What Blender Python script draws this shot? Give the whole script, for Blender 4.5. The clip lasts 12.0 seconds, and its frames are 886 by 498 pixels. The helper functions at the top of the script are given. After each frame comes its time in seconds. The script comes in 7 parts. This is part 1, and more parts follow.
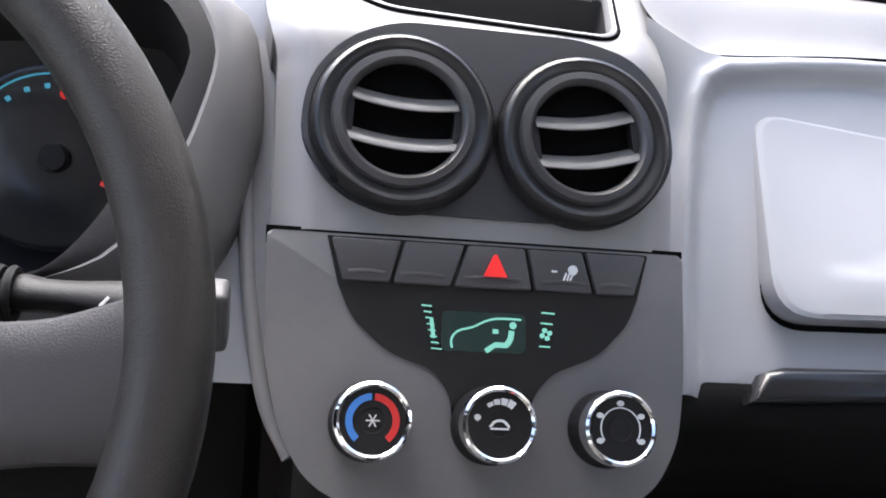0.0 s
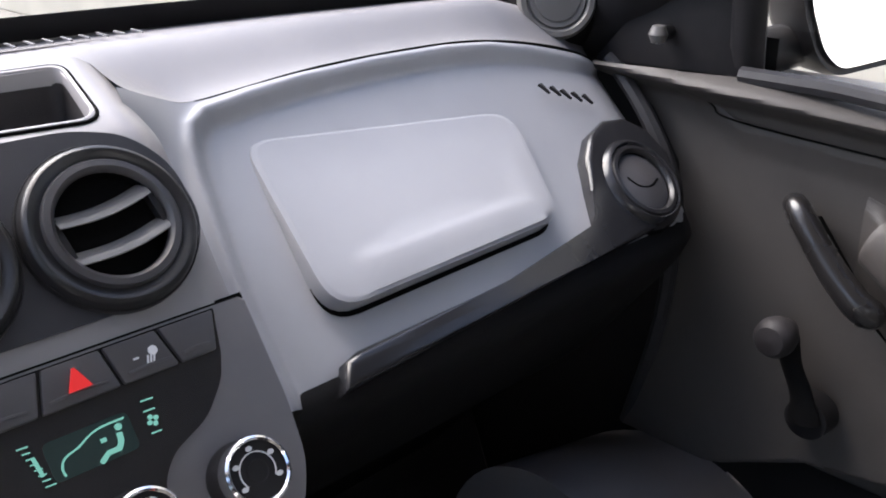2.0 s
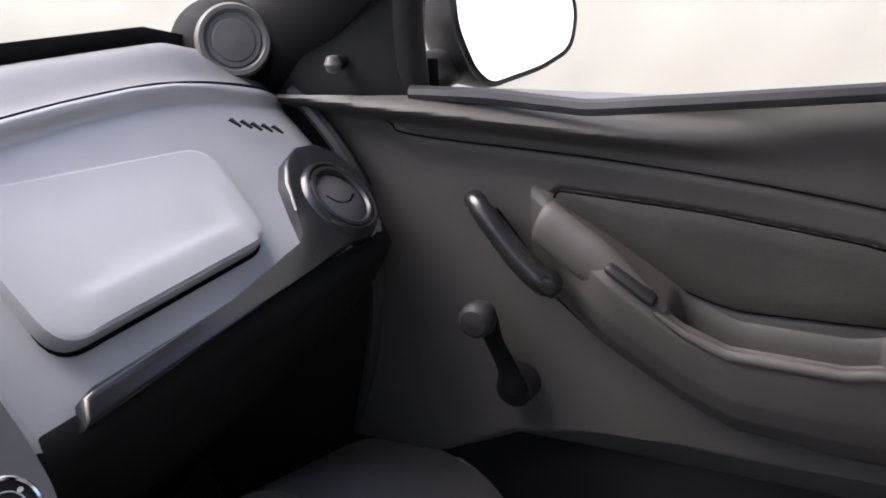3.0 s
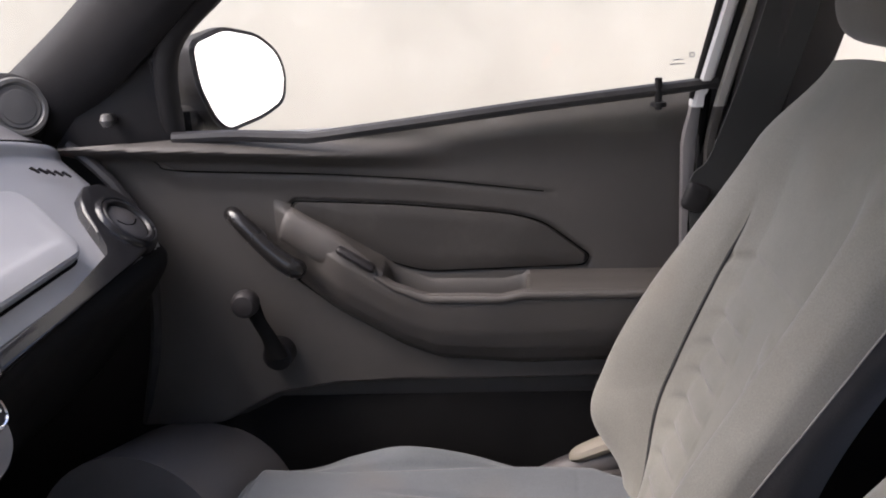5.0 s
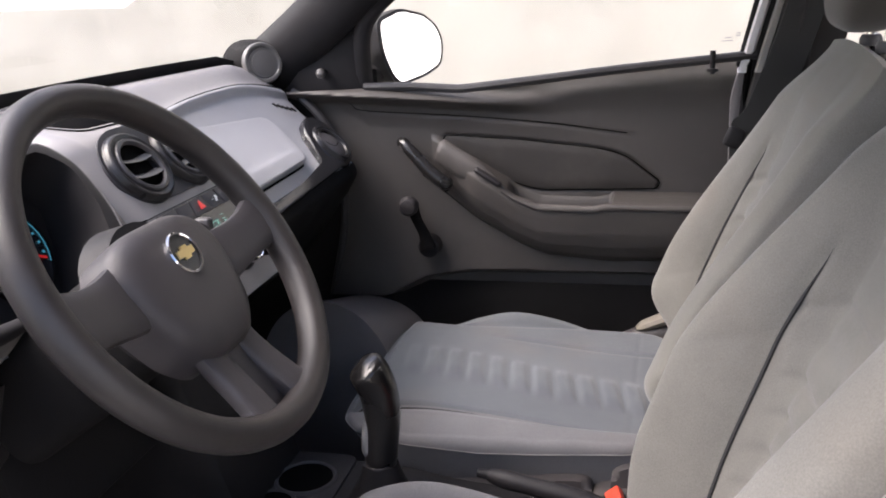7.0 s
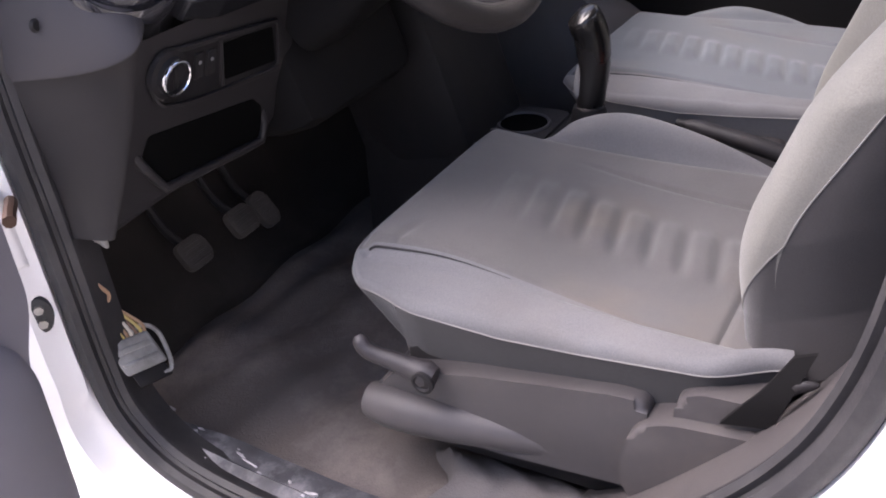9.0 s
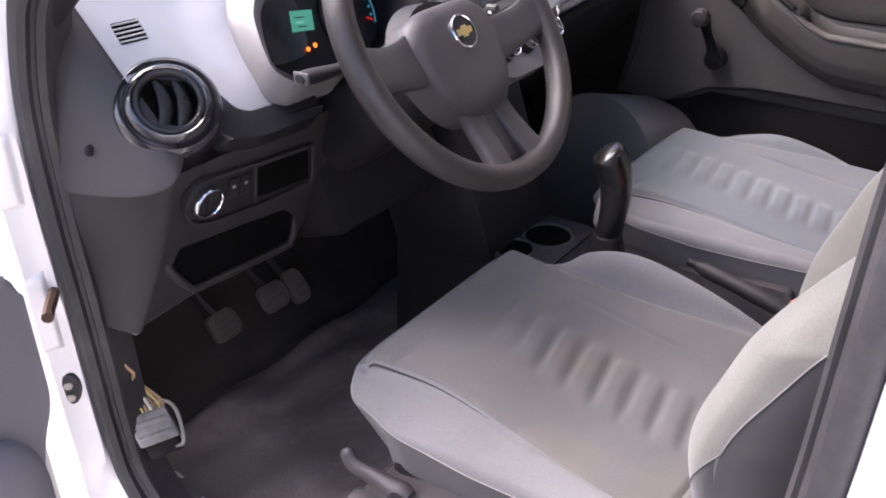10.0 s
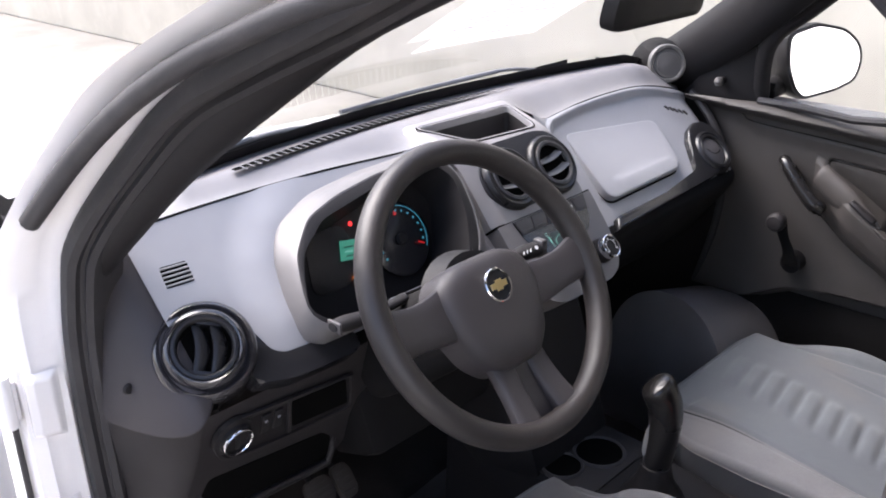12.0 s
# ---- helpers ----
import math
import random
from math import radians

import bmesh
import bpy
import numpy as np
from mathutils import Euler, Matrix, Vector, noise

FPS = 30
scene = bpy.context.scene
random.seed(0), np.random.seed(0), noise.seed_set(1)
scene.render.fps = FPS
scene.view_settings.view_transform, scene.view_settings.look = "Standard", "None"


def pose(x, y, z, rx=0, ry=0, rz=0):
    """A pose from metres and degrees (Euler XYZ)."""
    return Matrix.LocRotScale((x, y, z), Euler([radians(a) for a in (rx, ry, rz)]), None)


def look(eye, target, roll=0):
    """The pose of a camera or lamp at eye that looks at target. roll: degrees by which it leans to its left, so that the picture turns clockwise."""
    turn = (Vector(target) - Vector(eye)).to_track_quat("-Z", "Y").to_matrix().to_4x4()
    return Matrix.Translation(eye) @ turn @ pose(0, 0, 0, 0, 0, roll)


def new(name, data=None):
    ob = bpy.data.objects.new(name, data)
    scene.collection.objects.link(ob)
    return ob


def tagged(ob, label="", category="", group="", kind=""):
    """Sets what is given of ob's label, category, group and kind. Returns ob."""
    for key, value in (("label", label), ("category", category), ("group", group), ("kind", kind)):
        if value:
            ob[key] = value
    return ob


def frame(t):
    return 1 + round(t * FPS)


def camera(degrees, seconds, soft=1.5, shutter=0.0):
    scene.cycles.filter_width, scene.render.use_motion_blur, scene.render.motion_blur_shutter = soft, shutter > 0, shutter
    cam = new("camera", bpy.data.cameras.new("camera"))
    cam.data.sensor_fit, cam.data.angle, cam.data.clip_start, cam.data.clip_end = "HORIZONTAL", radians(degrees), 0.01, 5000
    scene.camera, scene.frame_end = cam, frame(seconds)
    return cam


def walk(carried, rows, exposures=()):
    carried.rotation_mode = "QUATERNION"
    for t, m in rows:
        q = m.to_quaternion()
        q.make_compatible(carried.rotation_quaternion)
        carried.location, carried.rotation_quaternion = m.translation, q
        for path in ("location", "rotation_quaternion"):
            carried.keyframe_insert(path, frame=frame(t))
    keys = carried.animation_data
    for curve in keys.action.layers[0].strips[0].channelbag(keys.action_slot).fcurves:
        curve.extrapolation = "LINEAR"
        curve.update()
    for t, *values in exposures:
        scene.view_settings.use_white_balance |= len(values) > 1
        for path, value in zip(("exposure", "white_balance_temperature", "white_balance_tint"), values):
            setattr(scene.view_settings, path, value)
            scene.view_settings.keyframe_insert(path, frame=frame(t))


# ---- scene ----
cam = camera(51.45, 12.0, soft=1.9, shutter=0.0)
PATH = [
    (0.0, look((-0.1066, -0.4277, 1.1480), (0.0618, 0.4644, 0.7287), 8.23)),
    (0.5, look((-0.1191, -0.4225, 1.1622), (0.1258, 0.4674, 0.7773), 5.40)),
    (1.0, look((-0.1282, -0.4199, 1.1703), (0.2780, 0.4081, 0.7838), 4.11)),
    (1.5, look((-0.1348, -0.4232, 1.1807), (0.3786, 0.3371, 0.7827), 1.35)),
    (2.0, look((-0.1448, -0.4294, 1.1795), (0.4950, 0.2374, 0.7973), -0.57)),
    (2.5, look((-0.1675, -0.4423, 1.1719), (0.5947, 0.0970, 0.8139), -1.72)),
    (3.0, look((-0.1991, -0.4548, 1.1627), (0.6474, -0.0373, 0.8324), -2.43)),
    (3.5, look((-0.2455, -0.4663, 1.1510), (0.6571, -0.1808, 0.8289), -4.84)),
    (3.7, look((-0.2657, -0.4977, 1.1642), (0.6415, -0.2354, 0.8351), -4.86)),
    (5.3, look((-0.6305, -0.4896, 1.1832), (0.3282, -0.4029, 0.9125), -3.38)),
    (5.5, look((-0.6930, -0.5160, 1.1866), (0.2658, -0.4205, 0.9190), -3.41)),
    (6.0, look((-0.8143, -0.5386, 1.2173), (0.1382, -0.4403, 0.9289), -2.90)),
    (6.5, look((-0.9328, -0.5708, 1.2269), (0.0113, -0.4084, 0.9402), -3.20)),
    (7.0, look((-1.0109, -0.5853, 1.2122), (-0.0855, -0.3440, 0.9198), -3.17)),
    (7.5, look((-1.0875, -0.5989, 1.1664), (-0.1940, -0.2953, 0.8354), -3.71)),
    (7.7, look((-1.1138, -0.5997, 1.1397), (-0.2332, -0.2871, 0.7837), -4.02)),
    (9.3, look((-1.2128, -0.7180, 1.1133), (-0.4913, -0.2450, 0.6076), -4.57)),
    (9.5, look((-1.2069, -0.7404, 1.1500), (-0.4905, -0.2591, 0.6449), -3.54)),
    (10.0, look((-1.1615, -0.7607, 1.2741), (-0.4583, -0.2406, 0.7893), -0.84)),
    (10.5, look((-1.1087, -0.7854, 1.3504), (-0.4156, -0.2023, 0.9266), -0.59)),
    (11.0, look((-1.0670, -0.7923, 1.4066), (-0.4074, -0.1597, 1.0007), -1.39)),
    (11.5, look((-1.0541, -0.7859, 1.4214), (-0.3808, -0.1553, 1.0354), -0.89)),
    (12.0, look((-1.0458, -0.7857, 1.4290), (-0.3814, -0.1456, 1.0432), -0.77)),
]
EXPO = [(0.0, 2.04, 6300, 11), (0.5, 1.80, 6310, 11), (1.0, 1.62, 6320, 12), (2.0, 1.62, 6340, 14), (2.5, 1.60, 6350, 15), (3.7, 1.60, 6500, 16), (5.4, 1.42, 6650, 17), (6.6, 1.48, 6600, 17), (7.6, 1.74, 6600, 17), (9.4, 1.64, 6400, 24), (10.2, 2.04, 6450, 21), (10.7, 2.04, 6450, 18), (11.2, 1.68, 6400, 16), (12.0, 1.62, 6350, 16)]
walk(cam, PATH, EXPO)

# ---- light and world ----
world = bpy.data.worlds.new("world")
scene.world = world
world.use_nodes = True
wn = world.node_tree
sky = wn.nodes.new("ShaderNodeTexSky")
sky.sky_type, sky.sun_disc = "NISHITA", False
sky.sun_elevation, sky.sun_rotation = radians(54), radians(-17)
sky.air_density, sky.dust_density, sky.ozone_density = 1.0, 3.0, 1.0
wn.links.new(sky.outputs[0], wn.nodes["Background"].inputs[0])
wn.nodes["Background"].inputs[1].default_value = 0.15
sun = new("sun", bpy.data.lights.new("sun", "SUN"))
sun.data.energy, sun.data.angle, sun.data.color = 3.5, radians(55), (1.0, 0.965, 0.93)
sun.matrix_basis = look((-1.7, 5.4, 7.8), (0, 0, 0))
scene.view_settings.exposure = 1.45


# ---- materials ----
def nodes_of(name):
    m = bpy.data.materials.new(name)
    m.use_nodes = True
    return m, m.node_tree, m.node_tree.nodes["Principled BSDF"]


def noise_tex(t, scale, detail=3.0, rough=0.55):
    co = t.nodes.new("ShaderNodeTexCoord")
    n = t.nodes.new("ShaderNodeTexNoise")
    n.inputs["Scale"].default_value, n.inputs["Detail"].default_value, n.inputs["Roughness"].default_value = scale, detail, rough
    t.links.new(co.outputs["Object"], n.inputs["Vector"])
    return n


def surface(name, color, rough=0.5, metal=0.0, grain=900.0, bump=0.15, mottle=0.12, patch=9.0, dust=0.0, dust_color=(0.35, 0.32, 0.29), coat=0.0, spec=0.5):
    """A base colour with broad mottling, fine grain relief and optional dust patches."""
    m, t, b = nodes_of(name)
    big = noise_tex(t, patch, 4.0)
    ramp = t.nodes.new("ShaderNodeMapRange")
    ramp.inputs[1].default_value, ramp.inputs[2].default_value = 0.3, 0.7
    ramp.inputs[3].default_value, ramp.inputs[4].default_value = 1 - mottle, 1 + mottle
    t.links.new(big.outputs[0], ramp.inputs[0])
    mul = t.nodes.new("ShaderNodeMix")
    mul.data_type, mul.blend_type = "RGBA", "MULTIPLY"
    mul.inputs[0].default_value = 1.0
    mul.inputs[6].default_value = (*color, 1)
    t.links.new(ramp.outputs[0], mul.inputs[7])
    out = mul.outputs[2]
    if dust:
        dn = noise_tex(t, patch * 0.6 + 3, 6.0, 0.7)
        dr = t.nodes.new("ShaderNodeMapRange")
        dr.inputs[1].default_value, dr.inputs[2].default_value = 0.48, 0.75
        dr.inputs[3].default_value, dr.inputs[4].default_value = 0.0, dust
        t.links.new(dn.outputs[0], dr.inputs[0])
        mx = t.nodes.new("ShaderNodeMix")
        mx.data_type = "RGBA"
        t.links.new(dr.outputs[0], mx.inputs[0])
        t.links.new(out, mx.inputs[6])
        mx.inputs[7].default_value = (*dust_color, 1)
        out = mx.outputs[2]
    t.links.new(out, b.inputs["Base Color"])
    rr = t.nodes.new("ShaderNodeMapRange")
    rr.inputs[1].default_value, rr.inputs[2].default_value = 0.3, 0.7
    rr.inputs[3].default_value, rr.inputs[4].default_value = rough * 0.88, min(1, rough * 1.12)
    t.links.new(big.outputs[0], rr.inputs[0])
    t.links.new(rr.outputs[0], b.inputs["Roughness"])
    b.inputs["Metallic"].default_value = metal
    b.inputs["Specular IOR Level"].default_value = spec
    b.inputs["Coat Weight"].default_value = coat
    b.inputs["Coat Roughness"].default_value = 0.08
    if bump:
        g = noise_tex(t, grain, 2.0)
        bp = t.nodes.new("ShaderNodeBump")
        bp.inputs["Strength"].default_value, bp.inputs["Distance"].default_value = bump, 0.001
        t.links.new(g.outputs[0], bp.inputs["Height"])
        t.links.new(bp.outputs[0], b.inputs["Normal"])
    return m


def fabric(name, color, color2, stain=0.0):
    """Woven seat cloth: fine cross weave, soft sheen, broad soiling."""
    m, t, b = nodes_of(name)
    big = noise_tex(t, 7.0, 5.0, 0.6)
    ramp = t.nodes.new("ShaderNodeMapRange")
    ramp.inputs[1].default_value, ramp.inputs[2].default_value = 0.35, 0.68
    ramp.inputs[3].default_value, ramp.inputs[4].default_value = 0.0, 1.0
    t.links.new(big.outputs[0], ramp.inputs[0])
    mx = t.nodes.new("ShaderNodeMix")
    mx.data_type = "RGBA"
    t.links.new(ramp.outputs[0], mx.inputs[0])
    mx.inputs[6].default_value, mx.inputs[7].default_value = (*color, 1), (*color2, 1)
    fine = noise_tex(t, 700.0, 2.0)
    fr = t.nodes.new("ShaderNodeMapRange")
    fr.inputs[1].default_value, fr.inputs[2].default_value, fr.inputs[3].default_value, fr.inputs[4].default_value = 0.25, 0.75, 0.85, 1.12
    t.links.new(fine.outputs[0], fr.inputs[0])
    mul = t.nodes.new("ShaderNodeMix")
    mul.data_type, mul.blend_type = "RGBA", "MULTIPLY"
    mul.inputs[0].default_value = 1.0
    t.links.new(mx.outputs[2], mul.inputs[6])
    t.links.new(fr.outputs[0], mul.inputs[7])
    out = mul.outputs[2]
    if stain:
        sn = noise_tex(t, 5.5, 3.0, 0.5)
        sr = t.nodes.new("ShaderNodeMapRange")
        sr.inputs[1].default_value, sr.inputs[2].default_value, sr.inputs[3].default_value, sr.inputs[4].default_value = 0.55, 0.72, 0.0, stain
        t.links.new(sn.outputs[0], sr.inputs[0])
        sx = t.nodes.new("ShaderNodeMix")
        sx.data_type = "RGBA"
        t.links.new(sr.outputs[0], sx.inputs[0])
        t.links.new(out, sx.inputs[6])
        sx.inputs[7].default_value = (0.16, 0.13, 0.1, 1)
        out = sx.outputs[2]
    t.links.new(out, b.inputs["Base Color"])
    b.inputs["Roughness"].default_value = 0.9
    b.inputs["Specular IOR Level"].default_value = 0.2
    b.inputs["Sheen Weight"].default_value = 0.25
    b.inputs["Sheen Roughness"].default_value = 0.5
    bp = t.nodes.new("ShaderNodeBump")
    bp.inputs["Strength"].default_value, bp.inputs["Distance"].default_value = 0.25, 0.001
    t.links.new(fine.outputs[0], bp.inputs["Height"])
    t.links.new(bp.outputs[0], b.inputs["Normal"])
    return m


def glowing(name, color, strength, base=(0.01, 0.01, 0.01)):
    m, t, b = nodes_of(name)
    b.inputs["Base Color"].default_value = (*base, 1)
    b.inputs["Emission Color"].default_value = (*color, 1)
    b.inputs["Emission Strength"].default_value = strength
    b.inputs["Roughness"].default_value = 0.3
    return m


def glass(name, tint=(0.95, 0.98, 0.97), haze=0.0):
    m, t, b = nodes_of(name)
    t.nodes.remove(b)
    tr = t.nodes.new("ShaderNodeBsdfTransparent")
    tr.inputs[0].default_value = (*tint, 1)
    gl = t.nodes.new("ShaderNodeBsdfGlossy")
    gl.inputs["Roughness"].default_value = 0.02
    lw = t.nodes.new("ShaderNodeLayerWeight")
    lw.inputs[0].default_value = 0.5
    pw = t.nodes.new("ShaderNodeMath")
    pw.operation = "POWER"
    pw.inputs[1].default_value = 5.0
    t.links.new(lw.outputs["Facing"], pw.inputs[0])
    fr = t.nodes.new("ShaderNodeMapRange")
    fr.inputs[3].default_value, fr.inputs[4].default_value = 0.05, 0.9
    t.links.new(pw.outputs[0], fr.inputs[0])
    mx = t.nodes.new("ShaderNodeMixShader")
    t.links.new(fr.outputs[0], mx.inputs[0])
    t.links.new(tr.outputs[0], mx.inputs[1])
    t.links.new(gl.outputs[0], mx.inputs[2])
    t.links.new(mx.outputs[0], t.nodes["Material Output"].inputs[0])
    return m


M_PAD = surface("dash_pad_gray", (0.17, 0.164, 0.170), 0.40, grain=1400, bump=0.25, mottle=0.08, dust=0.3, dust_color=(0.23, 0.224, 0.218), spec=0.75)
# The face panel's plastic in a darker gray that holds the hood's shade.
M_HOOD = surface("hood_gray_shaded", (0.132, 0.126, 0.126), 0.45, grain=1400, bump=0.2, mottle=0.06, dust=0.25, dust_color=(0.20, 0.19, 0.185))
M_PANEL = surface("dash_panel_silver_gray", (0.280, 0.284, 0.302), 0.36, grain=1600, bump=0.12, mottle=0.06, dust=0.2, dust_color=(0.30, 0.295, 0.30), spec=0.65)
# Shaded copy of the stack silver: the light's falloff down the stack, as colour.
M_STACKSHADE = surface("stack_silver_shaded", (0.130, 0.126, 0.130), 0.42, grain=1800, bump=0.08, mottle=0.05, dust=0.15)
M_STACK = surface("stack_silver_paint", (0.225, 0.218, 0.225), 0.32, grain=1800, bump=0.08, mottle=0.04, dust=0.15)
M_LOWER = surface("lower_dash_charcoal", (0.021, 0.019, 0.020), 0.5, grain=1200, bump=0.3, mottle=0.1, dust=0.25, dust_color=(0.042, 0.039, 0.038), spec=0.3)
M_CAP = surface("dash_end_gray", (0.044, 0.0405, 0.043), 0.5, grain=1200, bump=0.3, mottle=0.08, dust=0.2, dust_color=(0.050, 0.046, 0.046), spec=0.25)
M_RING = surface("vent_ring_gloss", (0.022, 0.021, 0.024), 0.18, grain=300, bump=0.02, mottle=0.1, coat=0.6)
M_BLACK = surface("black_plastic", (0.014, 0.013, 0.014), 0.55, spec=0.22, grain=1300, bump=0.2, mottle=0.12, dust=0.2, dust_color=(0.05, 0.048, 0.045))
# Near-black for dull black parts, and for shade painted on dash and door bottoms.
M_UNDER = surface("dull_shade_black", (0.0075, 0.007, 0.0072), 0.8, grain=700, bump=0.3, mottle=0.3, spec=0.15)
M_PLATE = surface("vent_plate_black", (0.020, 0.020, 0.025), 0.5, grain=1500, bump=0.15, mottle=0.1, dust=0.15, dust_color=(0.05, 0.048, 0.048))
M_VENT = surface("vent_black_satin", (0.017, 0.0165, 0.018), 0.30, grain=1600, bump=0.1, mottle=0.1, dust=0.2, dust_color=(0.04, 0.038, 0.037), spec=0.4)
M_BARREL = surface("vent_barrel_gray", (0.046, 0.044, 0.047), 0.36, grain=1600, bump=0.1, mottle=0.1, dust=0.2, dust_color=(0.07, 0.066, 0.066))
M_SLAT = surface("vent_slat_satin", (0.120, 0.117, 0.120), 0.25, grain=1600, bump=0.1, mottle=0.08, dust=0.2, dust_color=(0.12, 0.115, 0.11))
# Near-black for gaps and ducts, and flat sheets painted as shade in openings.
M_DARKVOID = surface("gap_shade_black", (0.0035, 0.0035, 0.0035), 0.9, bump=0.0, spec=0.03)
M_PIANO = surface("piano_black_trim", (0.016, 0.016, 0.018), 0.24, grain=300, bump=0.02, mottle=0.2, dust=0.15, dust_color=(0.05, 0.046, 0.043), coat=0.12, spec=0.35)
M_SWITCH = surface("switch_black_matt", (0.056, 0.053, 0.056), 0.5, grain=1800, bump=0.15, mottle=0.08, dust=0.2, dust_color=(0.09, 0.085, 0.08))
M_SCREEN = surface("display_smoked", (0.016, 0.016, 0.018), 0.2, grain=200, bump=0.01, mottle=0.1, coat=0.3)
M_CHROME = surface("chrome", (0.82, 0.82, 0.84), 0.12, metal=1.0, bump=0.0, mottle=0.04)
M_STEEL = surface("worn_steel", (0.45, 0.44, 0.42), 0.4, metal=1.0, grain=400, bump=0.1, mottle=0.2)
M_GOLD = surface("gold_badge", (0.72, 0.55, 0.25), 0.3, metal=0.9, bump=0.0)
M_WHEEL = surface("wheel_urethane", (0.021, 0.018, 0.0175), 0.42, grain=1100, bump=0.35, mottle=0.1, dust=0.35, dust_color=(0.06, 0.05, 0.046))
M_HUB = surface("hub_pad_charcoal", (0.035, 0.031, 0.0335), 0.46, grain=1300, bump=0.35, mottle=0.08, dust=0.2, dust_color=(0.06, 0.055, 0.053))
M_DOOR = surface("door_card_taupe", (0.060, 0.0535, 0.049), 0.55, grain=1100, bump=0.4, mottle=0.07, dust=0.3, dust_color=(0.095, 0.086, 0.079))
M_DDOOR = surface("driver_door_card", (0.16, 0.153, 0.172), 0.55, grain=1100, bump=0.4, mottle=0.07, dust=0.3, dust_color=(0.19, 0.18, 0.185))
M_DOORINS = surface("door_insert_vinyl", (0.030, 0.026, 0.023), 0.6, grain=800, bump=0.45, mottle=0.08, dust=0.2, dust_color=(0.12, 0.11, 0.1))
M_RUBBER = surface("rubber_seal", (0.022, 0.021, 0.023), 0.6, grain=500, bump=0.25, mottle=0.2, dust=0.5, dust_color=(0.075, 0.07, 0.068))
M_PAINT = surface("white_paint", (0.80, 0.79, 0.79), 0.22, grain=200, bump=0.02, mottle=0.02, coat=0.5, dust=0.08, dust_color=(0.6, 0.56, 0.52))
M_CHIPPED = surface("scuffed_sill_paint", (0.075, 0.075, 0.083), 0.45, grain=120, bump=0.4, mottle=0.4, patch=26, dust=0.8, dust_color=(0.34, 0.33, 0.34))
M_RUST = surface("rusty_steel", (0.10, 0.06, 0.045), 0.6, metal=0.6, grain=300, bump=0.4, mottle=0.4)
M_CHIP = surface("paint_scuff", (0.46, 0.45, 0.46), 0.5, grain=200, bump=0.2, mottle=0.35, patch=60)
M_WIPER = surface("faded_wiper_gray", (0.16, 0.16, 0.165), 0.6, grain=400, bump=0.2, mottle=0.15)
M_CARPET = surface("floor_carpet", (0.122, 0.106, 0.098), 0.95, grain=350, bump=0.9, mottle=0.2, patch=4, dust=0.6, dust_color=(0.31, 0.265, 0.24), spec=0.1)
# Carpet darkened to paint the deep shade of the footwell front.
M_TOESHADE = surface("footwell_shade_black", (0.026, 0.023, 0.0215), 0.95, grain=380, bump=0.8, mottle=0.25, patch=8, dust=0.5, dust_color=(0.05, 0.045, 0.041), spec=0.1)
M_FOLD = surface("gray_carpet_felt", (0.13, 0.12, 0.118), 0.95, grain=420, bump=0.9, mottle=0.15, patch=20, spec=0.1)
M_HEAD = surface("headliner", (0.42, 0.40, 0.37), 0.9, grain=600, bump=0.3, mottle=0.05, spec=0.1)
M_BELT = surface("belt_webbing", (0.02, 0.02, 0.02), 0.75, grain=1400, bump=0.5, mottle=0.15)
M_RED = surface("red_buckle", (0.75, 0.07, 0.035), 0.35, bump=0.05, mottle=0.08)
M_SHIFT = surface("shift_knob_gloss", (0.014, 0.013, 0.013), 0.27, grain=300, bump=0.05, mottle=0.2, coat=0.2)
M_HUMP = surface("footwell_gray_plastic", (0.17, 0.158, 0.158), 0.5, grain=1100, bump=0.35, mottle=0.1, dust=0.3, dust_color=(0.22, 0.20, 0.19))
M_PEDAL = surface("worn_pedal_rubber", (0.055, 0.049, 0.045), 0.6, grain=600, bump=0.4, mottle=0.2, dust=0.5, dust_color=(0.10, 0.09, 0.082), spec=0.2)
M_WORN = surface("worn_tan_plastic", (0.20, 0.175, 0.14), 0.6, grain=700, bump=0.3, mottle=0.2, dust=0.4, dust_color=(0.28, 0.25, 0.21))
M_SEATPL = surface("seat_base_plastic", (0.066, 0.060, 0.061), 0.45, grain=1100, bump=0.35, mottle=0.1, dust=0.4, dust_color=(0.12, 0.105, 0.095))
M_CONN = surface("connector_gray", (0.26, 0.255, 0.245), 0.5, bump=0.1, mottle=0.25, patch=60, dust=0.6, dust_color=(0.12, 0.105, 0.095))
M_TWEET = surface("tweeter_grille", (0.10, 0.095, 0.092), 0.55, grain=1500, bump=0.7, mottle=0.1)
M_RIM = surface("tweeter_rim", (0.11, 0.105, 0.10), 0.35, grain=800, bump=0.1, mottle=0.08)
M_WALL = surface("plastered_wall", (0.56, 0.525, 0.45), 0.9, grain=60, bump=0.4, mottle=0.12, patch=1.6, dust=0.6, dust_color=(0.66, 0.625, 0.545), spec=0.1)
M_GROUND = surface("concrete_yard", (0.24, 0.228, 0.205), 0.9, grain=80, bump=0.5, mottle=0.2, patch=1.2, dust=0.4, dust_color=(0.34, 0.325, 0.30), spec=0.2)
M_PAPER, _t, _b = nodes_of("paper")
_b.inputs["Base Color"].default_value, _b.inputs["Roughness"].default_value = (0.85, 0.85, 0.85, 1), 0.8
_tl, _mx = _t.nodes.new("ShaderNodeBsdfTranslucent"), _t.nodes.new("ShaderNodeMixShader")
_tl.inputs[0].default_value, _mx.inputs[0].default_value = (0.85, 0.85, 0.84, 1), 0.4
_t.links.new(_b.outputs[0], _mx.inputs[1])
_t.links.new(_tl.outputs[0], _mx.inputs[2])
_t.links.new(_mx.outputs[0], _t.nodes["Material Output"].inputs[0])
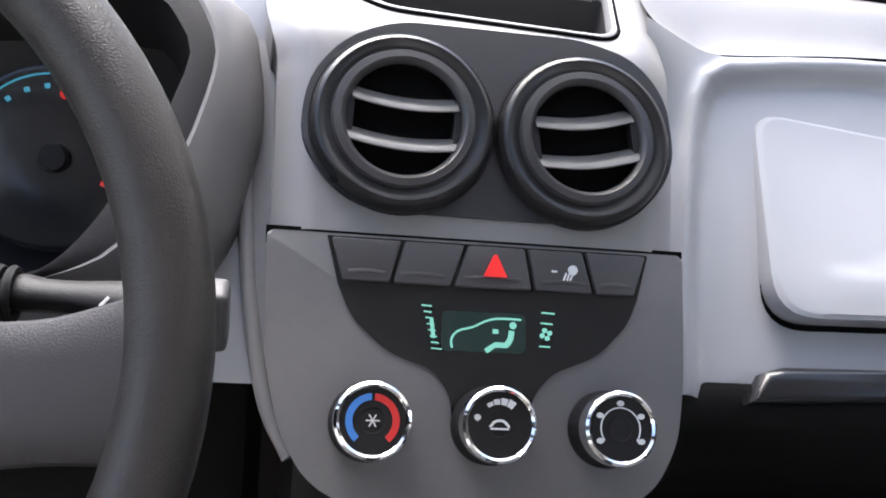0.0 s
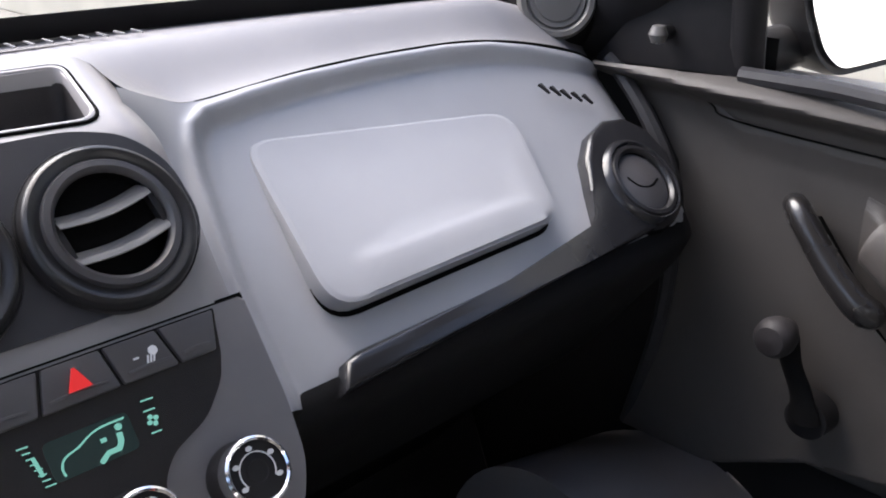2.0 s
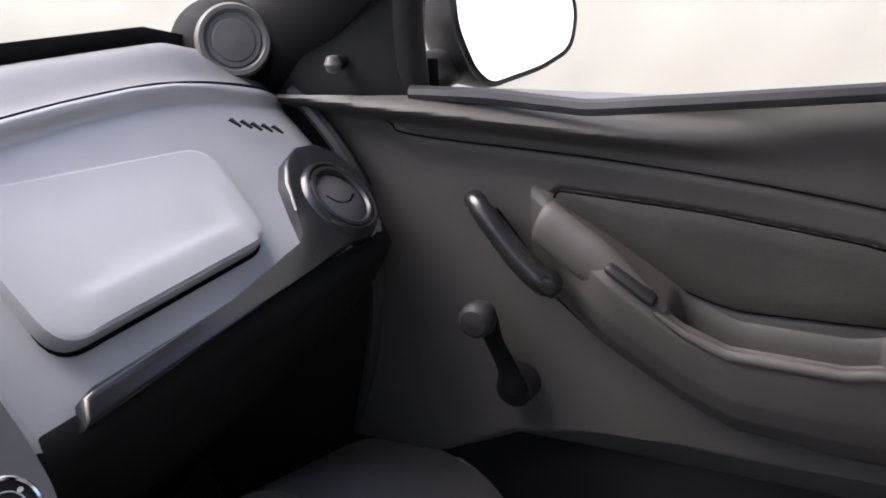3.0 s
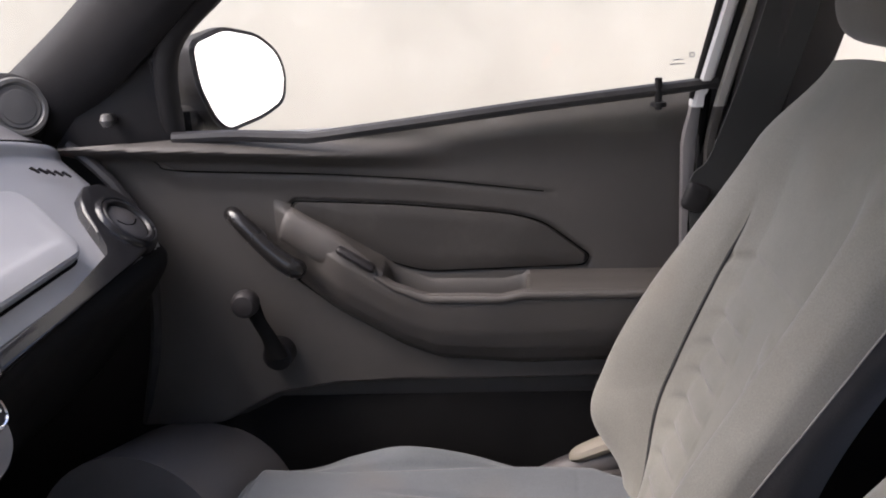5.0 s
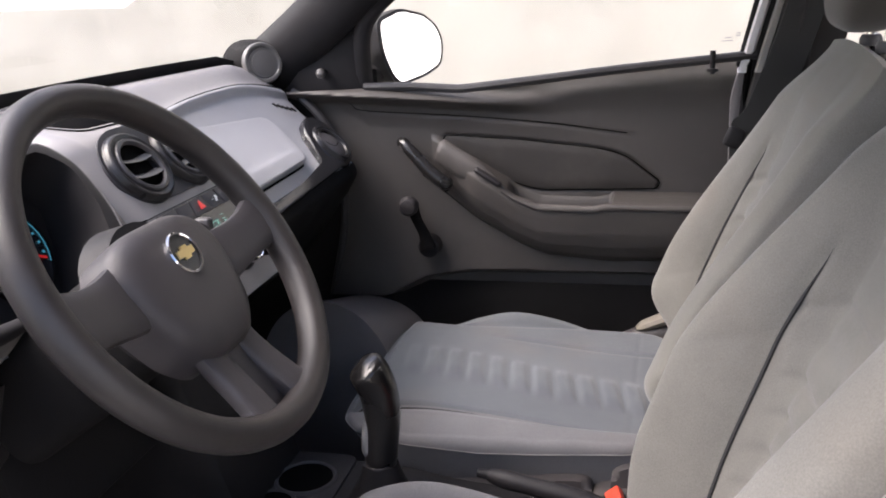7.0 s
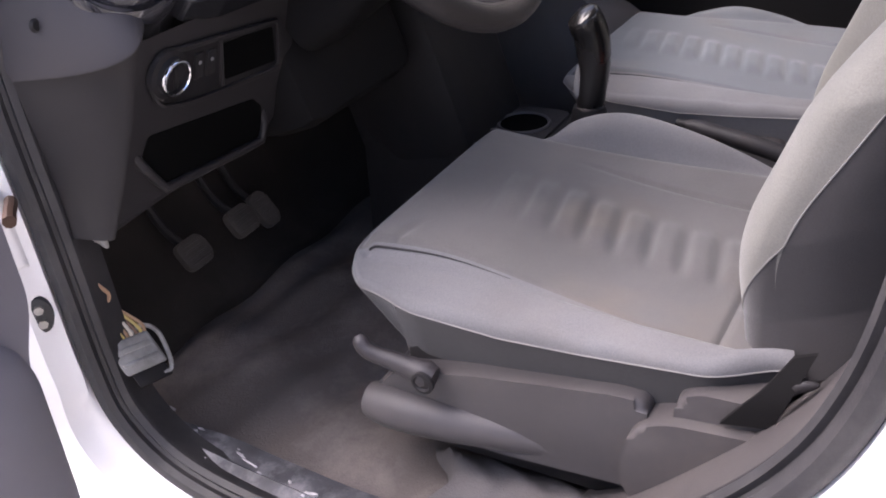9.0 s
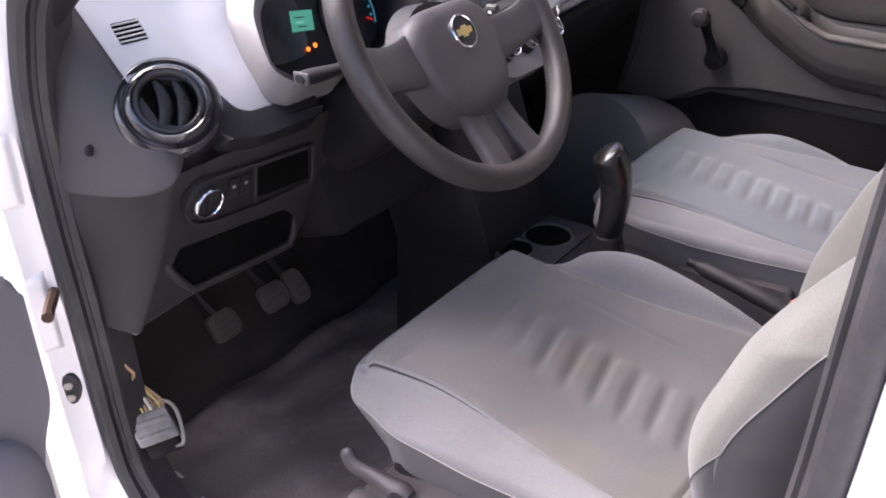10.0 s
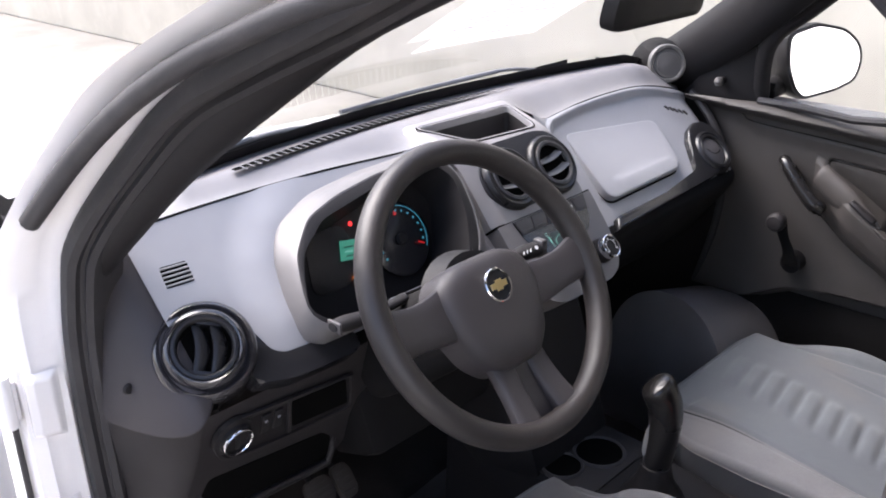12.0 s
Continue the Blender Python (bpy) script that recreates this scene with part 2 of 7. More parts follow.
M_LIME = surface("whitewashed_wall", (0.84, 0.83, 0.80), 0.9, grain=60, bump=0.4, mottle=0.05, patch=1.6, spec=0.1)
M_INK = surface("ink_gray", (0.25, 0.25, 0.26), 0.8, bump=0.0)
M_PRINT = surface("white_print", (0.75, 0.76, 0.76), 0.5, bump=0.0, mottle=0.03)
M_BLUE = surface("blue_print", (0.06, 0.22, 0.62), 0.45, bump=0.0, mottle=0.03)
M_REDPRINT = surface("red_print", (0.62, 0.03, 0.03), 0.45, bump=0.0, mottle=0.03)
M_SEAT = fabric("seat_cloth_gray", (0.158, 0.153, 0.135), (0.195, 0.188, 0.166), 0.25)
M_SEATC = fabric("seat_cloth_center", (0.090, 0.098, 0.107), (0.108, 0.117, 0.126), 0.25)
M_SEATDRV = fabric("seat_cloth_soiled", (0.100, 0.096, 0.093), (0.124, 0.118, 0.115), 0.45)
M_BOLST = fabric("seat_cloth_pale", (0.134, 0.132, 0.135), (0.158, 0.156, 0.159), 0.2)
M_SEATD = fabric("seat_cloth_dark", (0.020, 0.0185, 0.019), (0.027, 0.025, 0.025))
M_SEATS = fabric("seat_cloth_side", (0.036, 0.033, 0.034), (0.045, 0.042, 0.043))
M_HEADR = fabric("headrest_cloth", (0.058, 0.053, 0.046), (0.072, 0.066, 0.058))
M_THREAD = surface("pale_thread", (0.22, 0.21, 0.20), 0.8, grain=900, bump=0.4, mottle=0.2)
M_GLASS = glass("window_glass", (0.97, 0.985, 0.975))
M_MIRROR = surface("mirror_silver", (0.95, 0.95, 0.95), 0.02, metal=1.0, bump=0.0, mottle=0.0)
E_LCD = glowing("lcd_green_glow", (0.30, 0.80, 0.66), 0.21)
E_LCDBACK = glowing("lcd_teal_back", (0.03, 0.20, 0.17), 0.016, (0.018, 0.022, 0.022))
E_RED = glowing("red_lamp", (1.0, 0.03, 0.03), 0.7)
E_NEEDLE = glowing("dim_red_needle", (1.0, 0.03, 0.03), 0.12)
E_AMBER = glowing("amber_lamp", (1.0, 0.22, 0.02), 0.6)
E_CYAN = glowing("gauge_cyan", (0.08, 0.50, 0.72), 0.13)
E_HAZ = glowing("hazard_red", (0.9, 0.04, 0.04), 0.15, (0.5, 0.02, 0.02))
E_CLUSTER = glowing("cluster_green_lcd", (0.06, 0.42, 0.28), 0.17, (0.03, 0.08, 0.06))


# ---- mesh helpers ----
def part(name, bm, material, parent=None, label="", sharp=38):
    me = bpy.data.meshes.new(name)
    bmesh.ops.recalc_face_normals(bm, faces=bm.faces[:])
    bm.to_mesh(me)
    bm.free()
    me.materials.append(material)
    me.polygons.foreach_set("use_smooth", [True] * len(me.polygons))
    me.set_sharp_from_angle(angle=radians(sharp))
    ob = new(name, me)
    if parent is not None:
        ob.parent = parent
        ob.matrix_parent_inverse = Matrix.Translation(parent.location).inverted()
    if label:
        ob["label"] = label
    return ob


def thing(name, base, label, category, group="", kind=""):
    ob = new(name)
    ob.empty_display_size = 0.05
    ob.location = base
    return tagged(ob, label, category, group, kind)


def sheet(fn, nu, nv, wrap=False):
    """A surface of (nu+1) x (nv+1) points fn(u, v) with u, v from 0 to 1."""
    bm = bmesh.new()
    rows = [[bm.verts.new(fn(i / nu, j / nv)) for j in range(nv + 1)] for i in range(nu if wrap else nu + 1)]
    n = len(rows)
    for i in range(n if wrap else n - 1):
        for j in range(nv):
            a, b = rows[i], rows[(i + 1) % n]
            bm.faces.new((a[j], b[j], b[j + 1], a[j + 1]))
    return bm


def loft(rings, closed=True, caps=True):
    bm = bmesh.new()
    vs = [[bm.verts.new(p) for p in r] for r in rings]
    n = len(rings[0])
    for a, b in zip(vs, vs[1:]):
        for k in range(n if closed else n - 1):
            bm.faces.new((a[k], a[(k + 1) % n], b[(k + 1) % n], b[k]))
    if caps and closed:
        bm.faces.new(vs[0][::-1])
        bm.faces.new(vs[-1])
    return bm


def spline(pts, n):
    """n+1 points on a Catmull-Rom curve through pts (any dimension)."""
    p = np.array(pts, float)
    if len(p) < 3:
        return [tuple(p[0] + (p[-1] - p[0]) * k / n) for k in range(n + 1)]
    q = np.vstack([2 * p[0] - p[1], p, 2 * p[-1] - p[-2]])
    out = []
    for k in range(n + 1):
        s = min(k / n * (len(p) - 1), len(p) - 1 - 1e-9)
        i, f = int(s), s - int(s)
        a, b, c, d = q[i : i + 4]
        out.append(tuple(0.5 * (2 * b + (c - a) * f + (2 * a - 5 * b + 4 * c - d) * f * f + (3 * b - a - 3 * c + d) * f**3)))
    return out


def tube(pts, r, n=12, closed=False, flat=1.0, up=(0, 0, 1)):
    """A tube along pts; r one radius or one for each point; flat squeezes it along the second axis."""
    pts = [Vector(p) for p in pts]
    rs = r if isinstance(r, (list, tuple)) else [r] * len(pts)
    rings, side = [], None
    m = len(pts)
    for k, p in enumerate(pts):
        a = pts[(k - 1) % m] if closed or k else p
        b = pts[(k + 1) % m] if closed or k < m - 1 else p
        d = (b - a).normalized()
        if side is None:
            side = d.cross(Vector(up))
            if side.length < 1e-3:
                side = d.cross(Vector((1, 0, 0)))
        side = (side - d * side.dot(d)).normalized()
        top = side.cross(d)
        rings.append([p + rs[k] * (math.cos(w) * side + flat * math.sin(w) * top) for w in (2 * math.pi * j / n for j in range(n))])
    if closed:
        return loft(rings + [rings[0]], True, False)
    return loft(rings)


def lathe(profile, m, n=40, close=True):
    """Turns (radius, height) pairs about the z axis of m."""
    rings = [[m @ Vector((r * math.cos(2 * math.pi * k / n), r * math.sin(2 * math.pi * k / n), h)) for k in range(n)] for r, h in profile]
    return loft(rings, True, close)


def prism(poly, m, depth, bevel=0.0, seg=2, top=0.0):
    """A polygon in the xy plane of m, from z = top - depth to z = top, its front rim rounded."""
    bm = bmesh.new()
    lo = [bm.verts.new(m @ Vector((x, y, top - depth))) for x, y in poly]
    hi = [bm.verts.new(m @ Vector((x, y, top))) for x, y in poly]
    n = len(poly)
    bm.faces.new(lo[::-1])
    f = bm.faces.new(hi)
    for k in range(n):
        bm.faces.new((lo[k], lo[(k + 1) % n], hi[(k + 1) % n], hi[k]))
    if bevel:
        bmesh.ops.bevel(bm, geom=list(f.edges), offset=bevel, segments=seg, profile=0.5, affect="EDGES", clamp_overlap=True)
    return bm


def ring_prism(outer, inner, m, depth, bevel=0.0, top=0.0):
    """A frame between two polygons with equally many points."""
    bm = bmesh.new()
    n = len(outer)
    q = [[bm.verts.new(m @ Vector((x, y, z))) for x, y in poly] for poly, z in ((outer, top - depth), (outer, top), (inner, top), (inner, top - depth))]
    rim = []
    for k in range(n):
        j = (k + 1) % n
        for a, b in ((0, 1), (1, 2), (2, 3), (3, 0)):
            bm.faces.new((q[a][k], q[a][j], q[b][j], q[b][k]))
        rim += [(q[1][k], q[1][j]), (q[2][k], q[2][j])]
    if bevel:
        bmesh.ops.bevel(bm, geom=[bm.edges.get(e) for e in rim], offset=bevel, segments=2, profile=0.5, affect="EDGES", clamp_overlap=True)
    return bm


def box(size, m, bevel=0.0, seg=2):
    bm = bmesh.new()
    bmesh.ops.create_cube(bm, size=1.0)
    for v in bm.verts:
        v.co = Vector((v.co.x * size[0], v.co.y * size[1], v.co.z * size[2]))
    if bevel:
        bmesh.ops.bevel(bm, geom=bm.edges[:], offset=bevel, segments=seg, profile=0.5, affect="EDGES", clamp_overlap=True)
    bmesh.ops.transform(bm, matrix=m, verts=bm.verts[:])
    return bm


def joined(*bms):
    out = bmesh.new()
    for b in bms:
        me = bpy.data.meshes.new("t")
        b.to_mesh(me)
        b.free()
        out.from_mesh(me)
        bpy.data.meshes.remove(me)
    return out


def rounded(poly, r, n=4):
    """A polygon with its corners rounded by about r."""
    out, m = [], len(poly)
    rs = r if isinstance(r, (list, tuple)) else [r] * m
    for k in range(m):
        a, b, c = Vector(poly[k - 1]), Vector(poly[k]), Vector(poly[(k + 1) % m])
        q = min(rs[k], 0.45 * (a - b).length, 0.45 * (c - b).length)
        p0, p1 = b + (a - b).normalized() * q, b + (c - b).normalized() * q
        if q < 1e-5:
            out.append(tuple(b))
            continue
        for j in range(n + 1):
            f = j / n
            out.append(tuple((1 - f) ** 2 * p0 + 2 * f * (1 - f) * b + f * f * p1))
    return out


def disc(r, n=40, cx=0.0, cy=0.0, sx=1.0, sy=1.0):
    return [(cx + sx * r * math.cos(2 * math.pi * k / n), cy + sy * r * math.sin(2 * math.pi * k / n)) for k in range(n)]


def arc_band(r0, r1, a0, a1, n=16):
    """A flat band between two radii, angles in degrees from the top, clockwise."""
    pt = lambda r, a: (r * math.sin(radians(a)), r * math.cos(radians(a)))
    an = [a0 + (a1 - a0) * k / n for k in range(n + 1)]
    return [pt(r1, a) for a in an] + [pt(r0, a) for a in an[::-1]]


def stroke(pts, w):
    """A ribbon polygon of width w along 2D points."""
    p = [Vector(q) for q in pts]
    l, r = [], []
    for k in range(len(p)):
        d = (p[min(k + 1, len(p) - 1)] - p[max(k - 1, 0)]).normalized()
        s = Vector((-d.y, d.x)) * w / 2
        l.append(tuple(p[k] + s))
        r.append(tuple(p[k] - s))
    return l + r[::-1]


def smooth01(a, b, x):
    t = min(1.0, max(0.0, (x - a) / (b - a)))
    return t * t * (3 - 2 * t)


def signed(poly, x, y):
    """Distance to a polygon's outline, negative inside."""
    best, inside, n = 1e9, False, len(poly)
    for k in range(n):
        (x0, y0), (x1, y1) = poly[k], poly[(k + 1) % n]
        dx, dy = x1 - x0, y1 - y0
        t = max(0.0, min(1.0, ((x - x0) * dx + (y - y0) * dy) / (dx * dx + dy * dy + 1e-12)))
        best = min(best, math.hypot(x - x0 - t * dx, y - y0 - t * dy))
        if (y0 > y) != (y1 > y) and x < x0 + (y - y0) * dx / dy:
            inside = not inside
    return -best if inside else best


# Frames: the sloping dashboard face (y = z - 0.894), the proud centre stack, the knee panel.
AX = Vector((1, 0, 0))


def plane_frame(origin, up, normal):
    u, n = Vector(up).normalized(), Vector(normal).normalized()
    m = Matrix((AX, u, n)).transposed().to_4x4()
    return Matrix.Translation(origin) @ m


def face(x, z, off=0.0):
    return plane_frame((x, z - 0.894, z), (0, 1, 1), (0, -1, 1)) @ Matrix.Translation((0, 0, off))


def stack(x, z, off=0.0):
    return plane_frame((x, (z - 0.95) * 0.772, z), (0, 0.61, 0.79), (0, -0.79, 0.61)) @ Matrix.Translation((0, 0, off))


def knee(x, z, off=0.0):
    return plane_frame((x, (0.87 - z) * 0.33, z), (0, -0.33, 1), (0, -1, -0.33)) @ Matrix.Translation((0, 0, off))


def on_face(pts, z0):
    return [(x, (z - z0) * 1.4142) for x, z in pts]


def on_stack(pts, z0):
    return [(x, (z - z0) / 0.79) for x, z in pts]


def on_knee(pts, z0):
    return [(x, (z - z0) * 1.053) for x, z in pts]


# ---- setting: yard ----
def build_yard():
    bm = sheet(lambda u, v: (-60 + 120 * u, -60 + 120 * v, 0.0), 24, 24)
    tagged(part("ground", bm, M_GROUND), "pale dusty concrete yard under the car", "ground", kind="structure")
    for name, size, at in (("wall_east", (0.2, 20.0, 3.4), (3.1, 7.9, 1.7)), ("wall_south", (14.0, 0.2, 3.4), (-1.0, -6.0, 1.7))):
        tagged(part(name, box(size, Matrix.Translation(at), 0.02), M_LIME if name != "wall_east" else M_WALL), "bare white-limed wall closing the yard" if name != "wall_east" else "sunlit cream plastered yard wall, patchy and bare", "wall", kind="structure")


build_yard()

# ---- dashboard ----
EDGE_X = (-0.66, -0.582, -0.457, -0.315, -0.181, -0.11, 0.11, 0.15, 0.19, 0.25, 0.323, 0.40, 0.45, 0.50, 0.55, 0.6)
EDGE_Z = (1.035, 1.045, 1.048, 1.047, 1.042, 1.04, 1.033, 1.0295, 1.0315, 1.0350, 1.0368, 1.0362, 1.0330, 1.0255, 1.0130, 0.99)
EDGE = spline(list(zip(EDGE_X, EDGE_Z)), 240)
RECESS = [(0.119, 0.84), (0.124, 0.916), (0.131, 0.955), (0.1385, 0.988), (0.144, 1.005), (0.151, 1.0145), (0.164, 1.0205), (0.206, 1.0252), (0.25, 1.0282), (0.323, 1.0300), (0.40, 1.0293), (0.45, 1.0260), (0.50, 1.0185), (0.55, 1.006), (0.66, 0.975), (0.66, 0.84)]


def edge_z(x):
    return float(np.interp(x, [p[0] for p in EDGE], [p[1] for p in EDGE]))


def screen_y(x):
    return 0.285 - 0.27 * x * x


def end_bend(x):
    return 0.5 * max(0.0, x - 0.54) ** 2 / 0.06 + 0.5 * max(0.0, -0.59 - x) ** 2 / 0.06


dash = thing("dashboard", (0, 0.2, 0.7), "two-tone gray plastic dashboard with round black vents", "dashboard")
rec_flat = on_face(RECESS, 0.9)


def shoulder(x, z):
    """The face swells up to the centre stack near its top."""
    return 0.030 * math.exp(-((abs(x) - 0.085) / 0.042) ** 2) * smooth01(0.985, 1.035, z) if abs(x) > 0.085 else 0.030 * smooth01(0.985, 1.035, z)


# outline of the instrument hood on the face
HO = on_face([(-0.469, 0.905), (-0.466, 0.940), (-0.452, 0.978), (-0.424, 1.006), (-0.36, 1.026), (-0.27, 1.034), (-0.17, 1.034), (-0.118, 1.02), (-0.108, 0.975), (-0.122, 0.92), (-0.15, 0.895), (-0.452, 0.893)], 0.955)


def dash_face(u, v):
    x = -0.606 + 1.206 * u
    z0 = 0.862 + 0.010 * smooth01(-0.085, -0.11, x) + 0.012 * smooth01(0.085, 0.10, x) + 0.020 * smooth01(-0.30, -0.36, x)
    z = z0 + (edge_z(x) - z0) * v
    d = signed(rec_flat, x, (z - 0.9) * 1.4142)
    off = 0.007 * smooth01(-0.010, 0.002, d) + 0.0036 * math.exp(-((d - 0.0052) / 0.0046) ** 2) * (1 - 0.7 * smooth01(0.42, 0.54, x)) + shoulder(x, z)
    if x < -0.3:
        off += 0.0085 * smooth01(0.062, 0.0, signed(HO, x, (z - 0.955) * 1.4142)) * smooth01(-0.32, -0.42, x) * smooth01(0.885, 0.93, z)
    if x > 0.09:
        off -= 0.010 * max(0.0, (0.886 - z) / 0.028) ** 2
    p = face(x, z, off) @ Vector((0, 0, 0))
    return (p.x, p.y + end_bend(x), p.z)




def face_with_hole():
    bm = sheet(dash_face, 480, 120)
    hole = [(-0.455, 0.912), (-0.455, 0.955), (-0.43, 0.995), (-0.36, 1.012), (-0.17, 1.018), (-0.13, 1.0), (-0.125, 0.96), (-0.15, 0.912)]
    out = [f for f in bm.faces if (-0.121 < f.calc_center_median().x < 0.101 and f.calc_center_median().y > 0.02) or signed(hole, f.calc_center_median().x, f.calc_center_median().z) < 0 or math.hypot(f.calc_center_median().x + 0.581, (f.calc_center_median().z - 0.9285) * 1.414) < 0.054 or (f.calc_center_median().x < -0.535 and f.calc_center_median().z < 0.915)]
    bmesh.ops.delete(bm, geom=out, context="FACES")
    return bm


part("face_panel", face_with_hole(), M_PANEL, dash, "pale silver-gray moulded face panel")


def pad(u, v):
    x = -0.655 + 1.265 * u
    z0, y1 = edge_z(x), screen_y(x) + 0.05
    y0 = z0 - 0.894 + end_bend(x) - 0.004
    s = shoulder(x, z0)
    y0, z0 = y0 - 0.7071 * s, z0 + 0.005 + 0.7071 * s
    top = 1.070 - 0.03 * max(0.0, abs(x) - 0.5) / 0.1
    y = y0 + (y1 - y0) * v
    z = z0 + (top - z0) * smooth01(0, 0.4, v) - 0.012 * v * v
    return (x, y, z)


def pad_with_bin():
    bm = sheet(pad, 260, 30)
    out = [f for f in bm.faces if -0.128 < f.calc_center_median().x < 0.108 and f.calc_center_median().y < 0.172]
    bmesh.ops.delete(bm, geom=out, context="FACES")
    return bm


part("top_pad", pad_with_bin(), M_PAD, dash, "grained gray upper pad, slightly dusty")
# dark seam groove between pad and face panel
seam = [(x, edge_z(x) - 0.894 + end_bend(x) - 0.0045, edge_z(x) + 0.0045) for x in np.linspace(-0.605, -0.115, 40)]
part("pad_seam", tube(seam, 0.0018, 6), M_DARKVOID, dash)
seam = [(x, edge_z(x) - 0.894 + end_bend(x) - 0.0050 - 0.7071 * shoulder(x, edge_z(x)), edge_z(x) + 0.0052 + 0.7071 * shoulder(x, edge_z(x))) for x in np.linspace(0.160, 0.6, 120)]
part("pad_seam", tube(seam, [0.0004 + 0.0016 * min(1.0, k / 30) for k in range(120)], 6), M_DARKVOID, dash)


def end_cap(u, v):
    """Smooth side of the dash: swings back to the door seal and curls under at its lower rim."""
    x = -0.600 - 0.066 * u
    top = edge_z(-0.61) + 0.004
    low = 0.886 - 0.046 * u
    if v < 0.2:
        f = v / 0.2
        a = f * math.pi / 2
        z, back = low + 0.026 * (1 - math.cos(a)), 0.012 * (1 - math.sin(a))
    else:
        z, back = low + 0.026 + (top - low - 0.026) * (v - 0.2) / 0.8, 0.0
    return (x, z - 0.901 + 0.175 * u**3.0 + back + 0.004 * math.sin(math.pi * v), z)


part("end_cap", sheet(end_cap, 14, 60), M_CAP, dash, "dark gray rounded end cap beside the door seal")
part("end_screw", lathe([(0.0, 0.003), (0.005, 0.003), (0.007, 0.0), (0.0, 0.0)], Matrix.Translation((-0.653, 0.081, 0.896)) @ Matrix.Rotation(radians(90), 4, "X"), 12), M_BLACK, dash)



KNEE_Z, KNEE_X = (0.655, 0.70, 0.74, 0.785, 0.875), (-0.648, -0.634, -0.624, -0.615, -0.606)


def lower_side(u, v):
    """Side of the dash below the end cap, swinging forward from the knee panel's outer corner."""
    top = 0.890 - 0.046 * u
    z = top - (top - 0.662) * v
    x0 = float(np.interp(z, KNEE_Z, KNEE_X))
    return (x0 + 0.002 - (x0 + 0.672) * u * u ** 0.15, (0.87 - z) * 0.33 + 0.0006 - 0.002 * math.sin(math.pi * u) + 0.145 * u**2.4, z)


part("lower_side", sheet(lower_side, 16, 20), M_LOWER, dash, "dark lower side of the dash")

# rounded rim and flank beside the centre stack
RIM = spline([(-0.146, 1.026), (-0.137, 0.996), (-0.131, 0.960), (-0.125, 0.912), (-0.113, 0.868), (-0.098, 0.846)], 30)
part("stack_rim", tube([face(x, z, 0.009) @ Vector((0, 0, 0)) for x, z in RIM], [0.002 + 0.0025 * min(1.0, k / 6) for k in range(31)], 10), M_STACK, dash, "rounded gray rim beside the controls")
part("stack_flank", sheet(lambda u, v: tuple(face(RIM[round(v * 30)][0] * (1 - u) - (0.090 - 0.010 * v) * u, RIM[round(v * 30)][1], 0.0100 + 0.004 * math.sin(math.pi * u)) @ Vector((0, 0, 0))), 10, 30), M_STACK, dash, "gray flank of the centre stack")

# long defroster grille along the windscreen
GR = part("defroster_grille", sheet(lambda u, v: (-0.42 + 0.60 * u, screen_y(-0.42 + 0.60 * u) - 0.044 - 0.022 * v * math.sin(math.pi * min(1, 0.06 + u)) ** 0.5, 1.0712), 60, 2), M_DARKVOID, dash, "long black defroster slot")
for k in range(46):
    x = -0.405 + 0.575 * k / 45
    part("grille_fin", box((0.0016, 0.018, 0.0012), Matrix.Translation((x, screen_y(x) - 0.055, 1.0714)), 0.0), M_PAD, GR)

# crown of the centre stack: one silver shell from the vents up over the storage bin
CROWN = spline([(0.0019, 0.9525), (0.035, 0.9953), (0.056, 1.0225), (0.070, 1.0375), (0.086, 1.0460), (0.11, 1.0535), (0.16, 1.0672), (0.178, 1.0685), (0.205, 1.0600)], 90)
B_LIP = rounded([(-0.066, 0.093), (0.076, 0.085), (0.086, 0.158), (-0.122, 0.163)], [0.018, 0.014, 0.012, 0.012], 8)
B_IN = rounded([(-0.0615, 0.0970), (0.0715, 0.0890), (0.0820, 0.1545), (-0.115, 0.1595)], [0.014, 0.012, 0.01, 0.01], 8)


def crown_z(y):
    return float(np.interp(y, [p[0] for p in CROWN], [p[1] for p in CROWN]))


def crown(u, v):
    k = round(v * 90)
    a, c = CROWN[max(0, k - 1)], CROWN[min(90, k + 1)]
    d = Vector((0, c[0] - a[0], c[1] - a[1])).normalized()
    nr = Vector((0, -d.z, d.y))
    y, z = CROWN[k]
    s = float(np.interp(y, (0.0, 0.03, 0.06, 0.10, 0.2), (0.1175, 0.118, 0.119, 0.127, 0.140)))
    r = float(np.interp(y, (0.0, 0.03, 0.06, 0.10, 0.2), (0.1070, 0.109, 0.108, 0.110, 0.122)))
    x = -s + (s + r) * u
    e = min(x + s, r - x)
    dep = 0.016 * max(0.0, 1 - e / 0.026) ** 2 + (0.05 if e < 1e-4 else 0.0)
    p = Vector((x, y, z)) - nr * dep
    return tuple(p)


def crown_bm():
    bm = sheet(crown, 120, 90)
    out = [f for f in bm.faces if f.calc_center_median().z > 1.04 and signed(B_LIP, f.calc_center_median().x, f.calc_center_median().y) < -0.003]
    bmesh.ops.delete(bm, geom=out, context="FACES")
    return bm


def bin_ring(f, dz, s=1.0):
    out = []
    for p, q in zip(B_LIP, B_IN):
        x, y = p[0] + (q[0] - p[0]) * f, p[1] + (q[1] - p[1]) * f
        x, y = -0.012 + (x + 0.012) * s, 0.130 + (y - 0.130) * s
        out.append((x, y, crown_z(y) + dz))
    return out


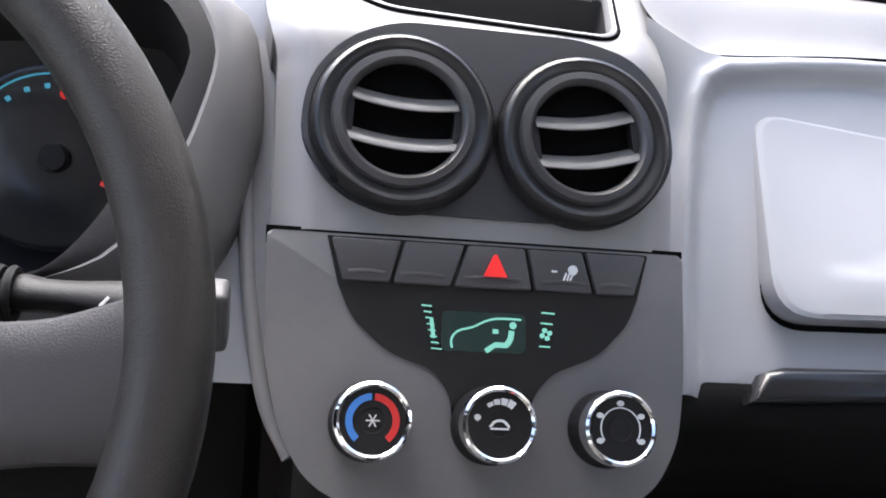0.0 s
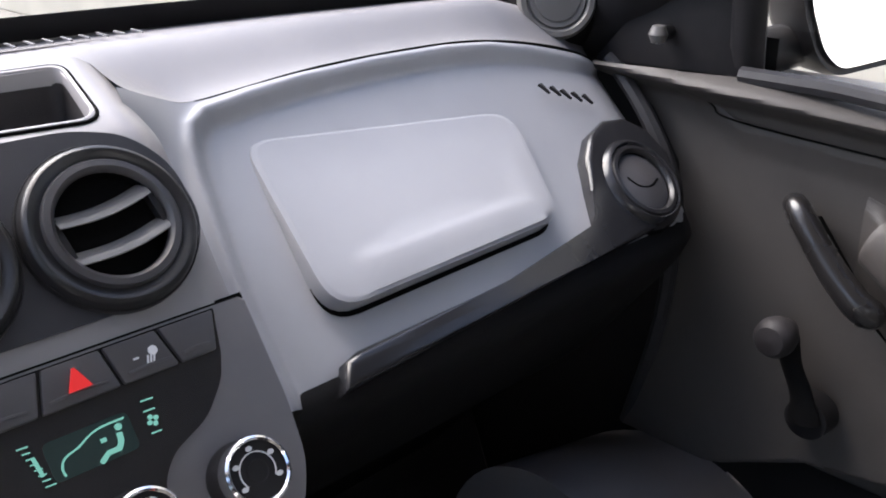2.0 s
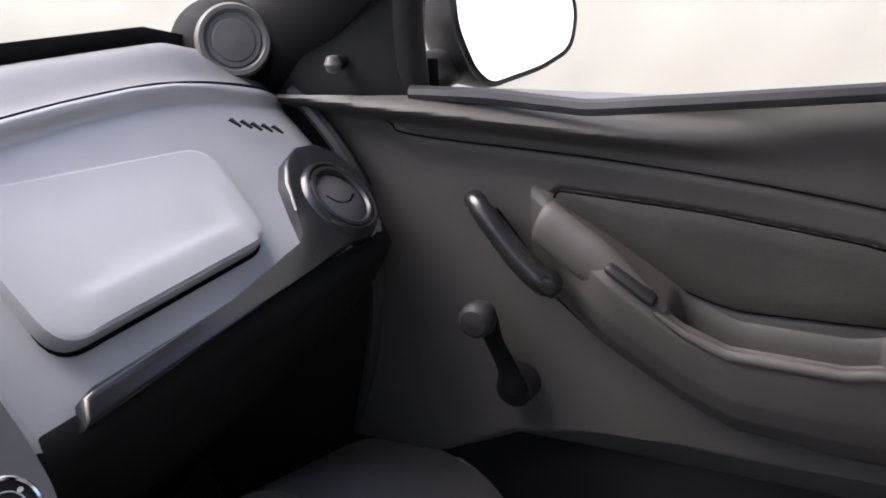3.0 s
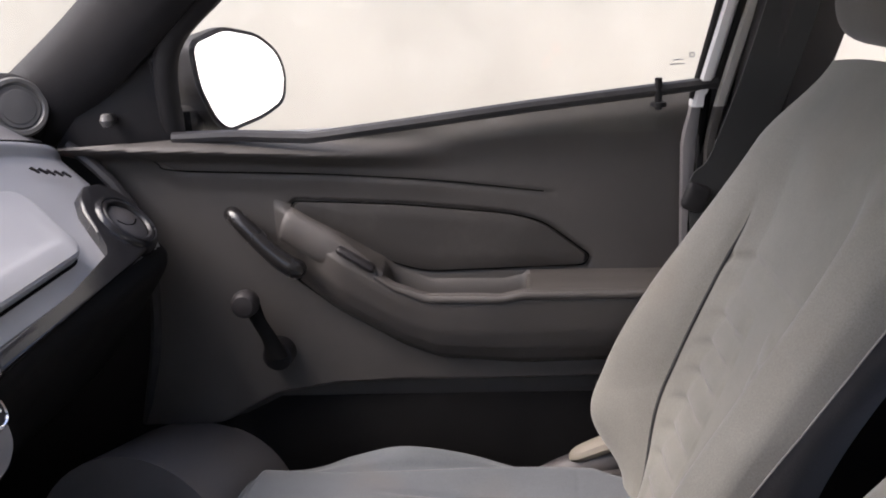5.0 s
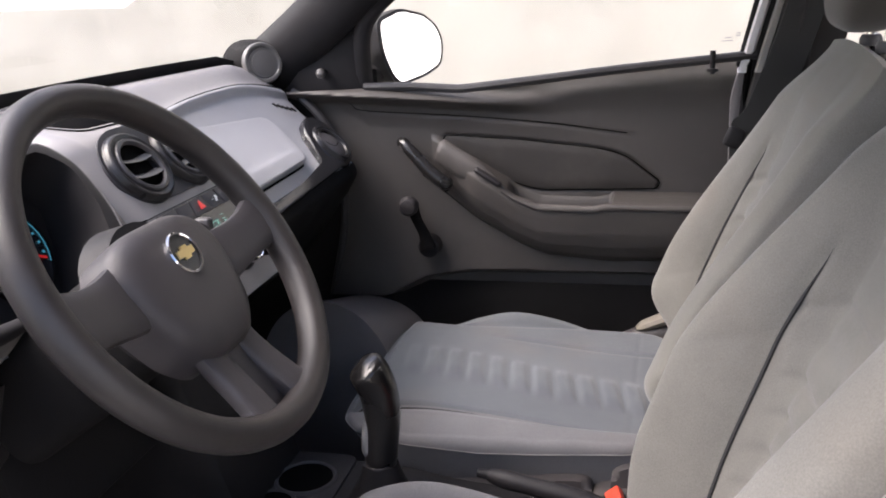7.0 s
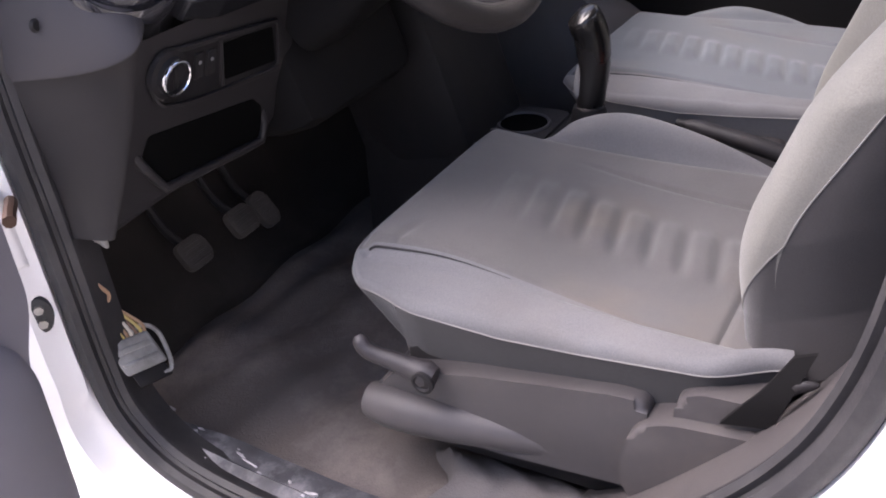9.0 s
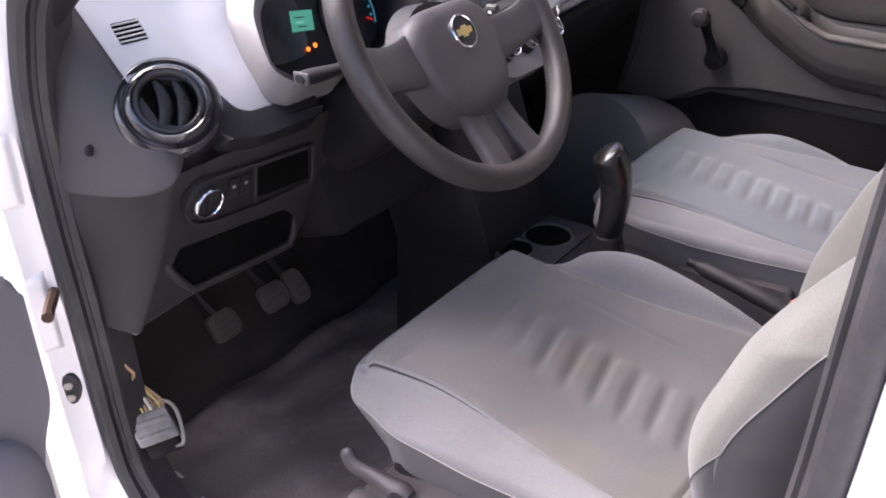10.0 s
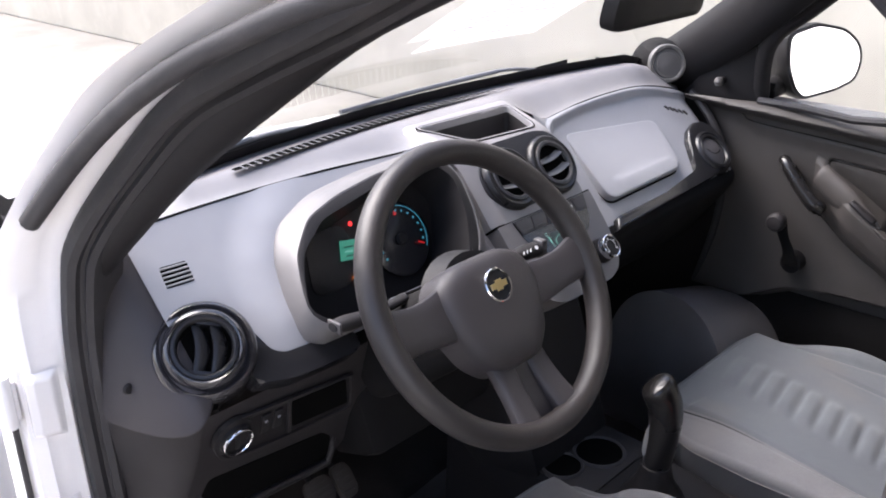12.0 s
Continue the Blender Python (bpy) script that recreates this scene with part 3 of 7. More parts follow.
bez = part("vent_bezel", crown_bm(), M_STACK, dash, "silver-gray bezel round the twin vents, curving over a bin")
part("bin_gap", tube(bin_ring(0.0, 0.0006), 0.0012, 6, True), M_DARKVOID, bez)
part("bin_lip", loft([bin_ring(0.0, -0.004), bin_ring(0.06, 0.0006), bin_ring(0.3, 0.0016), bin_ring(0.75, 0.0014), bin_ring(1.0, -0.0012), bin_ring(1.06, -0.010)], True, False), M_STACK, bez, "pale raised bin lip")
part("bin_liner", loft([bin_ring(1.02, -0.006), bin_ring(1.15, -0.042, 0.98), bin_ring(1.2, -0.046, 0.9), bin_ring(1.0, -0.046, 0.05)], True, False), M_LOWER, bez, "dark open storage bin")

# centre stack: upper vent bezel and lower control panel
LOWER = [(0.106, 0.9515), (-0.1165, 0.9515), (-0.1135, 0.90), (-0.105, 0.873), (-0.090, 0.853), (-0.06, 0.842), (0.06, 0.842), (0.088, 0.853), (0.101, 0.873), (0.105, 0.90)]
low = part("control_panel", prism(rounded(on_stack(LOWER, 0.95), [0.003, 0.003, 0.01, 0.01, 0.015, 0.015, 0.015, 0.015, 0.01, 0.01]), stack(0, 0.95), 0.05, 0.005, 3), M_STACKSHADE, dash, "gray lower control panel, darkened for shade, with chrome-ringed knobs")
part("panel_gap", prism(on_stack([(-0.117, 0.9505), (0.1065, 0.9505), (0.1065, 0.9535), (-0.117, 0.9535)], 0.95), stack(0, 0.95), 0.05, 0, 0, -0.0015), M_DARKVOID, dash)
VP = [(-0.066, 0.9615), (0.059, 0.9615), (0.088, 0.972), (0.1025, 0.992), (0.098, 1.022), (0.08, 1.039), (0.05, 1.046), (-0.055, 1.046), (-0.083, 1.036), (-0.101, 1.017), (-0.104, 0.99), (-0.086, 0.97)]
part("vent_plate", prism(rounded(on_stack(VP, 0.95), 0.015), stack(0, 0.95), 0.004, 0.0008, 2, 0.002), M_PLATE, bez, "dark charcoal plate behind the vents")


def air_vent(name, m, r, parent, turn, slats=2, ring=M_VENT, label="", rise=1.0, barrel=M_VENT):
    """A round vent: outer ring, inner turning barrel, dark throat and slats."""
    rim = [(1.01, -0.03), (1.01, 0.001), (0.99, 0.0068), (0.95, 0.0118), (0.89, 0.0158), (0.84, 0.0170), (0.80, 0.0158), (0.785, 0.0135)]
    if rise < 1.0:
        rim = [(1.03, -0.03), (1.03, 0.0005), (1.022, 0.0018), (1.012, 0.0012), (1.0, 0.0030), (0.985, 0.0085), (0.955, 0.0130), (0.92, 0.0148), (0.885, 0.0142), (0.85, 0.0118), (0.82, 0.0105), (0.785, 0.0105)]
    out = part(name, lathe([(r * f, h if h < 0 else h * rise) for f, h in rim], m, 56, False), ring, parent, label)
    b = m @ Matrix.Translation((0, 0, 0.0165 * (rise - 1.0))) @ Matrix.Rotation(radians(turn), 4, "Z")
    part("barrel", lathe([(r * 0.79, 0.0125), (r * 0.785, 0.0150), (r * 0.765, 0.0166), (r * 0.69, 0.0170), (r * 0.645, 0.0152), (r * 0.632, 0.0125)], b, 56, False), barrel, out)
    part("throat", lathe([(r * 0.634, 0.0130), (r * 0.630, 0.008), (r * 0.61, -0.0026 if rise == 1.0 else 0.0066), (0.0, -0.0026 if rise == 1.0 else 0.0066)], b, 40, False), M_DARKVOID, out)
    w = r * 0.63
    for k in range(slats):
        y = (-0.21, 0.25)[k % 2] * r
        half = math.sqrt(max(1e-6, w * w - y * y))

        def slat(u, v, y=y, half=half):
            x = -half + 2 * half * u
            sag = -0.003 * math.sin(math.pi * u)
            a = 2 * math.pi * v
            return b @ Vector((x, y + sag + 0.0021 * math.sin(a) - 0.0045 * math.cos(a), 0.0112 + 0.0042 * math.cos(a)))

        part("slat", sheet(slat, 16, 12), M_SLAT, out)
    for s in (-1, 1):
        poly = [(s * w * 0.87, -w * 0.46), (s * w * 0.87, w * 0.46), (s * w * 1.02, w * 0.40), (s * w * 1.02, -w * 0.40)]
        part("side_web", prism(poly[:: s], b, 0.03, 0, 0, 0.0125), M_VENT, out)
    return out


air_vent("center_vent", stack(-0.0502, 0.9998, 0.005), 0.0482, bez, -3, label="round black air vent with two slats", rise=0.5, barrel=M_BARREL)
air_vent("center_vent", stack(0.0488, 0.9982, 0.005), 0.0475, bez, 8, label="round black air vent with two tilted slats", rise=0.5, barrel=M_BARREL)

# switch row, hazard in the middle
BT = (-0.085, -0.0475, -0.0145, 0.0175, 0.049, 0.0845)
BB = (-0.0785, -0.053, -0.0215, 0.0215, 0.0545, 0.0775)
BACK = [(-0.0862, 0.9503), (-0.0795, 0.9305), (-0.072, 0.9175), (-0.053, 0.9045), (-0.030, 0.8985), (-0.021, 0.889), (-0.0185, 0.872), (0.0185, 0.872), (0.022, 0.889), (0.032, 0.8985), (0.057, 0.9065), (0.0735, 0.920), (0.0790, 0.9305), (0.0855, 0.9503)]
scr = part("display_panel", prism(rounded(on_stack(BACK, 0.95), [0.001, 0.002, 0.008, 0.008, 0.008, 0.006, 0.002, 0.002, 0.006, 0.008, 0.008, 0.008, 0.002, 0.001]), stack(0, 0.95), 0.003, 0.0004, 1, 0.0012), M_SCREEN, low, "smoked black display with glowing green icons")
for k in range(5):
    g = 0.0011
    lo, hi = 0.9322, 0.9494
    poly = on_stack([(BB[k] + g, lo), (BB[k + 1] - g, lo), (BT[k + 1] - g, hi), (BT[k] + g, hi)], 0.95)
    name = "hazard_switch" if k == 2 else "lamp_switch" if k == 3 else "blank_switch"
    sw = part(name, prism(rounded(poly, 0.0012, 2), stack(0, 0.95), 0.004, 0.0010, 2, 0.0042), M_SWITCH, low)
    cx = (BB[k] + BB[k + 1]) / 2
    part("finger_ledge", tube([stack(0, 0.9362, 0.0036) @ Vector((cx + (BB[k + 1] - BB[k]) * f, 0.0006 * math.cos(6 * f), 0)) for f in np.linspace(-0.36, 0.36, 9)], 0.0016, 6, flat=0.6), M_SWITCH, sw)
    if k == 2:
        tri = [(-0.0062, -0.005), (0.0062, -0.005), (0.0008, 0.0065), (-0.0008, 0.0065)]
        part("warning_triangle", prism(tri, stack(0.0005, 0.9405, 0.0), 0.001, 0, 0, 0.0066), E_HAZ, sw, "glowing red triangle")
    if k == 3:
        m = stack(0.037, 0.9405, 0.0)
        part("lamp_icon", prism(disc(0.0026, 16, 0.0055, 0.0012), m, 0.0008, 0, 0, 0.0050), M_PRINT, sw)
        for j in range(3):
            part("lamp_ray", prism(stroke([(0.002 + j * 0.0019, -0.0005), (0.0005 + j * 0.0017, -0.0045)], 0.0009), m, 0.0008, 0, 0, 0.0050), M_PRINT, sw)
        part("minus_mark", prism(stroke([(-0.006, 0.0), (-0.003, 0.0)], 0.001), m, 0.0008, 0, 0, 0.0050), M_PRINT, sw)

# glowing display content
D0 = stack(0, 0.914, 0.0)
part("display_back", prism(rounded([(-0.026, -0.010), (0.018, -0.010), (0.018, 0.0105), (-0.026, 0.0105)], 0.004), D0, 0.0006, 0, 0, 0.0016), E_LCDBACK, scr)


def lcd(name, poly):
    part(name, prism(poly, D0, 0.0006, 0, 0, 0.0022), E_LCD, scr)


lcd("car_outline", stroke(spline([(-0.0205, -0.0085), (-0.021, -0.0045), (-0.018, 0.0), (-0.010, 0.0025), (-0.003, 0.006), (0.004, 0.0075), (0.0155, 0.0075)], 18), 0.0011))
lcd("seat_figure_back", stroke(spline([(0.0105, 0.0015), (0.0098, -0.003), (0.0075, -0.0062)], 6), 0.0030))
lcd("seat_figure_leg", stroke([(0.0085, -0.0062), (0.002, -0.0060), (-0.003, -0.0095)], 0.0027))
lcd("seat_figure_head", disc(0.0019, 12, 0.0112, 0.0043))
lcd("air_arrow", stroke([(0.0005, 0.0008), (0.0035, 0.0008)], 0.0022))
for k in range(8):
    w = 0.0038 if k in (0, 7) else 0.0028
    lcd("level_bar", stroke([(-0.0345 + k * 0.0008 - w * 0.6, 0.0125 - k * 0.0031), (-0.0345 + k * 0.0008 + w * 0.8, 0.0122 - k * 0.0031)], 0.0007))
lcd("thermometer", stroke([(-0.0315, 0.006), (-0.0302, -0.004)], 0.0018))
for k in range(3):
    lcd("fan_bar", stroke([(0.0265 - k * 0.0006, 0.0118 - (0, 0.0055, 0.0175)[k]), (0.0335 - k * 0.0012, 0.0115 - (0, 0.0055, 0.0175)[k])], 0.0008))
for a in (0, 90, 180, 270):
    c, s = math.cos(radians(a + 20)) * 0.0021, math.sin(radians(a + 20)) * 0.0021
    lcd("fan_blade", disc(0.0014, 8, 0.0288 + c, 0.0005 + s))


def climate_knob(x, kind):
    m = stack(x, 0.877, 0.0)
    kn = part("climate_knob", lathe([(0.0196, 0.0), (0.0196, 0.004), (0.0183, 0.007), (0.0180, 0.0215), (0.0165, 0.0232), (0.0, 0.0232)], m, 44), M_BLACK, low, "black dial knob with a bright chrome rim")
    part("chrome_rim", lathe([(0.0183, 0.014), (0.0187, 0.0205), (0.0183, 0.0246), (0.0170, 0.0258), (0.0158, 0.0248), (0.0155, 0.0225)], m, 48, False), M_CHROME, kn, "bright chrome ring")
    part("dial_dish", lathe([(0.0062, 0.0236), (0.0050, 0.0228), (0.0, 0.0222)], m, 24, False), M_BLACK, kn)
    f = m
    if kind == "heat":
        part("cold_band", prism(arc_band(0.0095, 0.0128, -140, -4), f, 0.0006, 0, 0, 0.0238), M_BLUE, kn, "blue printed band")
        part("hot_band", prism(arc_band(0.0095, 0.0128, 4, 140), f, 0.0006, 0, 0, 0.0238), M_REDPRINT, kn, "red printed band")
        for a in (0, 60, 120):
            part("frost_mark", prism(stroke([(-0.0032 * math.cos(radians(a)), -0.0032 * math.sin(radians(a))), (0.0032 * math.cos(radians(a)), 0.0032 * math.sin(radians(a)))], 0.0006), f, 0.0006, 0, 0, 0.0243), M_PRINT, kn)
    elif kind == "fan":
        for j in range(4):
            part("fan_step", prism(arc_band(0.0095, 0.0095 + 0.002 + 0.0006 * j, -34 + 19 * j, -18 + 19 * j, 4), f, 0.0006, 0, 0, 0.0238), M_PRINT, kn)
        part("fan_mark", prism(disc(0.0016, 10, -0.0108, 0.0032), f, 0.0006, 0, 0, 0.0238), M_PRINT, kn)
        part("car_mark", prism(stroke(spline([(-0.0048, -0.0012), (-0.002, 0.0016), (0.002, 0.0016), (0.0048, -0.0012)], 8), 0.0012), f, 0.0006, 0, 0, 0.0243), M_PRINT, kn)
        part("car_mark", prism(stroke([(-0.0045, -0.002), (0.0045, -0.002)], 0.0009), f, 0.0006, 0, 0, 0.0243), M_PRINT, kn)
    else:
        part("mode_ring", prism(arc_band(0.0098, 0.0104, -125, 125, 30), f, 0.0006, 0, 0, 0.0238), M_PRINT, kn)
        for a in (-120, -60, 0, 60, 120):
            c, s = 0.0122 * math.sin(radians(a)), 0.0122 * math.cos(radians(a))
            part("mode_mark", prism(disc(0.0016, 8, c, s, 1.2, 0.9), f, 0.0006, 0, 0, 0.0240), M_PRINT, kn)


climate_knob(-0.0615, "heat")
climate_knob(-0.0005, "fan")
climate_knob(0.0605, "mode")


# airbag lid on the passenger side
LID = rounded(on_face([(0.171, 0.906), (0.404, 0.909), (0.436, 0.985), (0.182, 1.006)], 0.9), [0.028, 0.02, 0.03, 0.02], 6)
LIDC = (0.29, 0.075)


def lid_bm():
    fr = face(0, 0.9)
    rings = []
    for s, off in ((1.0, -0.004), (1.0, None), (0.992, None), (0.985, None), (0.97, None), (0.95, None), (0.9, None), (0.85, None), (0.8, None), (0.76, None), (0.72, None), (0.68, None), (0.64, None), (0.6, None), (0.55, None), (0.5, None), (0.25, None)):
        ring = []
        for x, y in LID:
            px, py = LIDC[0] + (x - LIDC[0]) * s, LIDC[1] + (y - LIDC[1]) * s
            f = smooth01(0.16, 0.0, py)
            h = 0.0012 + 0.0145 * f - (0.003 if s == 1.0 else 0.0008 if s > 0.98 else 0)
            if s < 0.97:
                h += 0.0022 * smooth01(0.046, 0.034, py) * smooth01(0.2, 0.225, px) * smooth01(0.405, 0.385, px)
            ring.append(fr @ Vector((px, py, off if off is not None else h)))
        rings.append(ring)
    return loft(rings)


part("airbag_lid", lid_bm(), M_PANEL, dash, "raised gray airbag lid with a deep lower edge")
part("lid_gap", prism([(LIDC[0] + (x - LIDC[0]) * 1.000, LIDC[1] + (y - LIDC[1]) * 0.985 - 0.0045) for x, y in LID], face(0, 0.9), 0.002, 0, 0, 0.0012), M_DARKVOID, dash)
for k in range(5):
    x, z = 0.484 + k * 0.0115, 0.9925 - k * 0.0036
    part("demister_slot", prism([(-0.0040, 0.005), (-0.0002, 0.005), (0.0030, -0.006)], face(x, z), 0.003, 0, 0, 0.0085 if x < 0.5 else 0.0075), M_LOWER, dash)

# passenger trim strip with its vent pod
TRIM = [(0.152, 0.871), (0.164, 0.884), (0.176, 0.8865), (0.321, 0.888), (0.432, 0.894), (0.446, 0.900), (0.458, 0.918), (0.474, 0.939), (0.497, 0.953), (0.525, 0.9595), (0.552, 0.957), (0.573, 0.944), (0.580, 0.924), (0.572, 0.905), (0.546, 0.889), (0.507, 0.8815), (0.420, 0.8795)]
tr = part("trim_strip", prism(on_face(TRIM, 0.9), face(0, 0.9), 0.02, 0.0055, 4, 0.0135), M_PIANO, dash, "gloss black trim strip sweeping round the side vent")
pv = air_vent("side_vent", face(0.521, 0.9115, 0.002), 0.046, tr, 20, slats=0, ring=M_PIANO, label="closed round black side vent")
part("vent_disc", lathe([(0.0305, 0.006), (0.030, 0.011), (0.025, 0.0135), (0.0, 0.0145)], face(0.521, 0.9115, 0.002), 40), M_SWITCH, pv)
part("vent_groove", tube([face(0.521, 0.9115, 0.0155) @ Vector((p[0], p[1], 0)) for p in spline([(-0.018, 0.008), (-0.01, -0.003), (0.004, -0.007), (0.018, -0.003)], 12)], 0.0012, 6), M_DARKVOID, pv)

# driver side trim, vent and demister
TRIML = [(-0.545, 0.886), (-0.50, 0.878), (-0.41, 0.876), (-0.395, 0.884), (-0.405, 0.897), (-0.498, 0.901), (-0.512, 0.908), (-0.522, 0.93), (-0.56, 0.93)]
trl = part("trim_strip", prism(rounded(on_face(TRIML, 0.9), 0.006), face(0, 0.9), 0.03, 0.004, 3, 0.012), M_PIANO, dash, "gloss black trim strip below the driver panel")
mdv = face(-0.581, 0.9295, 0.004) @ Matrix.Rotation(radians(-20), 4, "Y")
part("vent_pod", lathe([(0.0585, -0.05), (0.0588, -0.018), (0.0588, -0.004), (0.0575, 0.002), (0.0555, 0.007), (0.052, 0.010), (0.049, 0.008), (0.047, 0.004)], mdv, 56, False), M_RING, trl, "gloss gunmetal ring round the vent")
dv = air_vent("side_vent", mdv @ Matrix.Translation((0, 0, 0.002)), 0.0475, trl, 55, slats=0, ring=M_RING, label="round gunmetal side vent with two upright blades")
for s in (-1, 1):
    def blade(u, v, s=s):
        y = -0.030 + 0.060 * u
        x = s * 0.0098 + 0.007 * math.sin(math.pi * u)
        a = 2 * math.pi * v
        half = math.sqrt(max(0.0, 1 - ((u - 0.5) * 2) ** 2)) * 0.6 + 0.4
        return mdv @ Matrix.Rotation(radians(-25), 4, "Z") @ Vector((x + 0.0080 * math.cos(a) * half, y, 0.008 + 0.0045 * math.sin(a) * half - 0.35 * 0.008 * math.cos(a) * half))

    part("blade", sheet(blade, 20, 12), M_VENT, dv)
SV = [(-0.583, 1.0065), (-0.549, 1.0055), (-0.551, 0.9865), (-0.586, 0.9875)]
dm = part("side_demister", prism(rounded(on_face(SV, 0.9), 0.002, 2), face(0, 0.9), 0.004, 0, 0, 0.0074), M_DARKVOID, dash, "small black side demister grille")
for k in range(5):
    f = (k + 0.5) / 5
    a = [SV[0][i] + (SV[3][i] - SV[0][i]) * f for i in (0, 1)]
    b = [SV[1][i] + (SV[2][i] - SV[1][i]) * f for i in (0, 1)]
    pts = on_face([tuple(a), tuple(b)], 0.9)
    part("demister_bar", tube([face(0, 0.9, 0.0078) @ Vector((x, y, 0)) for x, y in pts], 0.0011, 6), M_PANEL, dm)

# instrument hood and cluster
HI = on_face([(-0.464, 0.918), (-0.452, 0.94), (-0.432, 0.966), (-0.382, 0.990), (-0.263, 1.006), (-0.166, 1.008), (-0.144, 0.985), (-0.160, 0.946), (-0.193, 0.912), (-0.215, 0.899), (-0.44, 0.901)], 0.955)


def around(poly, c, n):
    """n points on a polygon at even angles as seen from c."""
    out = []
    for k in range(n):
        a = 2 * math.pi * k / n
        dx, dy = math.cos(a), math.sin(a)
        best = 0
        for (x0, y0), (x1, y1) in zip(poly, poly[1:] + poly[:1]):
            ex, ey = x1 - x0, y1 - y0
            det = -dx * ey + dy * ex
            if abs(det) < 1e-9:
                continue
            t = (-(x0 - c[0]) * ey + (y0 - c[1]) * ex) / det
            s = (dx * (y0 - c[1]) - dy * (x0 - c[0])) / det
            if t > 0 and -1e-6 <= s <= 1 + 1e-6:
                best = max(best, t)
        out.append((c[0] + dx * best, c[1] + dy * best))
    return out


HC = (-0.30, -0.002)
ho, hi = around(rounded(HO, 0.02, 5), HC, 96), around(rounded(HI, 0.012, 5), HC, 96)


def hood_ring(f, off):
    m = face(0, 0.955)
    out = []
    for a, b in zip(ho, hi):
        x, y = a[0] + (b[0] - a[0]) * f, a[1] + (b[1] - a[1]) * f
        q = smooth01(-0.25, -0.14, x)
        out.append(m @ Vector((x - 0.014 * q, y, off + 0.012 * q * min(1.0, max(0.0, off) / 0.03))))
    return out


hood = part("instrument_hood", loft([hood_ring(-0.05, -0.004), hood_ring(0.0, 0.0165), hood_ring(0.025, 0.0195), hood_ring(0.12, 0.0245), hood_ring(0.26, 0.034), hood_ring(0.44, 0.043), hood_ring(0.60, 0.0475), hood_ring(0.65, 0.0472)], True, False), M_HOOD, dash, "smooth hood round the instruments, its gray darkened for shade")
part("hood_lining", loft([hood_ring(0.65, 0.0474), hood_ring(0.82, 0.0490), hood_ring(1.0, 0.049), hood_ring(1.03, 0.02), hood_ring(1.08, -0.03), hood_ring(1.12, -0.066)], True, False), M_BLACK, hood, "black inner lining of the hood")


def cluster(x, v, off=0.0):
    """A frame on the recessed gauge panel, v up its slope."""
    return plane_frame((x, 0.097 + 0.42 * v, 0.988 + 0.907 * v), (0, 0.42, 0.907), (0, -0.907, 0.42)) @ Matrix.Translation((0, 0, off))


cl = part("gauge_panel", prism(rounded([(-0.475, -0.115), (-0.12, -0.115), (-0.12, 0.03), (-0.16, 0.034), (-0.40, 0.028), (-0.475, -0.02)], 0.02), cluster(0, 0), 0.01, 0, 0, -0.002), M_BLACK, dash, "black gauge panel with lit dial")
part("panel_lens", prism(rounded([(-0.40, -0.075), (-0.325, -0.075), (-0.315, 0.005), (-0.385, 0.005)], 0.02), cluster(0, 0), 0.002, 0.001, 1, 0.001), M_SCREEN, cl)
m = cluster(-0.236, -0.042)
part("gauge_dial", lathe([(0.052, -0.002), (0.052, 0.004), (0.049, 0.005), (0.0, 0.002)], m, 48), M_SCREEN, cl)
part("gauge_rim", prism(arc_band(0.0462, 0.0471, -42, 118, 40), m, 0.001, 0, 0, 0.0058), E_CYAN, cl, "thin cyan glowing rim")
for k in range(15):
    a = -120 + 16 * k
    part("gauge_figure", prism(arc_band(0.0385, 0.0412, a - 2, a + 2, 3), m, 0.001, 0, 0, 0.0058), E_CYAN, cl)
part("needle", prism(stroke([(0.026, -0.012), (0.036, -0.017)], 0.0026), m, 0.001, 0, 0, 0.008), E_NEEDLE, cl, "red needle")
part("needle_hub", lathe([(0.008, 0.004), (0.007, 0.010), (0.0, 0.011)], m, 24), M_BLACK, cl)
ip = [(-0.343, -0.042), (-0.306, -0.047), (-0.298, -0.022), (-0.335, -0.016)]
part("info_screen", prism(ip, cluster(0, 0), 0.001, 0, 0, 0.003), E_CLUSTER, cl, "small green lit info screen")
for w, y in ((0.016, -0.026), (0.012, -0.032), (0.015, -0.038)):
    part("info_mark", prism(stroke([(-0.332, y), (-0.332 + w, y - 0.002)], 0.0016), cluster(0, 0), 0.0006, 0, 0, 0.004), E_LCD if w < 0.013 else E_LCDBACK, cl)
for x, v, e in ((-0.310, 0.001, E_RED), (-0.232, -0.006, E_NEEDLE), (-0.330, -0.068, E_AMBER), (-0.316, -0.066, E_AMBER)):
    part("warning_lamp", prism(disc(0.0032, 10), cluster(x, v), 0.001, 0, 0, 0.0045), e, cl)

# knee panel with lamp switch and pockets
def knee_panel(u, v):
    """Front of the panel, rolling back underneath."""
    z1 = 0.872
    xl = lambda z: float(np.interp(z, KNEE_Z, KNEE_X))
    f = u
    zlow = 0.682 + 0.008 * math.sin(f * 3.1)
    under = max(0.0, (0.25 - v) / 0.25)
    z = zlow + (z1 - zlow) * max(0.0, (v - 0.25) / 0.75)
    x0 = -0.352 - 0.04 * smooth01(0.74, 0.67, z)
    x = x0 + (xl(z) - x0) * f
    y = (0.87 - z) * 0.33
    b = under * math.pi / 2
    z -= 0.018 * math.sin(b)
    y += 0.025 * (1 - math.cos(b)) + 0.08 * max(0.0, under - 0.6)
    return (x, y, z)


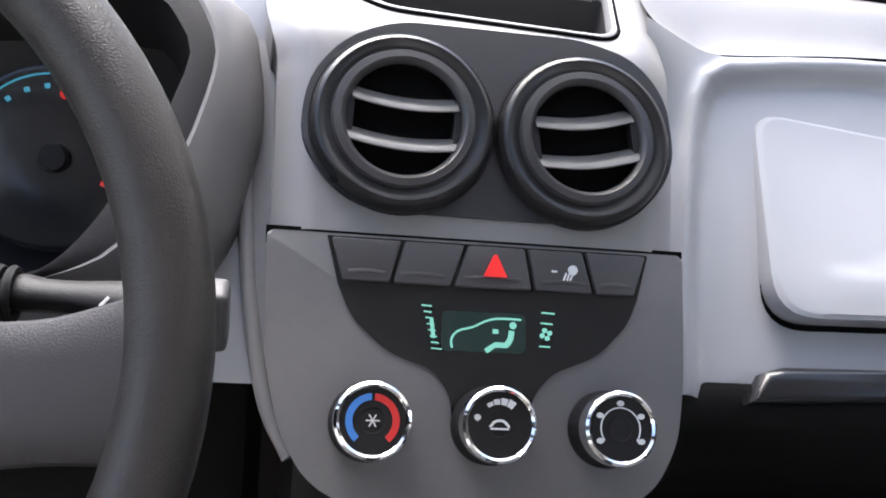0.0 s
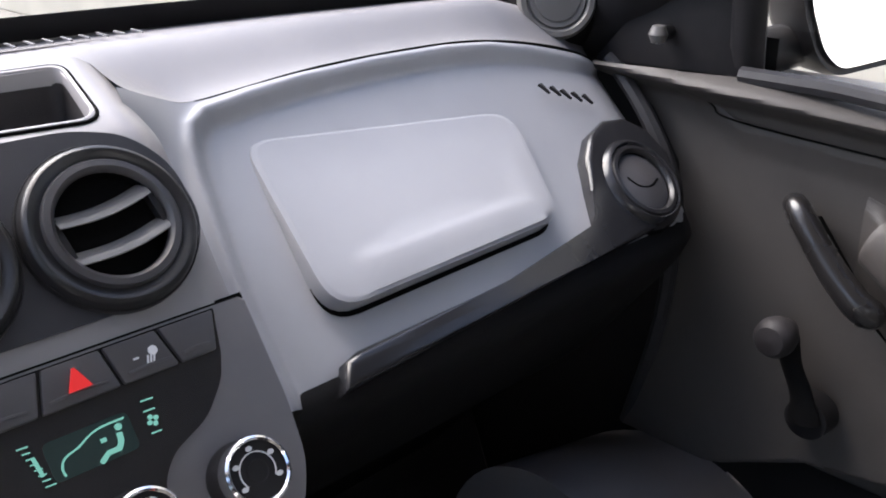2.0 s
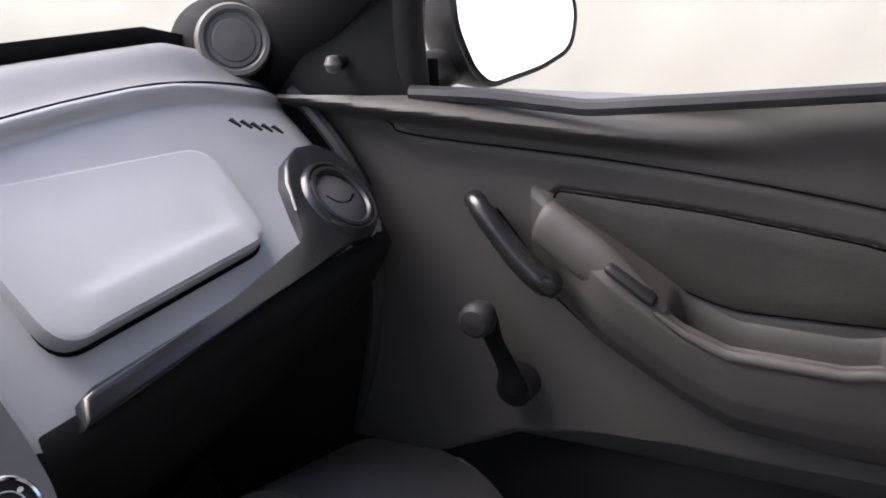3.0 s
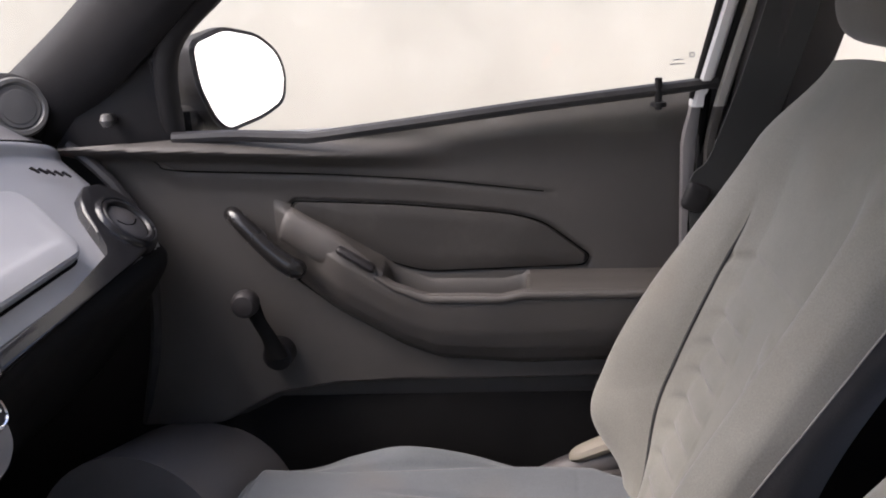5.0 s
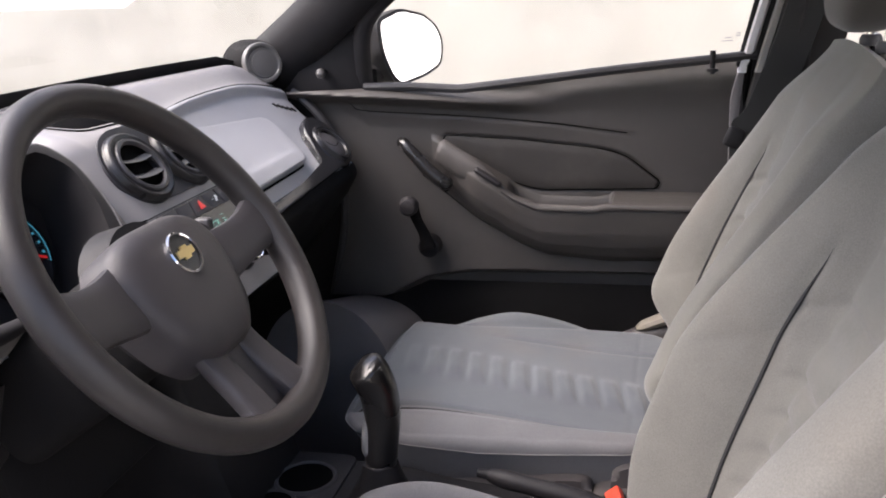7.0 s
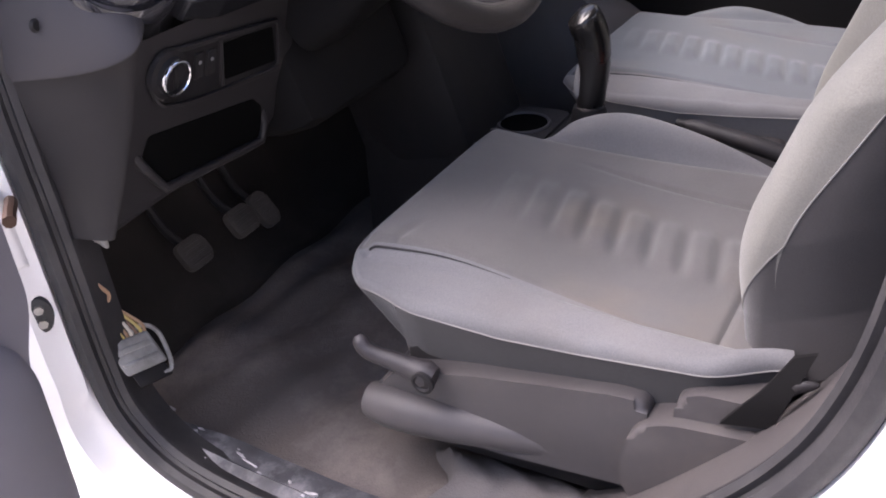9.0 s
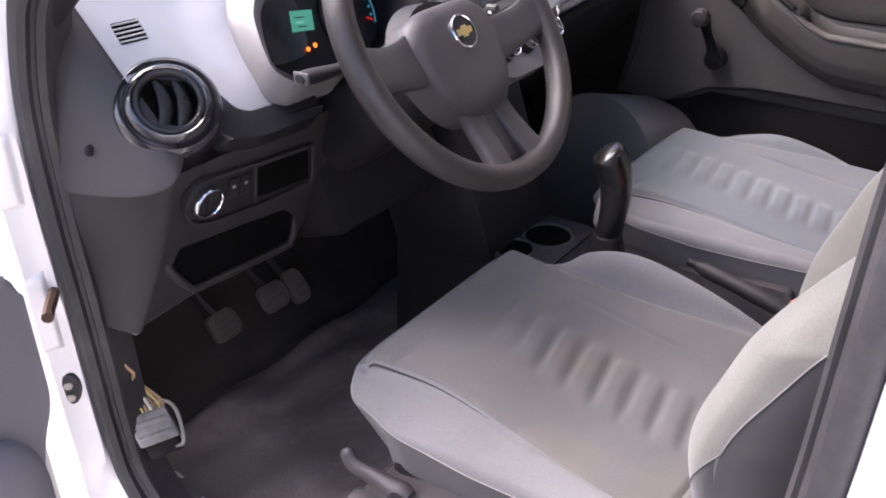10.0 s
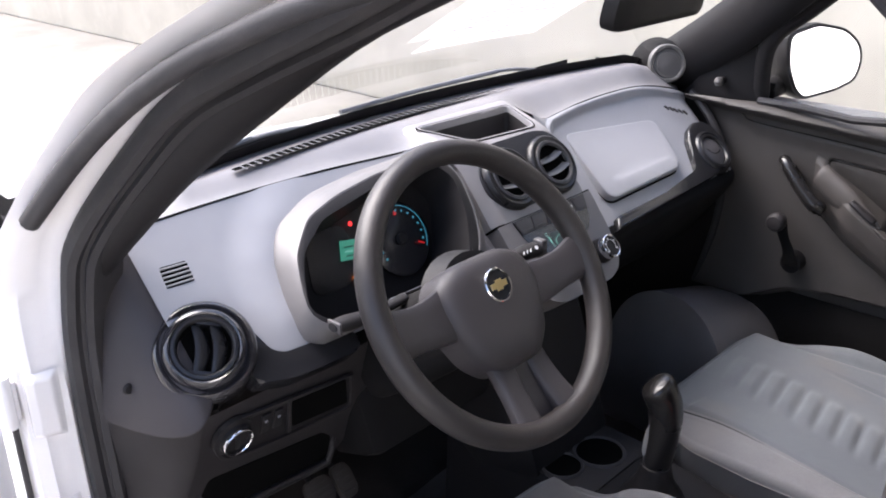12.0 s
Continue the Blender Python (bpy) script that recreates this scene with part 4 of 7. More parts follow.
kp = part("knee_panel", sheet(knee_panel, 60, 40), M_LOWER, dash, "dark charcoal knee panel under the wheel")
PLF = rounded(on_knee([(-0.600, 0.826), (-0.590, 0.856), (-0.498, 0.846), (-0.390, 0.834), (-0.378, 0.768), (-0.484, 0.776), (-0.550, 0.784), (-0.588, 0.796)], 0.8), [0.02, 0.02, 0.01, 0.008, 0.008, 0.01, 0.02, 0.02])
PLI = [(-0.484 + (x + 0.484) * 0.95, 0.012 + (y - 0.012) * 0.86) for x, y in PLF]
part("switch_frame", ring_prism(PLF[::-1], PLI[::-1], knee(0, 0.8), 0.004, 0.0015, 0.007), M_LOWER, kp)
sp = part("switch_plate", prism(PLI[::-1], knee(0, 0.8), 0.002, 0, 0, 0.0025), M_BLACK, kp, "black plate with lamp knob and dimmer keys")
part("plate_divider", tube([knee(-0.493, 0.840, 0.004) @ Vector((0, 0, 0)), knee(-0.485, 0.784, 0.004) @ Vector((0, 0, 0))], 0.003, 6), M_LOWER, kp)
# No recess here: a flat black sheet paints the slot's inner shade.
part("coin_slot_shade", prism(rounded(on_knee([(-0.480, 0.789), (-0.388, 0.780), (-0.400, 0.826), (-0.487, 0.834)], 0.8), 0.004)[::1], knee(0, 0.8), 0.001, 0, 0, 0.0035), M_DARKVOID, kp)
mk = knee(-0.5735, 0.8300, 0.002)
kn = part("headlamp_knob", lathe([(0.027, 0.0), (0.026, 0.006), (0.0205, 0.008), (0.0195, 0.0165), (0.0165, 0.0165), (0.0155, 0.0125), (0.0, 0.0120)], mk, 40), M_BLACK, kp, "round headlamp knob with chrome face ring")
part("chrome_rim", lathe([(0.0197, 0.0125), (0.0202, 0.0155), (0.0195, 0.0175), (0.0178, 0.0178), (0.0166, 0.0160)], mk, 44, False), M_CHROME, kn, "bright chrome ring")
part("grip_bar", box((0.006, 0.026, 0.004), mk @ Matrix.Translation((0, 0, 0.0135)), 0.0015), M_BLACK, kn)
for x, z in ((-0.526, 0.822), (-0.507, 0.820)):
    key = part("dimmer_key", box((0.013, 0.030, 0.004), knee(x, z, 0.004), 0.0012), M_BLACK, sp)
    part("key_mark", prism(disc(0.0022, 10, 0, 0.004), knee(x, z, 0.0), 0.0006, 0, 0, 0.0066), M_INK, key)
PO = rounded(on_knee([(-0.606, 0.742), (-0.596, 0.766), (-0.422, 0.742), (-0.404, 0.726), (-0.402, 0.684), (-0.570, 0.697)], 0.8), 0.006)
# The pocket's depth is only shade, painted as a black sheet on the panel.
part("pocket_shade", prism(PO, knee(0, 0.8), 0.001, 0, 0, 0.0012), M_DARKVOID, kp, "flat black sheet for the shade in the open pocket")
lipp = [knee(x, z, o) @ Vector((0, 0, 0)) for x, z, o in ((-0.613, 0.752, -0.008), (-0.608, 0.738, 0.002), (-0.592, 0.716, 0.004), (-0.573, 0.694, 0.005), (-0.525, 0.689, 0.005), (-0.485, 0.686, 0.005), (-0.440, 0.682, 0.005), (-0.404, 0.680, 0.005), (-0.396, 0.700, 0.002), (-0.396, 0.724, -0.008))]
part("pocket_lip", tube(lipp, 0.0055, 10), M_LOWER, kp, "raised gray pocket lip")

# under-dash surfaces, steering column, lower centre
UD = spline([(-0.006, 0.886), (-0.022, 0.871), (-0.020, 0.850), (0.024, 0.79), (0.09, 0.71), (0.2, 0.62), (0.3, 0.5)], 24)
# Blacker than its dark gray plastic, to paint the shade under the dash.
part("glove_panel", sheet(lambda u, v: (0.10 + 0.50 * u, UD[round(v * 24)][0] + end_bend(0.10 + 0.5 * u), UD[round(v * 24)][1]), 20, 24), M_UNDER, dash, "lower dash on the passenger side, blackened for the shade there")
part("center_post", box((0.20, 0.20, 0.36), Matrix.Translation((0.0, 0.075, 0.68)) @ Matrix.Rotation(radians(-18), 4, "X"), 0.02), M_BLACK, dash, "black lower centre of the dash")
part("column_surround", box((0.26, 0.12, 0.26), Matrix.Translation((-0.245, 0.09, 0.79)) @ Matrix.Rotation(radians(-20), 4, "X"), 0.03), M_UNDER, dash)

# ---- steering wheel and column ----
WT = radians(34.2)
WM = Matrix.Translation((-0.313, -0.160, 0.976)) @ Matrix((AX, Vector((0, math.sin(WT), math.cos(WT))), Vector((0, -math.cos(WT), math.sin(WT))))).transposed().to_4x4()
wheel = thing("steering_wheel", WM.translation, "worn dark gray three-spoke steering wheel", "steering wheel")
rim_r, rim_t = 0.1706, 0.0150
part("rim", tube([WM @ Vector((rim_r * math.cos(a), rim_r * math.sin(a), 0)) for a in np.linspace(0, 2 * math.pi, 97)[:-1]], rim_t, 16, True, 1.12, up=WM.to_3x3() @ Vector((0, 0, 1))), M_WHEEL, wheel, "worn charcoal urethane rim")


def dome(poly, m, h, centre, steps=6, rimdrop=0.02):
    """A softly domed solid over a polygon."""
    rings = [[m @ Vector((x, y, -rimdrop)) for x, y in poly]]
    for k in range(steps):
        a = k / steps * math.pi / 2
        s, z = math.cos(a) ** 0.55, h * math.sin(a) ** 0.8
        rings.append([m @ Vector((centre[0] + (x - centre[0]) * s, centre[1] + (y - centre[1]) * s, z)) for x, y in poly])
    return loft(rings)


HUB = rounded([(-0.038, 0.044), (0.038, 0.044), (0.066, 0.033), (0.079, 0.010), (0.076, -0.026), (0.060, -0.068), (0.033, -0.093), (-0.033, -0.093), (-0.060, -0.068), (-0.076, -0.026), (-0.079, 0.010), (-0.066, 0.033)], 0.014, 4)
hub = part("hub_pad", dome(HUB, WM @ Matrix.Translation((0, 0, -0.016)), 0.026, (0, -0.016), 8, 0.03), M_HUB, wheel, "charcoal airbag hub pad")
HUB2 = rounded([(-0.034, 0.037), (0.034, 0.037), (0.056, 0.027), (0.066, 0.008), (0.062, -0.024), (0.048, -0.062), (0.026, -0.081), (-0.026, -0.081), (-0.048, -0.062), (-0.062, -0.024), (-0.066, 0.008), (-0.056, 0.027)], 0.014, 4)
part("hub_center", dome(HUB2, WM @ Matrix.Translation((0, 0, -0.004)), 0.0118, (0, -0.014), 8, 0.012), M_HUB, hub, "raised centre of the hub pad")
em = WM @ Matrix.Translation((0, 0.002, 0.0085))
badge = part("badge", lathe([(0.0205, -0.004), (0.0205, 0.002), (0.0195, 0.0032), (0.0180, 0.0030), (0.0176, 0.0018), (0.0, 0.0018)], em, 40), M_PIANO, hub, "round black badge with chrome ring")
part("badge_ring", lathe([(0.0208, 0.0), (0.0208, 0.0024), (0.0196, 0.0036), (0.0182, 0.0030)], em, 40, False), M_CHROME, badge)
part("badge_mark", prism([(-0.0135, -0.0035), (-0.0045, -0.0035), (-0.0055, -0.0065), (0.0035, -0.0065), (0.0045, -0.0035), (0.0125, -0.0035), (0.0140, 0.0035), (0.0052, 0.0035), (0.0060, 0.0065), (-0.0030, 0.0065), (-0.0040, 0.0035), (-0.0125, 0.0035)], em, 0.002, 0.0004, 1, 0.0036), M_GOLD, badge, "gold cross-shaped emblem")


def spoke(pts, widths, zs, name):
    rings = []
    c = spline([(*p, w, z) for p, w, z in zip(pts, widths, zs)], 14)
    for k, (x, y, w, z) in enumerate(c):
        a, b = c[max(0, k - 1)], c[min(len(c) - 1, k + 1)]
        d = Vector((b[0] - a[0], b[1] - a[1])).normalized()
        s = Vector((-d.y, d.x))
        ring = []
        for j in range(14):
            q = 2 * math.pi * j / 14
            cs, sn = math.cos(q), math.sin(q)
            ring.append(WM @ Vector((x + s.x * w * math.copysign(abs(cs) ** 0.6, cs), y + s.y * w * math.copysign(abs(cs) ** 0.6, cs), z + 0.010 * math.copysign(abs(sn) ** 0.7, sn))))
        rings.append(ring)
    return part(name, loft(rings), M_HUB, wheel)


spoke([(-0.046, -0.004), (-0.088, -0.006), (-0.13, -0.004), (-0.170, 0.001)], [0.036, 0.029, 0.026, 0.032], [-0.018, -0.015, -0.007, -0.001], "spoke")
spoke([(0.046, -0.014), (0.088, -0.016), (0.13, -0.013), (0.170, -0.007)], [0.035, 0.027, 0.024, 0.030], [-0.018, -0.015, -0.007, -0.001], "spoke")
for s in (-1, 1):
    spoke([(s * 0.026, -0.060), (s * 0.028, -0.10), (s * 0.032, -0.14), (s * 0.038, -0.168)], [0.020, 0.017, 0.018, 0.022], [-0.020, -0.016, -0.008, -0.002], "lower_spoke")
part("spoke_web", prism([(-0.030, -0.165), (0.030, -0.165), (0.026, -0.07), (-0.026, -0.07)], WM, 0.008, 0.002, 2, -0.012), M_HUB, wheel)
part("boss", lathe([(0.075, -0.05), (0.066, -0.022), (0.0, -0.02)], WM @ Matrix.Translation((0, -0.012, 0)), 32), M_BLACK, wheel)

CT = WM @ Matrix.Translation((0, -0.012, 0))
column = thing("steering_column", (-0.313, 0.0, 0.85), "black plastic steering column shroud with two stalks", "steering column")
part("shroud", loft([[CT @ Vector((sx * math.copysign(abs(math.cos(a)) ** 0.5, math.cos(a)), sy * math.copysign(abs(math.sin(a)) ** 0.5, math.sin(a)) - dy, z)) for a in np.linspace(0, 2 * math.pi, 29)[:-1]] for sx, sy, dy, z in ((0.050, 0.044, 0.0, -0.052), (0.056, 0.052, 0.004, -0.06), (0.058, 0.056, 0.008, -0.14), (0.056, 0.054, 0.01, -0.24))]), M_UNDER, column)
st = part("indicator_stalk", tube(spline([(-0.355, -0.055, 0.946), (-0.40, -0.056, 0.944), (-0.435, -0.056, 0.946), (-0.469, -0.055, 0.949)], 16), [0.0085, 0.0085, 0.008, 0.008, 0.008, 0.0085, 0.009, 0.010, 0.0105, 0.011, 0.0115, 0.012, 0.0125, 0.0125, 0.012, 0.011, 0.007], 14, flat=0.7), M_BLACK, column, "flat dark indicator stalk")
part("stalk_cap", box((0.004, 0.022, 0.014), Matrix.Translation((-0.466, -0.056, 0.949)), 0.0015), M_SEATPL, st)
st = part("wiper_stalk", tube(spline([(-0.262, -0.062, 0.944), (-0.220, -0.069, 0.947), (-0.175, -0.080, 0.951), (-0.134, -0.088, 0.952)], 18), [0.010] * 8 + [0.0085, 0.0085, 0.009, 0.010, 0.011, 0.0125, 0.0135, 0.014, 0.014, 0.0135, 0.009], 14, flat=0.7), M_BLACK, column, "dark wiper stalk with ribbed root")
part("stalk_paddle", box((0.011, 0.018, 0.027), Matrix.Translation((-0.1335, -0.088, 0.9515)), 0.003, 3), M_SWITCH, st, "flat dark paddle tip")
for k in range(8):
    part("rib", tube([(-0.258 + 0.0058 * k, -0.0625 - 0.0013 * k + 0.0115 * math.cos(a), 0.944 + 0.0004 * k + 0.0105 * math.sin(a)) for a in np.linspace(0, 2 * math.pi, 17)[:-1]], 0.0020, 6, True, up=(1, 0, 0)), M_BLACK, st)
for k in range(3):
    part("stalk_mark", prism(stroke([(-0.0035 + 0.007 * k - 0.024, -0.002), (-0.0035 + 0.007 * k - 0.021, 0.002)], 0.0011), plane_frame((-0.150, -0.0945, 0.9585), (0, 0.7, 0.7), (0, -0.7, 0.7)), 0.001, 0, 0, 0.001), M_PRINT, st)
part("stalk_icon", prism(disc(0.0028, 10, 0, 0), plane_frame((-0.150, -0.0945, 0.9585), (0, 0.7, 0.7), (0, -0.7, 0.7)), 0.001, 0, 0, 0.001), M_PRINT, st)

# ---- floor, tunnel, pedals ----
tagged(part("floor", sheet(lambda u, v: (-0.64 + 1.28 * u, 0.40 - 1.45 * v, 0.335 + 0.006 * math.sin(37 * u + 11 * v) + 0.004 * math.sin(91 * v - 23 * u) + (0.10 * smooth01(0.62, 0.7, v)) + 0.28 * smooth01(0.10, 0.0, v)), 80, 90), M_CARPET), "worn dark gray carpet, dusty and stained", "floor", kind="structure")
tun = thing("center_console", (0, -0.2, 0.34), "black plastic floor console with two cup holders", "console")
TUNZ = spline([(0.12, 0.60), (0.03, 0.575), (-0.05, 0.556), (-0.16, 0.552), (-0.24, 0.548), (-0.34, 0.535), (-0.55, 0.53), (-0.75, 0.53)], 40)
part("tunnel", loft([[(x * w, y, zz) for x, zz in ((-1.0, 0.33), (-0.92, 0.45), (-0.86, z - 0.012), (-0.72, z), (0.72, z), (0.86, z - 0.012), (0.92, 0.45), (1.0, 0.33))] for (y, z), w in zip(TUNZ, np.linspace(0.115, 0.095, 41))]), M_BLACK, tun)
for x, y, r in ((0.014, -0.107, 0.038), (-0.055, -0.085, 0.030)):
    mc = Matrix.Translation((x, y, 0.5555))
    cup = part("cup_holder", lathe([(r * 1.14, -0.004), (r * 1.14, 0.001), (r * 1.08, 0.004), (r, 0.003), (r * 0.97, -0.002)], mc, 40, False), M_SWITCH, tun, "dark-rimmed round cup holder")
    # Flat black disc painted as the shade down in the cup.
    part("well_shade", lathe([(r * 0.975, 0.0015), (0.0, 0.0015)], mc, 32, False), M_DARKVOID, cup)
part("tray_shelf", prism(rounded([(-0.088, -0.16), (0.085, -0.16), (0.085, 0.0), (-0.088, 0.0)], 0.02), Matrix.Translation((0, 0, 0.5545)), 0.004, 0.001, 2, 0.001), M_LOWER, tun)

shifter = thing("gear_lever", (-0.03, -0.232, 0.55), "glossy black gear lever with tall grip and boot", "gear lever")
part("boot", loft([[(-0.028 + r * 1.0 * math.cos(a) * (1 + 0.08 * math.sin(5 * a + 9 * k)), -0.232 + r * 1.15 * math.sin(a), z) for a in np.linspace(0, 2 * math.pi, 33)[:-1]] for k, (r, z) in enumerate(((0.048, 0.548), (0.045, 0.556), (0.036, 0.572), (0.026, 0.592), (0.020, 0.615)))]), M_BLACK, shifter)
GL = spline([(-0.028, -0.232, 0.605), (-0.024, -0.233, 0.635), (-0.019, -0.236, 0.675), (-0.019, -0.233, 0.712), (-0.026, -0.224, 0.742), (-0.030, -0.219, 0.753)], 30)
part("grip", tube(GL, [float(np.interp(k / 30, (0, 0.10, 0.3, 0.55, 0.75, 0.86, 0.93, 0.97, 1), (0.015, 0.020, 0.0215, 0.0235, 0.0245, 0.0225, 0.0175, 0.012, 0.002))) for k in range(31)], 24, flat=1.1), M_SHIFT, shifter, "glossy black egg-shaped grip")
part("grip_insert", tube([(x - 0.011, y + 0.0115, z) for x, y, z in GL[4:14]], [0.004, 0.009, 0.0115, 0.012, 0.0125, 0.0125, 0.0125, 0.012, 0.010, 0.005], 14, flat=0.7), M_WIPER, shifter, "pale dull insert on the grip")
part("grip_collar", lathe([(0.0185, -0.004), (0.0205, -0.001), (0.0205, 0.003), (0.0180, 0.005)], Matrix.Translation((-0.0272, -0.2322, 0.613)), 28, False), M_WHEEL, shifter, "thin dark collar")

hb = thing("handbrake", (-0.01, -0.5, 0.53), "dark gray handbrake lever beside the seats", "handbrake")
part("lever", tube(spline([(0.004, -0.365, 0.590), (-0.004, -0.42, 0.584), (-0.012, -0.50, 0.570), (-0.02, -0.58, 0.54)], 16), [0.008, 0.0105, 0.0120, 0.0125, 0.012, 0.0115, 0.012, 0.0125, 0.013, 0.013, 0.013, 0.013, 0.013, 0.013, 0.013, 0.013, 0.013], 14), M_LOWER, hb)
part("button", tube([(0.0062, -0.350, 0.5905), (0.004, -0.366, 0.590)], 0.006, 10), M_BLACK, hb)
for at, turn in (((-0.052, -0.530, 0.600), 12), ((-0.100, -0.552, 0.600), -8)):
    bk = thing("belt_buckle", (at[0], at[1], 0.53), "black seat belt buckle with red release button", "belt buckle", "seat belt buckles")
    mb = Matrix.Translation(at) @ Matrix.Rotation(radians(turn), 4, "Z") @ Matrix.Rotation(radians(-35), 4, "X")
    part("casing", box((0.036, 0.022, 0.075), mb @ Matrix.Translation((0, 0, -0.035)), 0.005), M_BLACK, bk)
    part("release", box((0.033, 0.020, 0.014), mb @ Matrix.Translation((0, -0.001, 0.006)), 0.003), M_RED, bk, "red release button")

for x, y, z, w, h in ((-0.400, 0.230, 0.478, 0.052, 0.046), (-0.293, 0.230, 0.476, 0.052, 0.046), (-0.241, 0.230, 0.470, 0.036, 0.060)):
    pd = thing("pedal", (x, y + 0.08, z + 0.06), "worn dark rubber foot pedal", "pedal", "pedals")
    mp = Matrix.Translation((x, y, z)) @ Matrix.Rotation(radians(-38), 4, "X")
    pb = part("pedal_pad", prism(rounded([(-w / 2, -h / 2), (w / 2, -h / 2), (w / 2, h / 2), (-w / 2, h / 2)], 0.014), mp @ Matrix.Rotation(radians(90), 4, "X"), 0.012, 0.004, 2, 0.006), M_PEDAL, pd, "worn dusty rubber pad")
    for k in range(4):
        part("tread", box((w * 0.74, 0.003, 0.004), mp @ Matrix.Translation((0, -0.0065, (k - 1.5) * h / 5)), 0.001), M_PEDAL, pb)
    part("arm", tube(spline([(x, y + 0.006, z), (x, y + 0.06, z + 0.04), (x, y + 0.11, z + 0.16)], 10), 0.007, 8), M_BLACK, pd)

loom = thing("wiring_connector", (-0.61, 0.13, 0.46), "loose gray wiring connector with coloured wires", "connector")
mcn = plane_frame((-0.626, 0.114, 0.486), (-0.18, 0.62, 0.76), (-0.52, -0.64, 0.56)) @ Matrix.Rotation(radians(-14), 4, "Z") @ Matrix.Scale(1.3, 4)
part("housing", joined(box((0.042, 0.036, 0.022), mcn, 0.003), box((0.036, 0.006, 0.026), mcn @ Matrix.Translation((0, 0.006, 0)), 0.001), box((0.036, 0.004, 0.025), mcn @ Matrix.Translation((0, -0.008, 0)), 0.001)), M_CONN, loom, "pale gray plastic housing")
part("latch", tube(spline([mcn @ Vector(p) for p in ((0.004, 0.020, 0.006), (0.020, 0.024, 0.008), (0.029, 0.014, 0.010), (0.027, -0.006, 0.010), (0.020, -0.026, 0.008), (0.010, -0.028, 0.006))], 18), 0.0028, 8), M_CONN, loom, "open loop lever")
part("socket", box((0.034, 0.016, 0.020), mcn @ Matrix.Translation((0.0, -0.025, -0.002)), 0.002), M_BLACK, loom)
wires = [surface("wire_" + n, c, 0.45, bump=0.0) for n, c in (("yellow", (0.46, 0.36, 0.12)), ("brown", (0.16, 0.09, 0.06)), ("white", (0.55, 0.52, 0.47)), ("tan", (0.34, 0.22, 0.14)))]
for k in range(10):
    f = k / 9 - 0.5
    a, b = 0.034 * f, random.uniform(-0.006, 0.006)
    part("wire", tube(spline([mcn @ Vector((a, 0.014, 0.004)), mcn @ Vector((a * 1.2, 0.026 + b, 0.012 + b)), (-0.628 + 0.3 * a, 0.150 + b, 0.545 + 0.3 * a), (-0.630 + 0.2 * a, 0.165 + 0.2 * a, 0.572)], 14), 0.0021, 6), wires[(k * 3) % 4], loom)
part("sleeve", tube(spline([(-0.640, 0.140, 0.530), (-0.634, 0.160, 0.560), (-0.628, 0.168, 0.60), (-0.62, 0.21, 0.70)], 14), [0.012] + [0.021] * 13 + [0.012], 12), M_BLACK, loom, "black taped wire sleeve")
part("loose_wire", tube(spline([(-0.646, 0.128, 0.600), (-0.640, 0.124, 0.586), (-0.634, 0.122, 0.572), (-0.640, 0.130, 0.556)], 12), 0.0024, 6), wires[3], loom)
part("release_tip", tube(spline([(-0.640, 0.118, 0.668), (-0.632, 0.112, 0.652), (-0.626, 0.110, 0.634)], 8), [0.004, 0.008, 0.009, 0.009, 0.008, 0.007, 0.005, 0.004, 0.002], 10), M_CONN, loom, "pale gray plug end")


# ---- seats ----
def rib(t, w):
    return math.exp(-((t / w) ** 4))


SLAB = spline([(0, 0.166), (0.10, 0.160), (0.25, 0.155), (0.45, 0.165), (0.75, 0.184), (1.0, 0.193)], 40)


